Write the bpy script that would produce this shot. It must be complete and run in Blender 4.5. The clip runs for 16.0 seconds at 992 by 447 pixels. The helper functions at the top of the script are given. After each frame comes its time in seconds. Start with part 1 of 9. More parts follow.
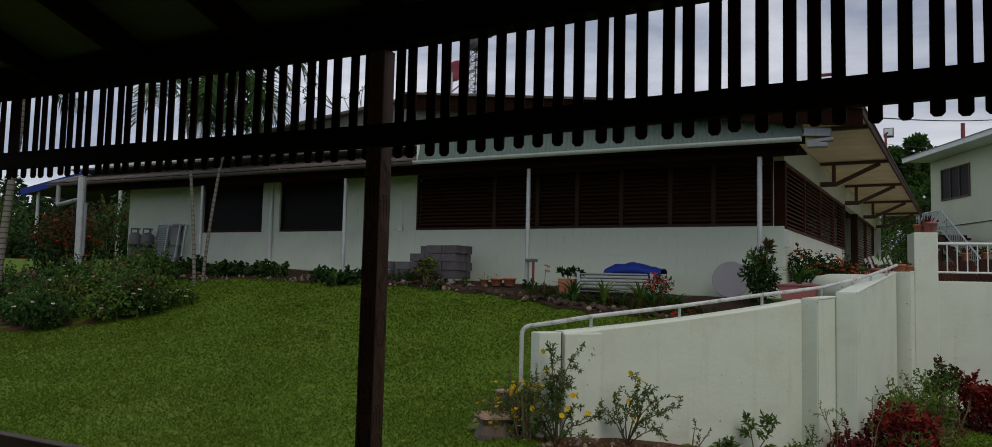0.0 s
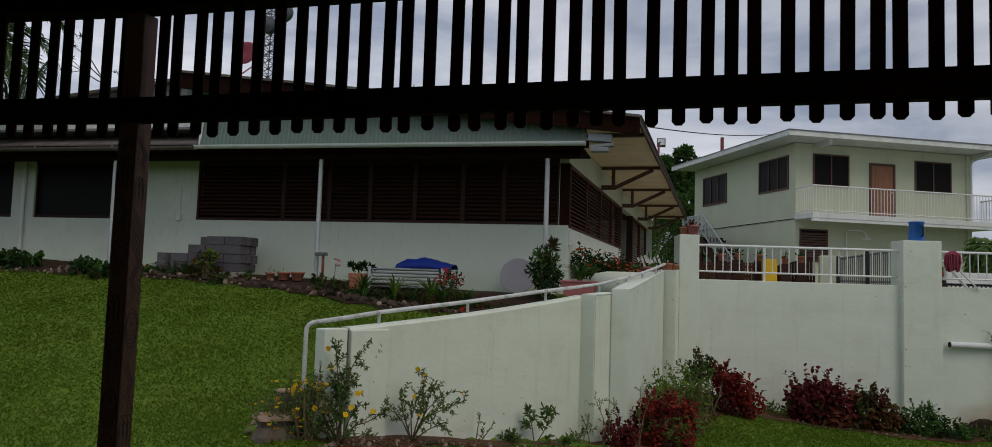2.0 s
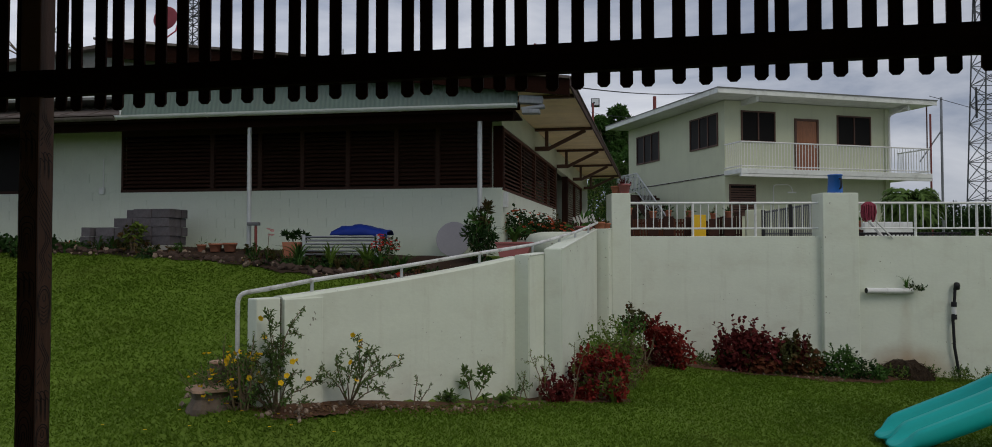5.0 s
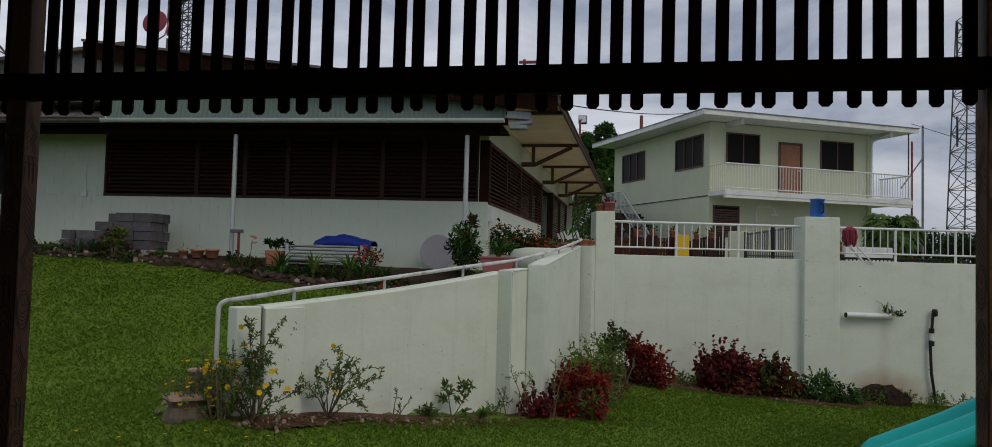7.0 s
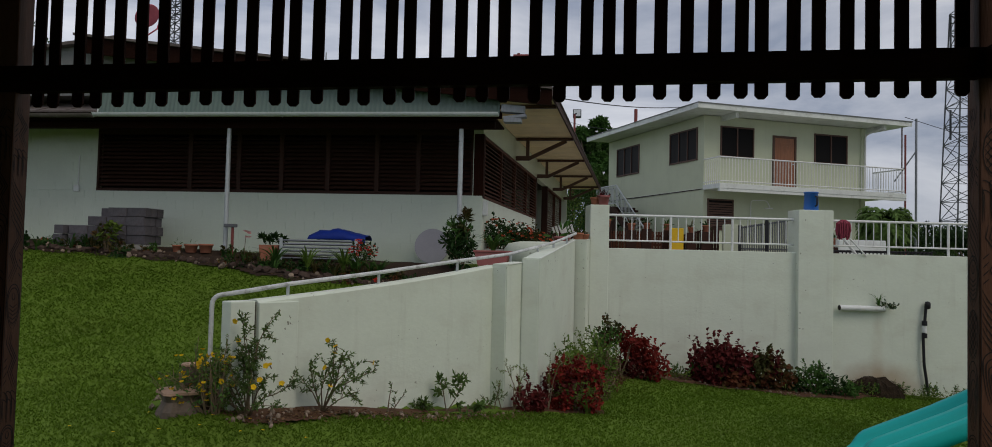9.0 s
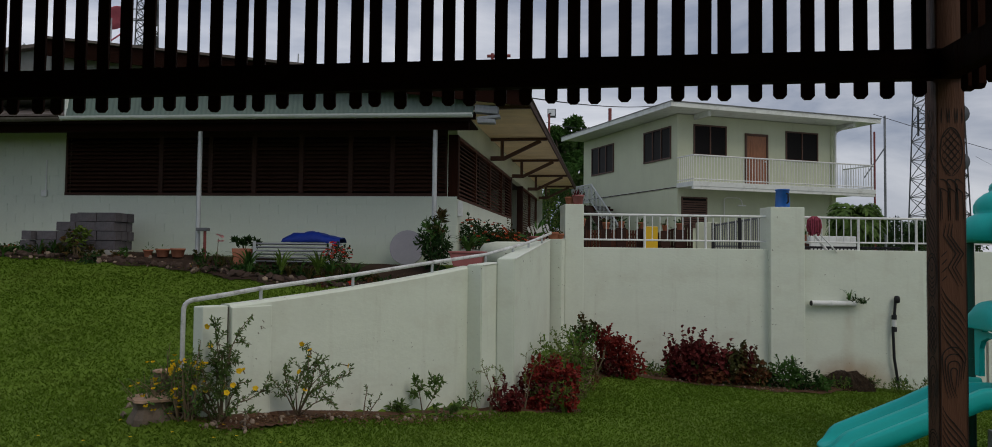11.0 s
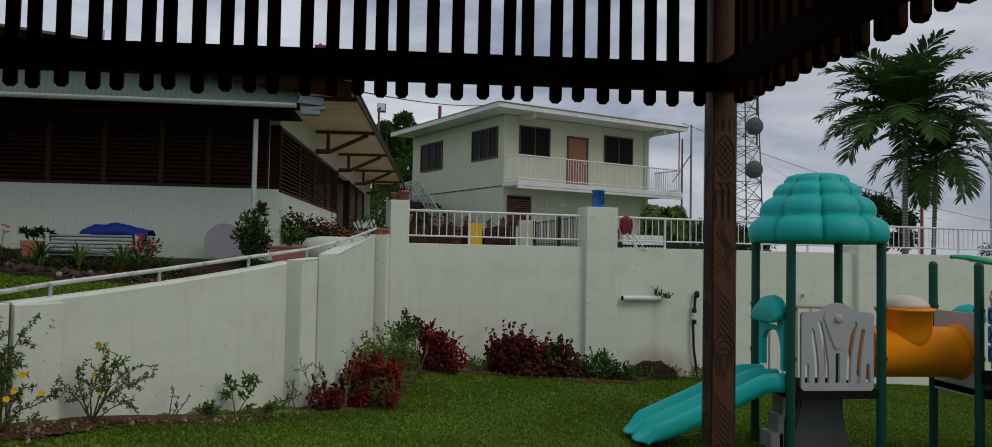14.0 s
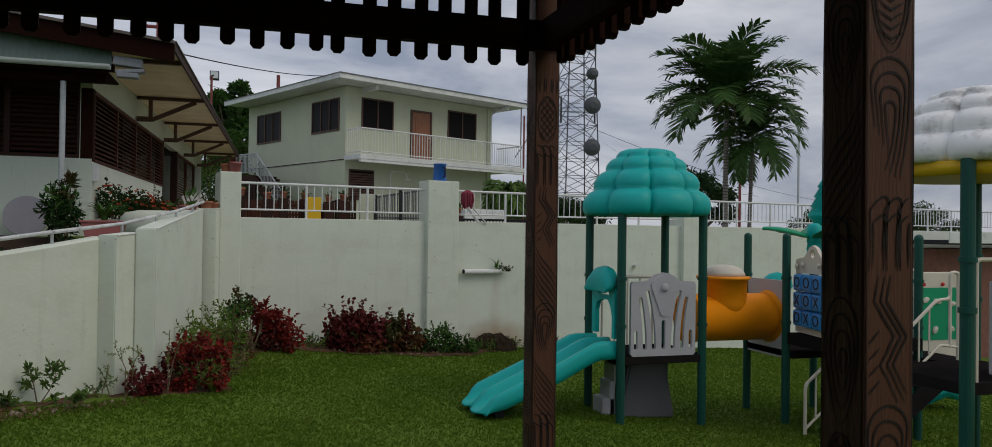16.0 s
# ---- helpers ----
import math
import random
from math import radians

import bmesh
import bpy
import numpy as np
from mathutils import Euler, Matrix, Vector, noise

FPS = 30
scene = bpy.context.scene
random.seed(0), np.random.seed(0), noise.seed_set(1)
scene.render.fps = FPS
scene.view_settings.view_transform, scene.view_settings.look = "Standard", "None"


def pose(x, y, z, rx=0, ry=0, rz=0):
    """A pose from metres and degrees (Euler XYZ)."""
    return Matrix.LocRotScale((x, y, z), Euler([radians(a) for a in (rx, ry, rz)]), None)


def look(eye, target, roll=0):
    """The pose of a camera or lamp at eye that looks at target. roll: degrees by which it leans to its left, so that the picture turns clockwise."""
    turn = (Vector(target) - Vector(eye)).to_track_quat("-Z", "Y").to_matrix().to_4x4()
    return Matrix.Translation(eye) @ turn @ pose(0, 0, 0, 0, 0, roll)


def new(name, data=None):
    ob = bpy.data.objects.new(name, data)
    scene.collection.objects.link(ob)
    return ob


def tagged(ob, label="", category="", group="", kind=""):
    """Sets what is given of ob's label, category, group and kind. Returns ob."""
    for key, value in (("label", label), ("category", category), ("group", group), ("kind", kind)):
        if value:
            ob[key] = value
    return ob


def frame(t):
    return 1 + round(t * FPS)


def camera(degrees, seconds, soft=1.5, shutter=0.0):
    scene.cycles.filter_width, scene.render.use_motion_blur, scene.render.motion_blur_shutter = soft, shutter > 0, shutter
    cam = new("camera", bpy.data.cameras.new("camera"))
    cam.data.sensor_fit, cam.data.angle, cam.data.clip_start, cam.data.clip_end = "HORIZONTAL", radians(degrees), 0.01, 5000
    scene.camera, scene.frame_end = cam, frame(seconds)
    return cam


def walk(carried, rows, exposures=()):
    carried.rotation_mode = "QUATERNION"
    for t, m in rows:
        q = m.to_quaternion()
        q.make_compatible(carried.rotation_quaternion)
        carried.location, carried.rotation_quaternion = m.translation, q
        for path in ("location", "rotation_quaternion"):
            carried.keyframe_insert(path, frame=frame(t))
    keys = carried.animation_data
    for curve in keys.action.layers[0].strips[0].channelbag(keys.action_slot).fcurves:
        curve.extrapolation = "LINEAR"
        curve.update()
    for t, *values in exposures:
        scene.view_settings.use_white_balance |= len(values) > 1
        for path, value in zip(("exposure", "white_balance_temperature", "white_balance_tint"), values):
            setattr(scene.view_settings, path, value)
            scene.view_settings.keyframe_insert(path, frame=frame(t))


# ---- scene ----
cam = camera(64.3, 16.0, soft=0.85)
PATH = [
    (0, (0.0272, -0.0118, 1.7960), (-1.8745, 3.4946, 2.0932), 1.40),
    (0.5, (0.0402, 0.0017, 1.7993), (-1.7197, 3.5816, 2.0944), 1.65),
    (1, (0.0538, 0.0349, 1.8040), (-1.4877, 3.7139, 2.1013), 1.87),
    (1.5, (0.0376, 0.0706, 1.8041), (-1.1475, 3.8783, 2.1154), 1.88),
    (2, (0.0187, 0.1280, 1.8031), (-0.9216, 4.0043, 2.1033), 1.88),
    (2.5, (0.0315, 0.1330, 1.7962), (-0.8019, 4.0401, 1.9973), 1.49),
    (3, (0.0714, 0.1061, 1.7887), (-0.6729, 4.0346, 1.9024), 1.09),
    (3.5, (0.1108, 0.0719, 1.7928), (-0.5899, 4.0088, 1.8906), 0.42),
    (4, (0.1255, 0.0771, 1.7952), (-0.5345, 4.0212, 1.8904), -0.58),
    (6.5, (0.1253, 0.0596, 1.8115), (-0.4537, 4.0133, 1.9936), 1.22),
    (7, (0.1222, 0.0599, 1.8131), (-0.4405, 4.0156, 2.0029), 1.53),
    (7.5, (0.1172, 0.0566, 1.8148), (-0.4386, 4.0133, 2.0037), 1.91),
    (8, (0.1225, 0.0619, 1.8087), (-0.4246, 4.0201, 1.9923), 1.74),
    (10.5, (0.1372, 0.0691, 1.8069), (-0.3659, 4.0349, 1.9472), 0.68),
    (11, (0.1547, 0.0654, 1.8176), (-0.2627, 4.0403, 1.9804), 0.62),
    (11.5, (0.1773, 0.0674, 1.8269), (0.0238, 4.0600, 2.0144), 1.29),
    (12, (0.2003, 0.0725, 1.8215), (0.2629, 4.0671, 2.0188), 1.48),
    (12.5, (0.2059, 0.0737, 1.8229), (0.3475, 4.0667, 2.0128), 1.41),
    (13, (0.2159, 0.0721, 1.8237), (0.4455, 4.0615, 2.0013), 1.53),
    (13.5, (0.2233, 0.0676, 1.8176), (0.5688, 4.0492, 1.9847), 1.24),
    (14, (0.2282, 0.0627, 1.8113), (0.6705, 4.0351, 1.9681), 1.07),
    (14.5, (0.2382, 0.0695, 1.8075), (0.7590, 4.0332, 1.9423), 0.75),
    (15, (0.2536, 0.0843, 1.7987), (0.8885, 4.0329, 1.8719), 0.52),
    (15.5, (0.2837, 0.1133, 1.7977), (1.1934, 4.0082, 1.8401), 0.63),
    (16, (0.3458, 0.2028, 1.7853), (1.5525, 4.0161, 1.8302), 0.76),
]
walk(cam, [(t, look(eye, target, roll)) for t, eye, target, roll in PATH])

# world: an overcast sky
SUN_EL, SUN_AZ = radians(47), radians(128)
world = bpy.data.worlds.new("overcast_sky")
scene.world = world
world.use_nodes = True
wn, wl = world.node_tree.nodes, world.node_tree.links
wn.clear()
w_out = wn.new("ShaderNodeOutputWorld")
w_bg = wn.new("ShaderNodeBackground")
w_sky = wn.new("ShaderNodeTexSky")
w_sky.sky_type = "NISHITA"
w_sky.sun_disc = False
w_sky.sun_elevation, w_sky.sun_rotation = SUN_EL, SUN_AZ
w_co = wn.new("ShaderNodeTexCoord")
w_map = wn.new("ShaderNodeMapping")
w_map.inputs["Scale"].default_value = (1.0, 1.0, 3.4)
w_no = wn.new("ShaderNodeTexNoise")
w_no.inputs["Scale"].default_value = 3.0
w_no.inputs["Detail"].default_value = 7
w_no.inputs["Roughness"].default_value = 0.55
w_no.inputs["Distortion"].default_value = 0.35
w_ramp = wn.new("ShaderNodeValToRGB")
w_ramp.color_ramp.elements[0].position, w_ramp.color_ramp.elements[0].color = 0.36, (3.0, 3.4, 4.4, 1)
w_ramp.color_ramp.elements[1].position, w_ramp.color_ramp.elements[1].color = 0.66, (7.5, 7.62, 8.15, 1)
w_mix = wn.new("ShaderNodeMix")
w_mix.data_type = "RGBA"
w_mix.inputs["Factor"].default_value = 0.9
wl.new(w_co.outputs["Generated"], w_map.inputs["Vector"])
wl.new(w_map.outputs["Vector"], w_no.inputs["Vector"])
wl.new(w_no.outputs["Fac"], w_ramp.inputs["Fac"])
wl.new(w_sky.outputs["Color"], w_mix.inputs["A"])
wl.new(w_ramp.outputs["Color"], w_mix.inputs["B"])
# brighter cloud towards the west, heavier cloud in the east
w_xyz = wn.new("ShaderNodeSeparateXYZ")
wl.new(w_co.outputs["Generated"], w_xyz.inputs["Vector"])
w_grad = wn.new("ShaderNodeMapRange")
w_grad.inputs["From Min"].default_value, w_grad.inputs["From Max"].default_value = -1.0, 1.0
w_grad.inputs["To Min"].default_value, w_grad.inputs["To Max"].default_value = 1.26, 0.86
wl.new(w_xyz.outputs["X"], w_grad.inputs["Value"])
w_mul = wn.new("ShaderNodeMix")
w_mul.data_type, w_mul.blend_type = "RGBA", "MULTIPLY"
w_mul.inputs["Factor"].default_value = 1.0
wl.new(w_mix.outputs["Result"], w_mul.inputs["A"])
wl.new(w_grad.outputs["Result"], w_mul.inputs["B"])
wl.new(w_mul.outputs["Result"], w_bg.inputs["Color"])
w_bg.inputs["Strength"].default_value = 0.088
wl.new(w_bg.outputs["Background"], w_out.inputs["Surface"])
sun = new("sun", bpy.data.lights.new("sun", "SUN"))
sun.data.energy, sun.data.angle, sun.data.color = 0.82, radians(30), (1.0, 0.90, 0.75)
sun.matrix_world = look((0, 0, 60), (60 * math.cos(SUN_EL) * math.sin(SUN_AZ) * -1, 60 * math.cos(SUN_EL) * math.cos(SUN_AZ) * -1, 60 - 60 * math.sin(SUN_EL)))
scene.view_settings.exposure = 0.0


# materials
def mat(name, col, rough=0.7, var=0.12, scale=6.0, bump=0.15, grain=60.0, metal=0.0, dirt=None, dirt_amt=0.0, dirt_scale=1.2,
        stretch=(1, 1, 1), per_piece=0.0, streak=None, streak_amt=0.0, spec=0.5, translucent=0.0, alt=None, alt_amt=0.0, specks=None):
    """A procedural surface: base colour with broad and fine variation, stains and fine relief."""
    m = bpy.data.materials.new(name)
    m.use_nodes = True
    n, l = m.node_tree.nodes, m.node_tree.links
    b = n["Principled BSDF"]
    co = n.new("ShaderNodeTexCoord")
    mp = n.new("ShaderNodeMapping")
    mp.inputs["Scale"].default_value = stretch
    l.new(co.outputs["Object"], mp.inputs["Vector"])
    broad = n.new("ShaderNodeTexNoise")
    broad.inputs["Scale"].default_value, broad.inputs["Detail"].default_value = scale, 5
    fine = n.new("ShaderNodeTexNoise")
    fine.inputs["Scale"].default_value, fine.inputs["Detail"].default_value = grain, 3
    for q in (broad, fine):
        l.new(mp.outputs["Vector"], q.inputs["Vector"])
    add = n.new("ShaderNodeMath")
    add.operation = "MULTIPLY_ADD"
    l.new(fine.outputs["Fac"], add.inputs[0])
    add.inputs[1].default_value = 0.5
    l.new(broad.outputs["Fac"], add.inputs[2])
    rng = n.new("ShaderNodeMapRange")
    rng.inputs["From Min"].default_value, rng.inputs["From Max"].default_value = 0.45, 1.05
    rng.inputs["To Min"].default_value, rng.inputs["To Max"].default_value = 1 - var, 1 + var
    l.new(add.outputs[0], rng.inputs["Value"])
    last = rng.outputs["Result"]
    if per_piece:
        info = n.new("ShaderNodeObjectInfo")
        geo = n.new("ShaderNodeNewGeometry")
        r1 = n.new("ShaderNodeMath")
        r1.operation = "ADD"
        l.new(info.outputs["Random"], r1.inputs[0])
        l.new(geo.outputs["Random Per Island"], r1.inputs[1])
        r2 = n.new("ShaderNodeMapRange")
        r2.inputs["From Max"].default_value = 2.0
        r2.inputs["To Min"].default_value, r2.inputs["To Max"].default_value = 1 - per_piece, 1 + per_piece
        l.new(r1.outputs[0], r2.inputs["Value"])
        mu = n.new("ShaderNodeMath")
        mu.operation = "MULTIPLY"
        l.new(last, mu.inputs[0]), l.new(r2.outputs["Result"], mu.inputs[1])
        last = mu.outputs[0]
    sc = n.new("ShaderNodeMix")
    sc.data_type, sc.blend_type = "RGBA", "MULTIPLY"
    sc.inputs["Factor"].default_value = 1.0
    sc.inputs["A"].default_value = (*col, 1)
    l.new(last, sc.inputs["B"])
    colour = sc.outputs["Result"]
    for extra, amount, size, lo, hi in ((dirt, dirt_amt, dirt_scale, 0.52, 0.72), (alt, alt_amt, scale * 0.6, 0.45, 0.6)):
        if extra:
            dn = n.new("ShaderNodeTexNoise")
            dn.inputs["Scale"].default_value, dn.inputs["Detail"].default_value, dn.inputs["Roughness"].default_value = size, 8, 0.65
            l.new(mp.outputs["Vector"], dn.inputs["Vector"])
            dr = n.new("ShaderNodeMapRange")
            dr.inputs["From Min"].default_value, dr.inputs["From Max"].default_value = lo, hi
            dr.inputs["To Max"].default_value = amount
            l.new(dn.outputs["Fac"], dr.inputs["Value"])
            dm = n.new("ShaderNodeMix")
            dm.data_type = "RGBA"
            l.new(dr.outputs["Result"], dm.inputs["Factor"])
            l.new(colour, dm.inputs["A"])
            dm.inputs["B"].default_value = (*extra, 1)
            colour = dm.outputs["Result"]
    if streak:
        sm = n.new("ShaderNodeMapping")
        sm.inputs["Scale"].default_value = (5.0, 5.0, 0.45)
        l.new(co.outputs["Object"], sm.inputs["Vector"])
        sn = n.new("ShaderNodeTexNoise")
        sn.inputs["Scale"].default_value, sn.inputs["Detail"].default_value, sn.inputs["Roughness"].default_value = 1.3, 7, 0.6
        l.new(sm.outputs["Vector"], sn.inputs["Vector"])
        sr = n.new("ShaderNodeMapRange")
        sr.inputs["From Min"].default_value, sr.inputs["From Max"].default_value, sr.inputs["To Max"].default_value = 0.56, 0.78, streak_amt
        l.new(sn.outputs["Fac"], sr.inputs["Value"])
        sx = n.new("ShaderNodeMix")
        sx.data_type = "RGBA"
        l.new(sr.outputs["Result"], sx.inputs["Factor"])
        l.new(colour, sx.inputs["A"])
        sx.inputs["B"].default_value = (*streak, 1)
        colour = sx.outputs["Result"]
    if specks:
        # small dark spots that gather in patches
        lim = []
        for size, lo, hi in ((17.0, 0.68, 0.72), (0.9, 0.50, 0.58)):
            kn = n.new("ShaderNodeTexNoise")
            kn.inputs["Scale"].default_value, kn.inputs["Detail"].default_value = size, 3
            l.new(co.outputs["Object"], kn.inputs["Vector"])
            kr = n.new("ShaderNodeMapRange")
            kr.inputs["From Min"].default_value, kr.inputs["From Max"].default_value = lo, hi
            l.new(kn.outputs["Fac"], kr.inputs["Value"])
            lim.append(kr)
        km = n.new("ShaderNodeMath")
        km.operation = "MULTIPLY"
        l.new(lim[0].outputs["Result"], km.inputs[0]), l.new(lim[1].outputs["Result"], km.inputs[1])
        kx = n.new("ShaderNodeMix")
        kx.data_type = "RGBA"
        l.new(km.outputs[0], kx.inputs["Factor"])
        l.new(colour, kx.inputs["A"])
        kx.inputs["B"].default_value = (*specks, 1)
        colour = kx.outputs["Result"]
    l.new(colour, b.inputs["Base Color"])
    rr = n.new("ShaderNodeMapRange")
    rr.inputs["To Min"].default_value, rr.inputs["To Max"].default_value = max(0.03, rough - 0.1), min(1, rough + 0.1)
    l.new(broad.outputs["Fac"], rr.inputs["Value"])
    l.new(rr.outputs["Result"], b.inputs["Roughness"])
    b.inputs["Metallic"].default_value = metal
    b.inputs["Specular IOR Level"].default_value = spec
    if bump:
        bp = n.new("ShaderNodeBump")
        bp.inputs["Strength"].default_value, bp.inputs["Distance"].default_value = bump, 0.01
        l.new(add.outputs[0], bp.inputs["Height"])
        l.new(bp.outputs["Normal"], b.inputs["Normal"])
    if translucent:
        tr = n.new("ShaderNodeBsdfTranslucent")
        ms = n.new("ShaderNodeMixShader")
        ms.inputs["Fac"].default_value = translucent
        l.new(colour, tr.inputs["Color"])
        l.new(b.outputs["BSDF"], ms.inputs[1]), l.new(tr.outputs["BSDF"], ms.inputs[2])
        l.new(ms.outputs["Shader"], n["Material Output"].inputs["Surface"])
    return m


M_GRASS = mat("mown_grass", (0.098, 0.160, 0.014), 0.9, 0.12, 1.6, 0.15, 90, dirt=(0.11, 0.135, 0.025), dirt_amt=0.45, dirt_scale=0.5, spec=0.2)
M_BLADE = mat("grass_blade", (0.104, 0.178, 0.016), 0.75, 0.14, 0.8, 0, 3, per_piece=0.22, dirt=(0.15, 0.165, 0.035), dirt_amt=0.4, dirt_scale=0.6, spec=0.1, translucent=0.42)
M_SOIL = mat("bed_soil", (0.088, 0.042, 0.023), 0.95, 0.35, 5, 0.8, 40, spec=0.2, dirt=(0.075, 0.05, 0.034), dirt_amt=0.5, dirt_scale=9)
M_HUMUS = mat("dark_garden_soil", (0.036, 0.023, 0.016), 0.95, 0.35, 5, 0.8, 40, spec=0.15, dirt=(0.07, 0.045, 0.03), dirt_amt=0.5, dirt_scale=7)
M_WALL = mat("pale_green_render", (0.665, 0.712, 0.61), 0.82, 0.05, 2.2, 0.45, 18, dirt=(0.47, 0.45, 0.36), dirt_amt=0.34, dirt_scale=1.4, spec=0.3, stretch=(0.75, 0.75, 1.3), streak=(0.38, 0.36, 0.29), streak_amt=0.24, specks=(0.16, 0.15, 0.11))
M_BLOCKW = mat("painted_blockwork", (0.615, 0.665, 0.575), 0.75, 0.05, 2.0, 0.2, 30, dirt=(0.42, 0.45, 0.38), dirt_amt=0.22, dirt_scale=0.9, per_piece=0.02, spec=0.35)
M_HOUSE = mat("pale_green_house_paint", (0.53, 0.565, 0.42), 0.75, 0.05, 1.0, 0.2, 20, dirt=(0.38, 0.40, 0.30), dirt_amt=0.3, dirt_scale=0.6, spec=0.3, streak=(0.34, 0.35, 0.28), streak_amt=0.3)
M_ROOFEDGE = mat("weathered_white_fascia", (0.66, 0.69, 0.66), 0.6, 0.08, 2, 0.1, 20, dirt=(0.28, 0.28, 0.24), dirt_amt=0.45, dirt_scale=2.4)
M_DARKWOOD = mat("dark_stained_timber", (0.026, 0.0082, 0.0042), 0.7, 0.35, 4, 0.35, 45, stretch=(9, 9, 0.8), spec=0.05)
# same stain, grain laid level, darkened to deepen shade on beams and eave
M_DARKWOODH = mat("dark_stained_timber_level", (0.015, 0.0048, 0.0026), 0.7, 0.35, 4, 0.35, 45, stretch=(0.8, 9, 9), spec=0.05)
M_CARVED = mat("carved_dark_post", (0.120, 0.052, 0.030), 0.55, 0.16, 4, 0.25, 30, stretch=(7, 7, 0.9), spec=0.22, dirt=(0.065, 0.030, 0.020), dirt_amt=0.5, dirt_scale=1.6)
# near black that stands for shade inside the carved grooves
M_GROOVE = mat("burnt_groove", (0.012, 0.006, 0.004), 0.8, 0.2, 8, 0.1, 40)
M_CEIL = mat("green_painted_roof_board", (0.17, 0.185, 0.060), 0.7, 0.2, 2, 0.2, 25)
# one louvre paint in two tones: this one darkened for the eave's shade
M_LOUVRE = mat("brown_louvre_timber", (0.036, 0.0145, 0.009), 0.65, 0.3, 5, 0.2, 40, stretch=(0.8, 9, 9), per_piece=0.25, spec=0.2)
# the same paint brightened, for the side wall that catches more light
M_LOUVRE_LIT = mat("red_brown_louvre_timber", (0.080, 0.030, 0.017), 0.65, 0.3, 5, 0.2, 40, stretch=(0.8, 9, 9), per_piece=0.25, spec=0.15)
M_TRUSS = mat("brown_bracket_timber", (0.085, 0.040, 0.026), 0.6, 0.25, 5, 0.2, 40)
M_SOFFIT = mat("cream_soffit_board", (0.76, 0.61, 0.36), 0.7, 0.12, 3, 0.15, 30, per_piece=0.10, dirt=(0.40, 0.30, 0.17), dirt_amt=0.4, dirt_scale=1.5)
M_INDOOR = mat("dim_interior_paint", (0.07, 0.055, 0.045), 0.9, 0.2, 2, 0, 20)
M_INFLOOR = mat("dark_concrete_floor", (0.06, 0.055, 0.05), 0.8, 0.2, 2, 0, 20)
M_GREENROOF = mat("green_corrugated_metal", (0.105, 0.155, 0.13), 0.45, 0.14, 1.2, 0.05, 14, dirt=(0.13, 0.15, 0.12), dirt_amt=0.4, dirt_scale=1.4, stretch=(3, 1, 1))
M_ROOFGREY = mat("grey_metal_roof", (0.17, 0.175, 0.175), 0.5, 0.15, 1.0, 0.05, 12, dirt=(0.16, 0.13, 0.11), dirt_amt=0.5, dirt_scale=1.6)
M_SHINGLE = mat("old_brown_roof_sheet", (0.115, 0.092, 0.083), 0.75, 0.25, 3, 0.3, 20, dirt=(0.30, 0.29, 0.28), dirt_amt=0.3)
M_OLDEDGE = mat("old_brown_gutter", (0.105, 0.085, 0.075), 0.6, 0.2, 3, 0.1, 20, dirt=(0.22, 0.21, 0.2), dirt_amt=0.4, dirt_scale=5)
M_OLDTUBE = mat("weathered_galvanised_tube", (0.60, 0.61, 0.60), 0.5, 0.2, 5, 0.1, 40, metal=0.1, dirt=(0.16, 0.13, 0.11), dirt_amt=0.75, dirt_scale=8, spec=0.35)
M_GUTTER = mat("galvanised_gutter", (0.62, 0.65, 0.67), 0.4, 0.12, 3, 0.05, 20, metal=0.1, dirt=(0.25, 0.26, 0.25), dirt_amt=0.3, dirt_scale=3)
M_STEELW = mat("white_painted_tube", (0.70, 0.71, 0.70), 0.42, 0.06, 4, 0.05, 30, dirt=(0.36, 0.32, 0.28), dirt_amt=0.35, dirt_scale=6)
M_STEELG = mat("grey_galvanised_tube", (0.47, 0.49, 0.50), 0.4, 0.12, 4, 0.05, 30, metal=0.5, dirt=(0.28, 0.24, 0.2), dirt_amt=0.35, dirt_scale=7)
M_PIPE = mat("weathered_pipe_steel", (0.23, 0.245, 0.27), 0.55, 0.25, 5, 0.1, 30, metal=0.2, dirt=(0.12, 0.11, 0.10), dirt_amt=0.5, dirt_scale=4, stretch=(1, 1, 0.3))
M_CYL = mat("dark_grey_cylinder_paint", (0.10, 0.105, 0.115), 0.5, 0.2, 5, 0.05, 30, dirt=(0.06, 0.055, 0.05), dirt_amt=0.5, dirt_scale=5)
# for the unseen walls added round the shelter to keep light out
M_BLOCKER = mat("dim_timber_boarding", (0.030, 0.018, 0.012), 0.8, 0.25, 3, 0.2, 30, stretch=(6, 6, 0.6), spec=0.1)
M_CBLOCK = mat("grey_concrete_block", (0.090, 0.084, 0.094), 0.95, 0.35, 6, 0.6, 70, per_piece=0.45, spec=0.15, dirt=(0.055, 0.035, 0.032), dirt_amt=0.6, dirt_scale=5)
M_CONC = mat("worn_concrete", (0.34, 0.33, 0.30), 0.9, 0.18, 2, 0.4, 40, dirt=(0.17, 0.16, 0.14), dirt_amt=0.4)
M_TERRA = mat("terracotta", (0.36, 0.13, 0.07), 0.8, 0.15, 6, 0.15, 40, dirt=(0.30, 0.22, 0.17), dirt_amt=0.35, dirt_scale=8)
M_PINK = mat("dull_pink_plastic", (0.34, 0.105, 0.10), 0.5, 0.1, 5, 0.02, 30)
M_TARP = mat("blue_tarpaulin", (0.006, 0.024, 0.20), 0.55, 0.2, 6, 0.3, 40, spec=0.2)
M_BLUE = mat("blue_bucket_plastic", (0.02, 0.13, 0.48), 0.38, 0.08, 6, 0.02, 30)
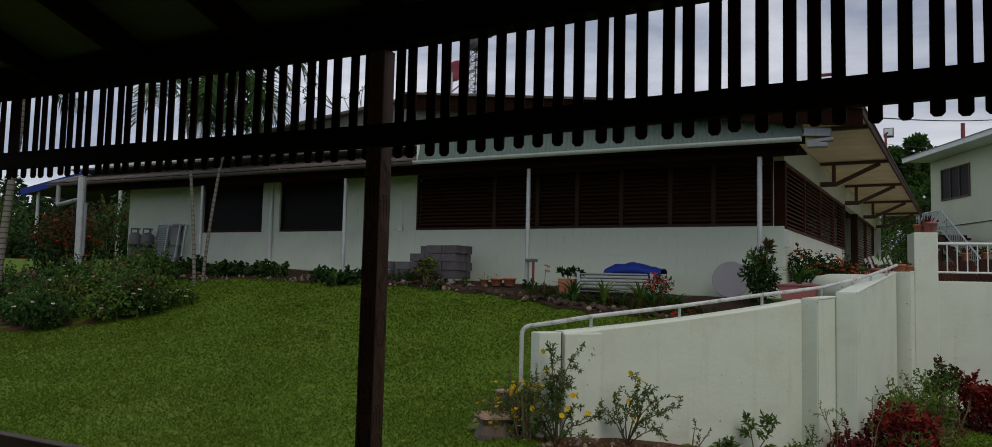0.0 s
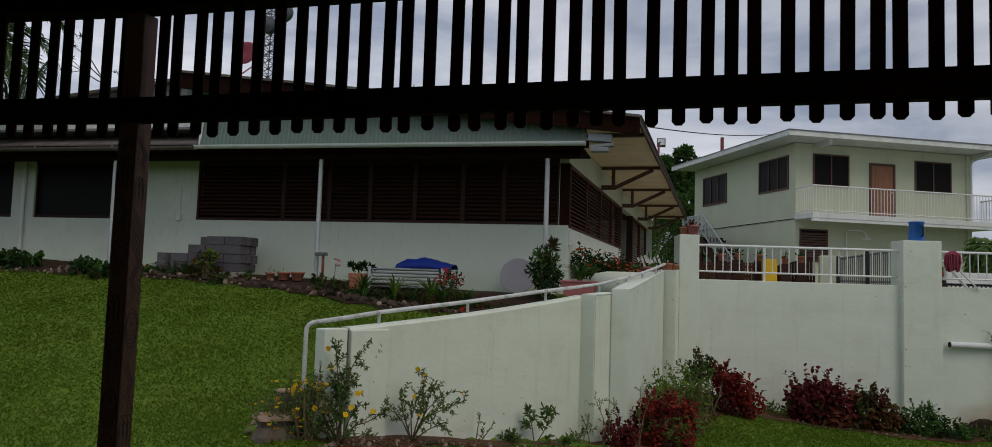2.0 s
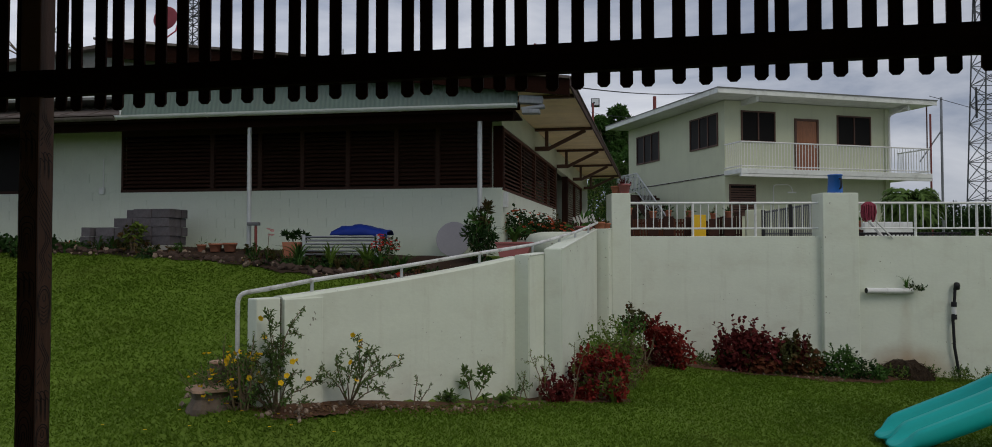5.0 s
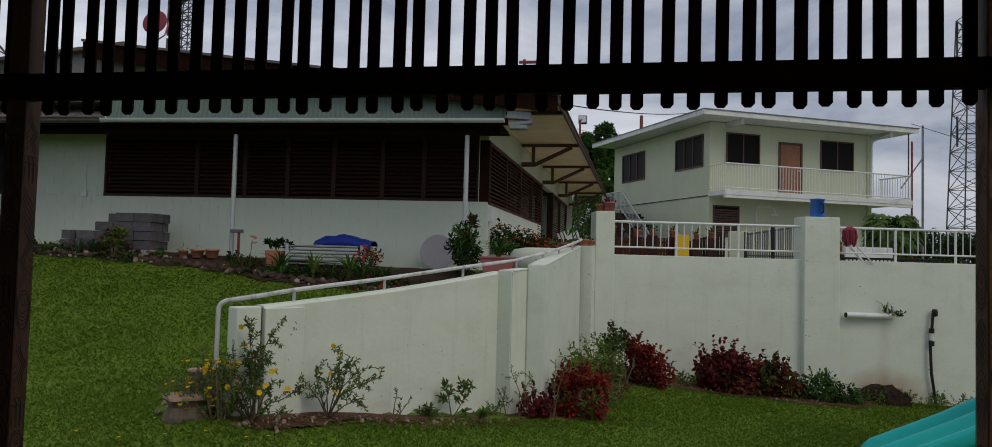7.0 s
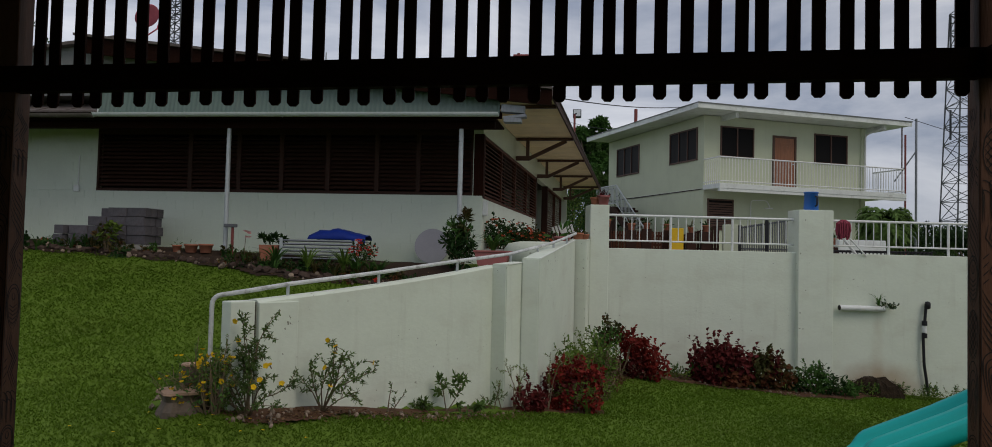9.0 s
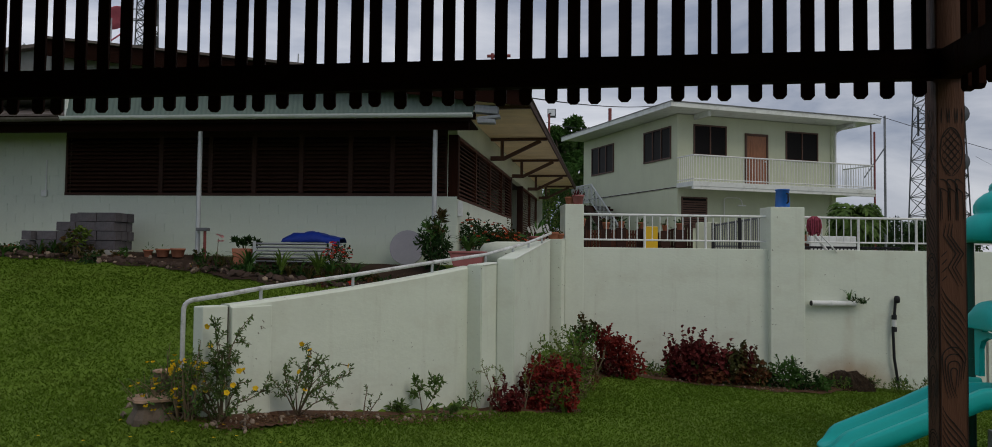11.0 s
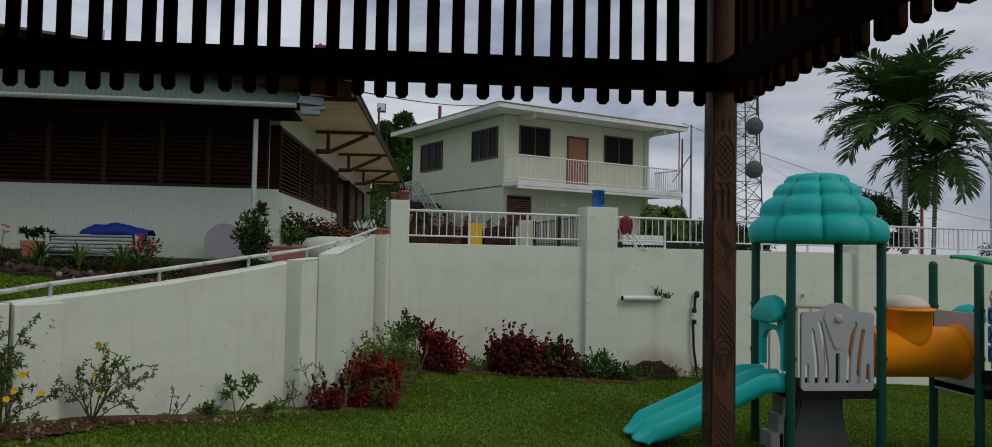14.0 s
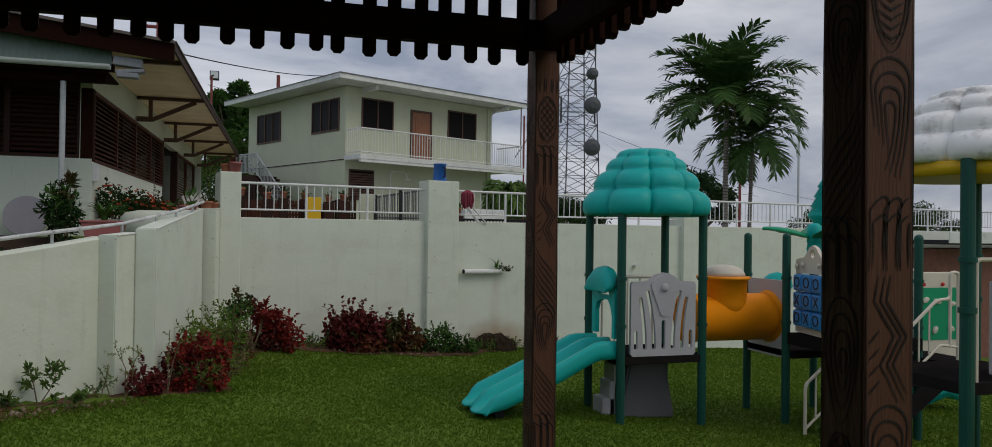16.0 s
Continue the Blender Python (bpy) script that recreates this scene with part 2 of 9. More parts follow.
M_DISC = mat("grey_lilac_board", (0.30, 0.29, 0.32), 0.7, 0.07, 4, 0.05, 30)
M_RUST = mat("red_brown_painted_steel", (0.20, 0.04, 0.035), 0.6, 0.2, 5, 0.1, 30)
M_BARKP = mat("pale_palm_bark", (0.19, 0.175, 0.15), 0.9, 0.2, 6, 0.3, 40, dirt=(0.16, 0.17, 0.13), dirt_amt=0.5, dirt_scale=4)
M_BARK = mat("brown_bark", (0.13, 0.10, 0.075), 0.95, 0.3, 6, 0.6, 40)
M_STEM = mat("green_brown_stem", (0.17, 0.125, 0.075), 0.85, 0.25, 9, 0.2, 40)


def leafmat(name, col, var=0.35, rough=0.6, tr=0.25, alt=None, alt_amt=0.0):
    return mat(name, col, rough, 0.2, 3, 0, 20, per_piece=var, translucent=tr, spec=0.09, alt=alt, alt_amt=alt_amt)


L_GREEN = leafmat("mid_green_leaf", (0.055, 0.125, 0.026))
L_HERB = leafmat("soft_green_leaf", (0.105, 0.175, 0.030))
L_FRESH = leafmat("fresh_green_leaf", (0.105, 0.175, 0.045), tr=0.35)
L_DARK = leafmat("dark_green_leaf", (0.026, 0.062, 0.016))
L_YELLOWG = leafmat("yellow_green_leaf", (0.13, 0.19, 0.035))
L_RED = leafmat("crimson_leaf", (0.19, 0.024, 0.018), 0.5)
L_MAROON = leafmat("maroon_leaf", (0.105, 0.018, 0.018), 0.5)
L_CROTON = leafmat("bronze_green_leaf", (0.065, 0.07, 0.022), 0.5, alt=(0.16, 0.03, 0.02), alt_amt=0.7)
L_PALM = leafmat("palm_leaflet", (0.055, 0.115, 0.030), 0.45, 0.40, 0.22)
L_TREE = leafmat("tree_leaf", (0.045, 0.085, 0.022), 0.45)
L_FAR = leafmat("far_tree_leaf", (0.030, 0.055, 0.022), 0.4)
P_YELLOW = leafmat("yellow_petal", (0.75, 0.50, 0.02), 0.15)
P_CORAL = leafmat("coral_petal", (0.55, 0.12, 0.05), 0.3)
P_RED = leafmat("red_petal", (0.62, 0.045, 0.03), 0.25)
P_PINK = leafmat("pink_petal", (0.75, 0.36, 0.36), 0.15)
P_WHITE = leafmat("white_petal", (0.75, 0.72, 0.68), 0.1)


def plastic(name, col, rough=0.36, fade=None, fade_amt=0.3):
    return mat(name, col, rough, 0.06, 2.5, 0.06, 30, dirt=fade, dirt_amt=fade_amt if fade else 0, dirt_scale=1.8, spec=0.28)


PL_TEAL = plastic("teal_plastic", (0.006, 0.40, 0.37), 0.5, (0.03, 0.33, 0.31))
PL_GREEN = plastic("deep_green_plastic", (0.01, 0.30, 0.14), 0.4)
PL_POST = plastic("dark_green_painted_post", (0.010, 0.075, 0.055), 0.42, (0.02, 0.06, 0.05))
PL_GREY = plastic("warm_grey_plastic", (0.46, 0.455, 0.48), 0.5, (0.36, 0.35, 0.36))
PL_DGREY = plastic("dark_grey_plastic", (0.13, 0.13, 0.14), 0.55, (0.09, 0.085, 0.08))
PL_ORANGE = plastic("orange_plastic", (0.97, 0.32, 0.005), 0.42, (0.90, 0.33, 0.02))
PL_CREAM = plastic("cream_plastic", (0.66, 0.60, 0.50), 0.45, (0.50, 0.45, 0.38))
PL_BLUE = plastic("mid_blue_plastic", (0.035, 0.22, 0.52), 0.42, (0.05, 0.16, 0.38))
PL_WHITE = mat("chalky_white_plastic", (0.84, 0.84, 0.82), 0.6, 0.06, 2.5, 0.15, 30, dirt=(0.16, 0.145, 0.125), dirt_amt=0.75, dirt_scale=4.5, spec=0.25, streak=(0.30, 0.28, 0.25), streak_amt=0.6, specks=(0.07, 0.065, 0.06))
PL_YELLOW = plastic("yellow_plastic", (0.72, 0.45, 0.02), 0.42)
PL_BLACK = plastic("black_rubber", (0.018, 0.018, 0.02), 0.6)
M_DECK = mat("black_coated_deck", (0.018, 0.016, 0.016), 0.8, 0.2, 5, 0.3, 60, spec=0.0)


def glass(name, tint=(0.02, 0.022, 0.024), rough=0.08):
    m = bpy.data.materials.new(name)
    m.use_nodes = True
    b = m.node_tree.nodes["Principled BSDF"]
    b.inputs["Base Color"].default_value = (*tint, 1)
    b.inputs["Roughness"].default_value = rough
    b.inputs["Specular IOR Level"].default_value = 0.12
    return m


M_GLASS = glass("dark_window_screen", (0.006, 0.005, 0.005), 0.5)


# building blocks
def bm_new():
    return bmesh.new()


def to_mesh(name, bm, material, smooth=False):
    me = bpy.data.meshes.new(name)
    bm.normal_update()
    bm.to_mesh(me)
    bm.free()
    me.materials.append(material)
    if smooth:
        me.polygons.foreach_set("use_smooth", [True] * len(me.polygons))
    return me


def part(name, bm, material, parent=None, label="", smooth=False):
    ob = new(name, bm if isinstance(bm, bpy.types.Mesh) else to_mesh(name, bm, material, smooth))
    ob.parent = parent
    if label:
        ob["label"] = label
    return ob


def thing(name, m=None, label="", category="", group="", kind=""):
    ob = new(name)
    ob.empty_display_size = 0.1
    if m is not None:
        ob.matrix_world = m
    return tagged(ob, label, category, group, kind)


def rod(name, bm, material, label, category, kind="", group="", smooth=False, m=None):
    """A thing that is one mesh."""
    ob = part(name, bm, material, None, "", smooth)
    if m is not None:
        ob.matrix_world = m
    return tagged(ob, label, category, group, kind)


def box(bm, x0, x1, y0, y1, z0, z1, bevel=0.0, m=None):
    vs = [bm.verts.new(v) for v in ((x0, y0, z0), (x1, y0, z0), (x1, y1, z0), (x0, y1, z0), (x0, y0, z1), (x1, y0, z1), (x1, y1, z1), (x0, y1, z1))]
    fs = [bm.faces.new([vs[i] for i in q]) for q in ((3, 2, 1, 0), (4, 5, 6, 7), (0, 1, 5, 4), (1, 2, 6, 5), (2, 3, 7, 6), (3, 0, 4, 7))]
    if m is not None:
        bmesh.ops.transform(bm, matrix=m, verts=vs)
    if bevel:
        es = list({e for fc in fs for e in fc.edges})
        bmesh.ops.bevel(bm, geom=es, offset=bevel, segments=2, affect="EDGES", profile=0.6)
    return bm


def cube(x0, x1, y0, y1, z0, z1, bevel=0.0, m=None):
    return box(bm_new(), x0, x1, y0, y1, z0, z1, bevel, m)


def tube(bm, pts, radius, sides=8, closed_ends=True):
    """A round bar along points; radius is one number or one a point."""
    pts = [Vector(p) for p in pts]
    rings = []
    for i, p in enumerate(pts):
        a = pts[max(i - 1, 0)]
        b = pts[min(i + 1, len(pts) - 1)]
        d = (b - a).normalized()
        u = d.orthogonal().normalized() if i == 0 else (u - u.dot(d) * d).normalized()
        v = d.cross(u)
        r = radius[i] if isinstance(radius, (list, tuple)) else radius
        rings.append([bm.verts.new(p + r * (math.cos(k * 2 * math.pi / sides) * u + math.sin(k * 2 * math.pi / sides) * v)) for k in range(sides)])
    for q, w in zip(rings, rings[1:]):
        for k in range(sides):
            bm.faces.new((q[k], q[(k + 1) % sides], w[(k + 1) % sides], w[k]))
    if closed_ends:
        bm.faces.new(rings[0][::-1])
        bm.faces.new(rings[-1])
    return bm


def tubes(pts, radius, sides=8):
    return tube(bm_new(), pts, radius, sides)


def arc(points, radius, steps=5):
    """Points with their inner corners rounded."""
    pts = [Vector(p) for p in points]
    out = [pts[0]]
    for a, b, c in zip(pts, pts[1:], pts[2:]):
        p, q = b + (a - b).normalized() * radius, b + (c - b).normalized() * radius
        for k in range(steps + 1):
            t = k / steps
            out.append((1 - t) ** 2 * p + 2 * t * (1 - t) * b + t * t * q)
    return out + [pts[-1]]


def lathe(bm, profile, sides=20, m=None, lobes=0, depth=0.0):
    """A turned body from (radius, height) pairs; lobes: bulges round it."""
    rings = []
    for r, z in profile:
        ring = []
        for k in range(sides):
            a = k * 2 * math.pi / sides
            rr = r * (1 - depth + depth * abs(math.sin(lobes * a / 2)) ** 0.6) if lobes else r
            ring.append(bm.verts.new((rr * math.cos(a), rr * math.sin(a), z)))
        rings.append(ring)
    for q, w in zip(rings, rings[1:]):
        for k in range(sides):
            bm.faces.new((q[k], q[(k + 1) % sides], w[(k + 1) % sides], w[k]))
    bm.faces.new(rings[0][::-1])
    bm.faces.new(rings[-1])
    if m is not None:
        bmesh.ops.transform(bm, matrix=m, verts=[v for ring in rings for v in ring])
    return bm


def prism(bm, outline, depth, m=None):
    """An outline in x, z pushed from y = 0 to y = depth."""
    a = [bm.verts.new((x, 0, z)) for x, z in outline]
    b = [bm.verts.new((x, depth, z)) for x, z in outline]
    bm.faces.new(a)
    bm.faces.new(b[::-1])
    for i in range(len(a)):
        j = (i + 1) % len(a)
        bm.faces.new((a[j], a[i], b[i], b[j]))
    if m is not None:
        bmesh.ops.transform(bm, matrix=m, verts=a + b)
    bmesh.ops.recalc_face_normals(bm, faces=bm.faces)
    return bm


def pydata(name, verts, faces, material, smooth=False):
    me = bpy.data.meshes.new(name)
    me.from_pydata(verts, [], faces)
    me.materials.append(material)
    if smooth:
        me.polygons.foreach_set("use_smooth", [True] * len(me.polygons))
    return me


# plan of the place: the retaining walls
SW_A, SW_B = Vector((-3.163, 7.36)), Vector((-1.325, 10.60))
SW_D = (SW_B - SW_A).normalized()
SW_N = Vector((SW_D.y, -SW_D.x))
SW_L = (SW_B - SW_A).length
W2_ANG = 0.179
W2_D = Vector((math.cos(W2_ANG), math.sin(W2_ANG)))
W2_O = Vector((0.0, 15.207))
SW_M = Matrix.Translation((SW_A.x, SW_A.y, 0)) @ Matrix.Rotation(math.atan2(SW_D.y, SW_D.x), 4, "Z")
W2_M = Matrix.Translation((W2_O.x, W2_O.y, 0)) @ Matrix.Rotation(W2_ANG, 4, "Z")
FY = 15.35
CX = -2.22


def smooth(a, b, v):
    t = np.clip((v - a) / (b - a), 0, 1)
    return t * t * (3 - 2 * t)


def ground_z(x, y):
    """Height of the ground at x, y (arrays)."""
    x, y = np.asarray(x, float), np.asarray(y, float)
    s = np.clip((y - 3.0) / 11.2, 0, 1.02)
    left = -0.12 + 1.72 * s ** 2.05 + 0.035 * np.clip(-x - 5, -3, 14) * (0.35 + 0.65 * s) + 0.25 * np.exp(-((x + 3.5) ** 2 + (y - 7.25) ** 2) / 1.3)
    right = -0.30 - 0.062 * np.clip(x, -4, 60) + 0.35 * np.exp(-((x + 3.1) ** 2 + (y - 7.35) ** 2) / 4.6) + 0.30 * np.exp(-((x + 0.1) ** 2 / 1.6 + (y - 14.9) ** 2 / 2.2))
    side = x - np.interp(y, (7.3, 10.6, 11.0, 14.9, 15.3), (-3.30, -1.46, -1.06, -0.68, -0.85))
    width = 0.10 + 2.6 * (1 - smooth(4.5, 7.6, y))
    w = smooth(-width, width, side)
    z = left * (1 - w) + right * w
    back = -(x - W2_O.x) * math.sin(W2_ANG) + (y - W2_O.y) * math.cos(W2_ANG)
    upper = 1.93
    up = smooth(0.22, 0.50, back) * smooth(-0.95, -0.65, x)
    z = z * (1 - up) + upper * up
    yard = smooth(13.9, 14.6, y) * (1 - smooth(-0.95, -0.65, x)) * (1 - w)
    z = z * (1 - yard) + np.clip(z, 1.62, 2.3) * yard
    far = smooth(30, 140, np.hypot(x, y))
    return z * (1 - far) + (-3.0) * far


# ground: one sheet, fine near the garden and coarse out to the horizon
def axis_steps(near0, near1, step, far0, far1):
    mid = np.arange(near0, near1 + 1e-6, step)
    lo, hi = near0 - np.geomspace(step, near0 - far0, 26)[::-1], near1 + np.geomspace(step, far1 - near1, 26)
    return np.concatenate([lo, mid, hi])


gx, gy = axis_steps(-24, 20, 0.16, -2500, 2500), axis_steps(-6, 20, 0.16, -2500, 2500)
GX, GY = np.meshgrid(gx, gy)
GZ = ground_z(GX, GY) + 0.02 * np.sin(GX * 1.3 + 0.7 * np.sin(GY)) * np.sin(GY * 1.1) * (np.hypot(GX, GY) < 40)
nx, ny = len(gx), len(gy)
verts = np.stack([GX.ravel(), GY.ravel(), GZ.ravel()], 1).tolist()
faces = [(j * nx + i, j * nx + i + 1, (j + 1) * nx + i + 1, (j + 1) * nx + i) for j in range(ny - 1) for i in range(nx - 1)]
ground = tagged(new("ground", pydata("ground", verts, faces, M_GRASS, True)), "mown green lawn sloping up towards the long building", "lawn", kind="structure")


def gz(x, y):
    return float(ground_z(x, y))


# retaining walls -------------------------------------------------------------------------------------------
def sloped_wall():
    """The garden wall that climbs with the lawn: end block, first panel, then panels that each stand a step proud of the last."""
    w = thing("wall_slope", SW_M, "pale green rendered garden wall climbing beside the lawn", "wall", kind="structure")
    top = lambda s: 1.319 + 0.062 * s + 0.0083 * s * s  # noqa: E731
    bm = bm_new()
    n = 22
    rows = []
    for i in range(n + 1):
        s = 0.002 + (SW_L + 0.08) * i / n
        zt = top(s)
        rows.append([bm.verts.new(v) for v in ((s, -0.0, -1.0), (s, -0.0, zt - 0.025), (s, 0.025, zt), (s, 0.155, zt), (s, 0.18, zt - 0.025), (s, 0.18, -1.0))])
    for a, b in zip(rows, rows[1:]):
        for k in range(5):
            bm.faces.new((a[k], b[k], b[k + 1], a[k + 1]))
    bm.faces.new(rows[0][::-1])
    bm.faces.new(rows[-1])
    bmesh.ops.recalc_face_normals(bm, faces=bm.faces)
    part("wall_panel", bm, M_WALL, w)
    part("end_pilaster", cube(0.0, 0.47, -0.028, -0.0005, -1.0, top(0.1) - 0.03, 0.010), M_WALL, w)
    part("end_block", cube(-0.30, -0.028, 0.0, 0.15, -1.0, top(-0.15) + 0.004, 0.014), M_WALL, w)
    # dark fill in the joint between end block and first panel
    part("joint_filler", cube(-0.0275, 0.0015, 0.03, 0.13, -1.0, top(0) - 0.02), M_JOINT, w, "dark wall joint")

    def stepped(p, q, th, z0, z1):
        """A straight piece between two plan points with a rising top."""
        p, q = Vector(p), Vector(q)
        d = (q - p).normalized()
        nn = Vector((-d.y, d.x)) * th
        bm = bm_new()
        lo = [bm.verts.new((*v, -1.2)) for v in (p, q, q + nn, p + nn)]
        hi = [bm.verts.new((*v, z)) for v, z in ((p, z0), (q, z1), (q + nn, z1), (p + nn, z0))]
        for i in range(4):
            j = (i + 1) % 4
            bm.faces.new((lo[i], lo[j], hi[j], hi[i]))
        bm.faces.new(hi)
        bm.faces.new(lo[::-1])
        bmesh.ops.recalc_face_normals(bm, faces=bm.faces)
        bmesh.ops.bevel(bm, geom=[e for e in bm.edges if e.verts[0].co.z > 0 or e.verts[1].co.z > 0], offset=0.012, segments=2, affect="EDGES")
        bmesh.ops.transform(bm, matrix=SW_M.inverted(), verts=bm.verts)
        part("wall_panel", bm, M_WALL, w)
        # white weathered lip along the top
        bm = bm_new()
        tube(bm, [(p.x + d.x * 0.03, p.y + d.y * 0.03, z0 - 0.004), (q.x - d.x * 0.03, q.y - d.y * 0.03, z1 - 0.004)], 0.012, 6)
        bmesh.ops.transform(bm, matrix=SW_M.inverted(), verts=bm.verts)
        part("top_lip", bm, M_LIP, w)

    stepped((-1.124, 10.486), (-0.885, 10.907), 0.25, 1.692, 1.728)
    stepped((-0.710, 10.753), (-0.374, 14.86), 0.24, 1.778, 2.13)
    stepped((-0.165, 14.90), (-0.105, 15.19), 0.36, 2.142, 2.15)
    part("joint_line", tubes([(SW_L + 0.018, -0.004, -0.3), (SW_L + 0.018, -0.004, top(SW_L) - 0.03)], 0.006, 5), M_JOINT, w, "dark wall joint")
    return w, top


M_JOINT = mat("dark_mould", (0.06, 0.05, 0.04), 0.9, 0.4, 9, 0.3, 40)
M_LIP = mat("weathered_white_lip", (0.74, 0.76, 0.70), 0.8, 0.08, 3, 0.3, 25, dirt=(0.45, 0.44, 0.38), dirt_amt=0.3, dirt_scale=4)
wall_slope, sw_top = sloped_wall()


def rusty(m, x0, z0, x1, z1):
    """Adds an ochre run below (x0, z0) and a splash round (x1, z1), in the wall's own metres."""
    n, l = m.node_tree.nodes, m.node_tree.links
    b = n["Principled BSDF"]
    before = b.inputs["Base Color"].links[0].from_socket
    co, sep = n.new("ShaderNodeTexCoord"), n.new("ShaderNodeSeparateXYZ")
    l.new(co.outputs["Object"], sep.inputs["Vector"])

    def op(kind, a, c):
        q = n.new("ShaderNodeMath")
        q.operation, q.use_clamp = kind, kind == "MINIMUM"
        for i, v in enumerate((a, c)):
            if isinstance(v, (int, float)):
                q.inputs[i].default_value = v
            else:
                l.new(v, q.inputs[i])
        return q.outputs[0]

    def ramp(v, lo, hi, amount):
        q = n.new("ShaderNodeMapRange")
        q.interpolation_type = "SMOOTHSTEP"
        q.inputs["From Min"].default_value, q.inputs["From Max"].default_value, q.inputs["To Max"].default_value = lo, hi, amount
        l.new(v, q.inputs["Value"])
        return q.outputs["Result"]

    nz = n.new("ShaderNodeTexNoise")
    nz.inputs["Scale"].default_value, nz.inputs["Detail"].default_value = 3.5, 6
    l.new(co.outputs["Object"], nz.inputs["Vector"])
    wob = op("MULTIPLY", op("SUBTRACT", nz.outputs["Fac"], 0.5), 0.35)
    dx = op("ABSOLUTE", op("ADD", op("SUBTRACT", sep.outputs["X"], x0), op("MULTIPLY", wob, 0.3)), 0.0)
    run = op("MULTIPLY", ramp(dx, 0.16, 0.02, 0.30), op("MULTIPLY", ramp(sep.outputs["Z"], z0, z0 - 0.1, 1.0), nz.outputs["Fac"]))
    ex = op("DIVIDE", op("SUBTRACT", sep.outputs["X"], x1), 1.15)
    ez = op("DIVIDE", op("SUBTRACT", sep.outputs["Z"], z1), 0.62)
    far = op("ADD", op("SQRT", op("ADD", op("MULTIPLY", ex, ex), op("MULTIPLY", ez, ez)), 0.0), wob)
    splash = ramp(far, 1.0, 0.25, 0.62)
    mx = n.new("ShaderNodeMix")
    mx.data_type = "RGBA"
    l.new(op("MINIMUM", op("ADD", run, splash), 1.0), mx.inputs["Factor"])
    l.new(before, mx.inputs["A"])
    mx.inputs["B"].default_value = (0.36, 0.23, 0.12, 1)
    l.new(mx.outputs["Result"], b.inputs["Base Color"])
    return m


def lower_wall():
    """The tall wall across the lower lawn with its pillars."""
    w = thing("wall_lower", W2_M, "tall pale green rendered retaining wall behind the lower lawn", "wall", kind="structure")
    spans = ((0.20, 3.93), (4.52, 10.60), (11.25, 17.25), (17.85, 26.0))
    stained = rusty(M_WALL.copy(), 5.50, 0.92, 5.55, -0.55)
    for k, (a, b) in enumerate(spans):
        part("wall_panel", cube(a, b, 0, 0.2, -2.6, 2.0, 0.012), stained if k == 1 else M_WALL, w, "rust-stained wall panel" if k == 1 else "")
    for a, b in ((-0.11, 0.257), (3.883, 4.567), (10.553, 11.297), (17.203, 17.897)):
        part("pillar", cube(a, b, -0.005 if a < 0 else -0.12, 0.62 if a < 0 else 0.40, -2.6, 2.82 if a < 10 else 2.72, 0.015), M_WALL, w)
    return w


wall_lower = lower_wall()


def upper_railing(a, b, name_label):
    """A white tube railing on the wall, between pillars a and b along it."""
    r = thing("wall_railing", W2_M, name_label, "railing", group="railings on the wall")
    z0, z1 = 2.12, 2.635
    part("top_rail", tubes([(a, 0.1, z1), (b, 0.1, z1)], 0.024), M_STEELW, r)
    part("bottom_rail", tubes([(a, 0.1, z0 + 0.03), (b, 0.1, z0 + 0.03)], 0.017), M_STEELW, r)
    n = max(2, round((b - a) / 1.22))
    for i in range(n + 1):
        s = a + (b - a) * i / n
        if 0 < i < n:
            part("post", tubes([(s, 0.1, 1.99), (s, 0.1, z1)], 0.025), M_STEELW, r)
        if i < n:
            k = 8
            for j in range(1, k):
                u = s + (b - a) / n * j / k
                part("baluster", tubes([(u, 0.1, z0 + 0.03), (u, 0.1, z1)], 0.010, 6), M_STEELW, r)
    return r


for a, b in ((0.26, 3.88), (4.57, 10.55), (11.3, 17.2), (17.9, 26.0)):
    upper_railing(a, b, "white painted steel railing on top of the pale wall")


def hand_rail():
    """The galvanised handrail that follows the sloped wall."""
    r = thing("handrail", None, "galvanised tube handrail following the sloped garden wall", "handrail")
    line = [(-3.26, 7.36, 1.407), (-3.045, 7.794, 1.462), (-2.411, 8.893, 1.577), (-1.719, 10.096, 1.722), (-1.158, 11.20, 1.832), (-0.83, 11.90, 1.949), (-0.649, 12.80, 2.037), (-0.482, 13.80, 2.147), (-0.36, 14.60, 2.24)]
    pts = arc([(-3.585, 7.26, gz(-3.585, 7.26) - 0.05), (-3.585, 7.26, 1.348), line[0]], 0.09) + line[1:]
    part("rail", tubes(pts, 0.023, 10), M_OLDTUBE, r)
    for (x, y, z), d in zip(line[1:-1], (0.11, 0.12, 0.10, 0.12, 0.14, 0.14, 0.14)):
        part("bracket", tubes([(x, y, z - d - 0.08), (x, y, z)], 0.018), M_STEELG, r)


hand_rail()


# main building --------------------------------------------------------------------------------------------
def blocks_face(parent, x0, x1, z0, z1, y, along="x", sgn=1):
    """Courses of painted blocks standing a hair proud of the wall, so that their joints show."""
    bm = bm_new()
    z, row = z0, 0
    while z < z1 - 0.02:
        h = min(0.2, z1 - z)
        u = x0 - (0.2 if row % 2 else 0)
        while u < x1 - 0.01:
            a, b = max(u, x0), min(u + 0.4, x1)
            if b - a > 0.03:
                g = 0.0035
                if along == "x":
                    box(bm, a + g, b - g, y - 0.006, y, z + g, z + h - g)
                else:
                    box(bm, y, y + 0.006, a + g, b - g, z + g, z + h - g)
            u += 0.4
        z += h
        row += 1
    ob = part("blockwork", bm, M_BLOCKW, parent)
    ob["kind"] = "stuff"
    return ob


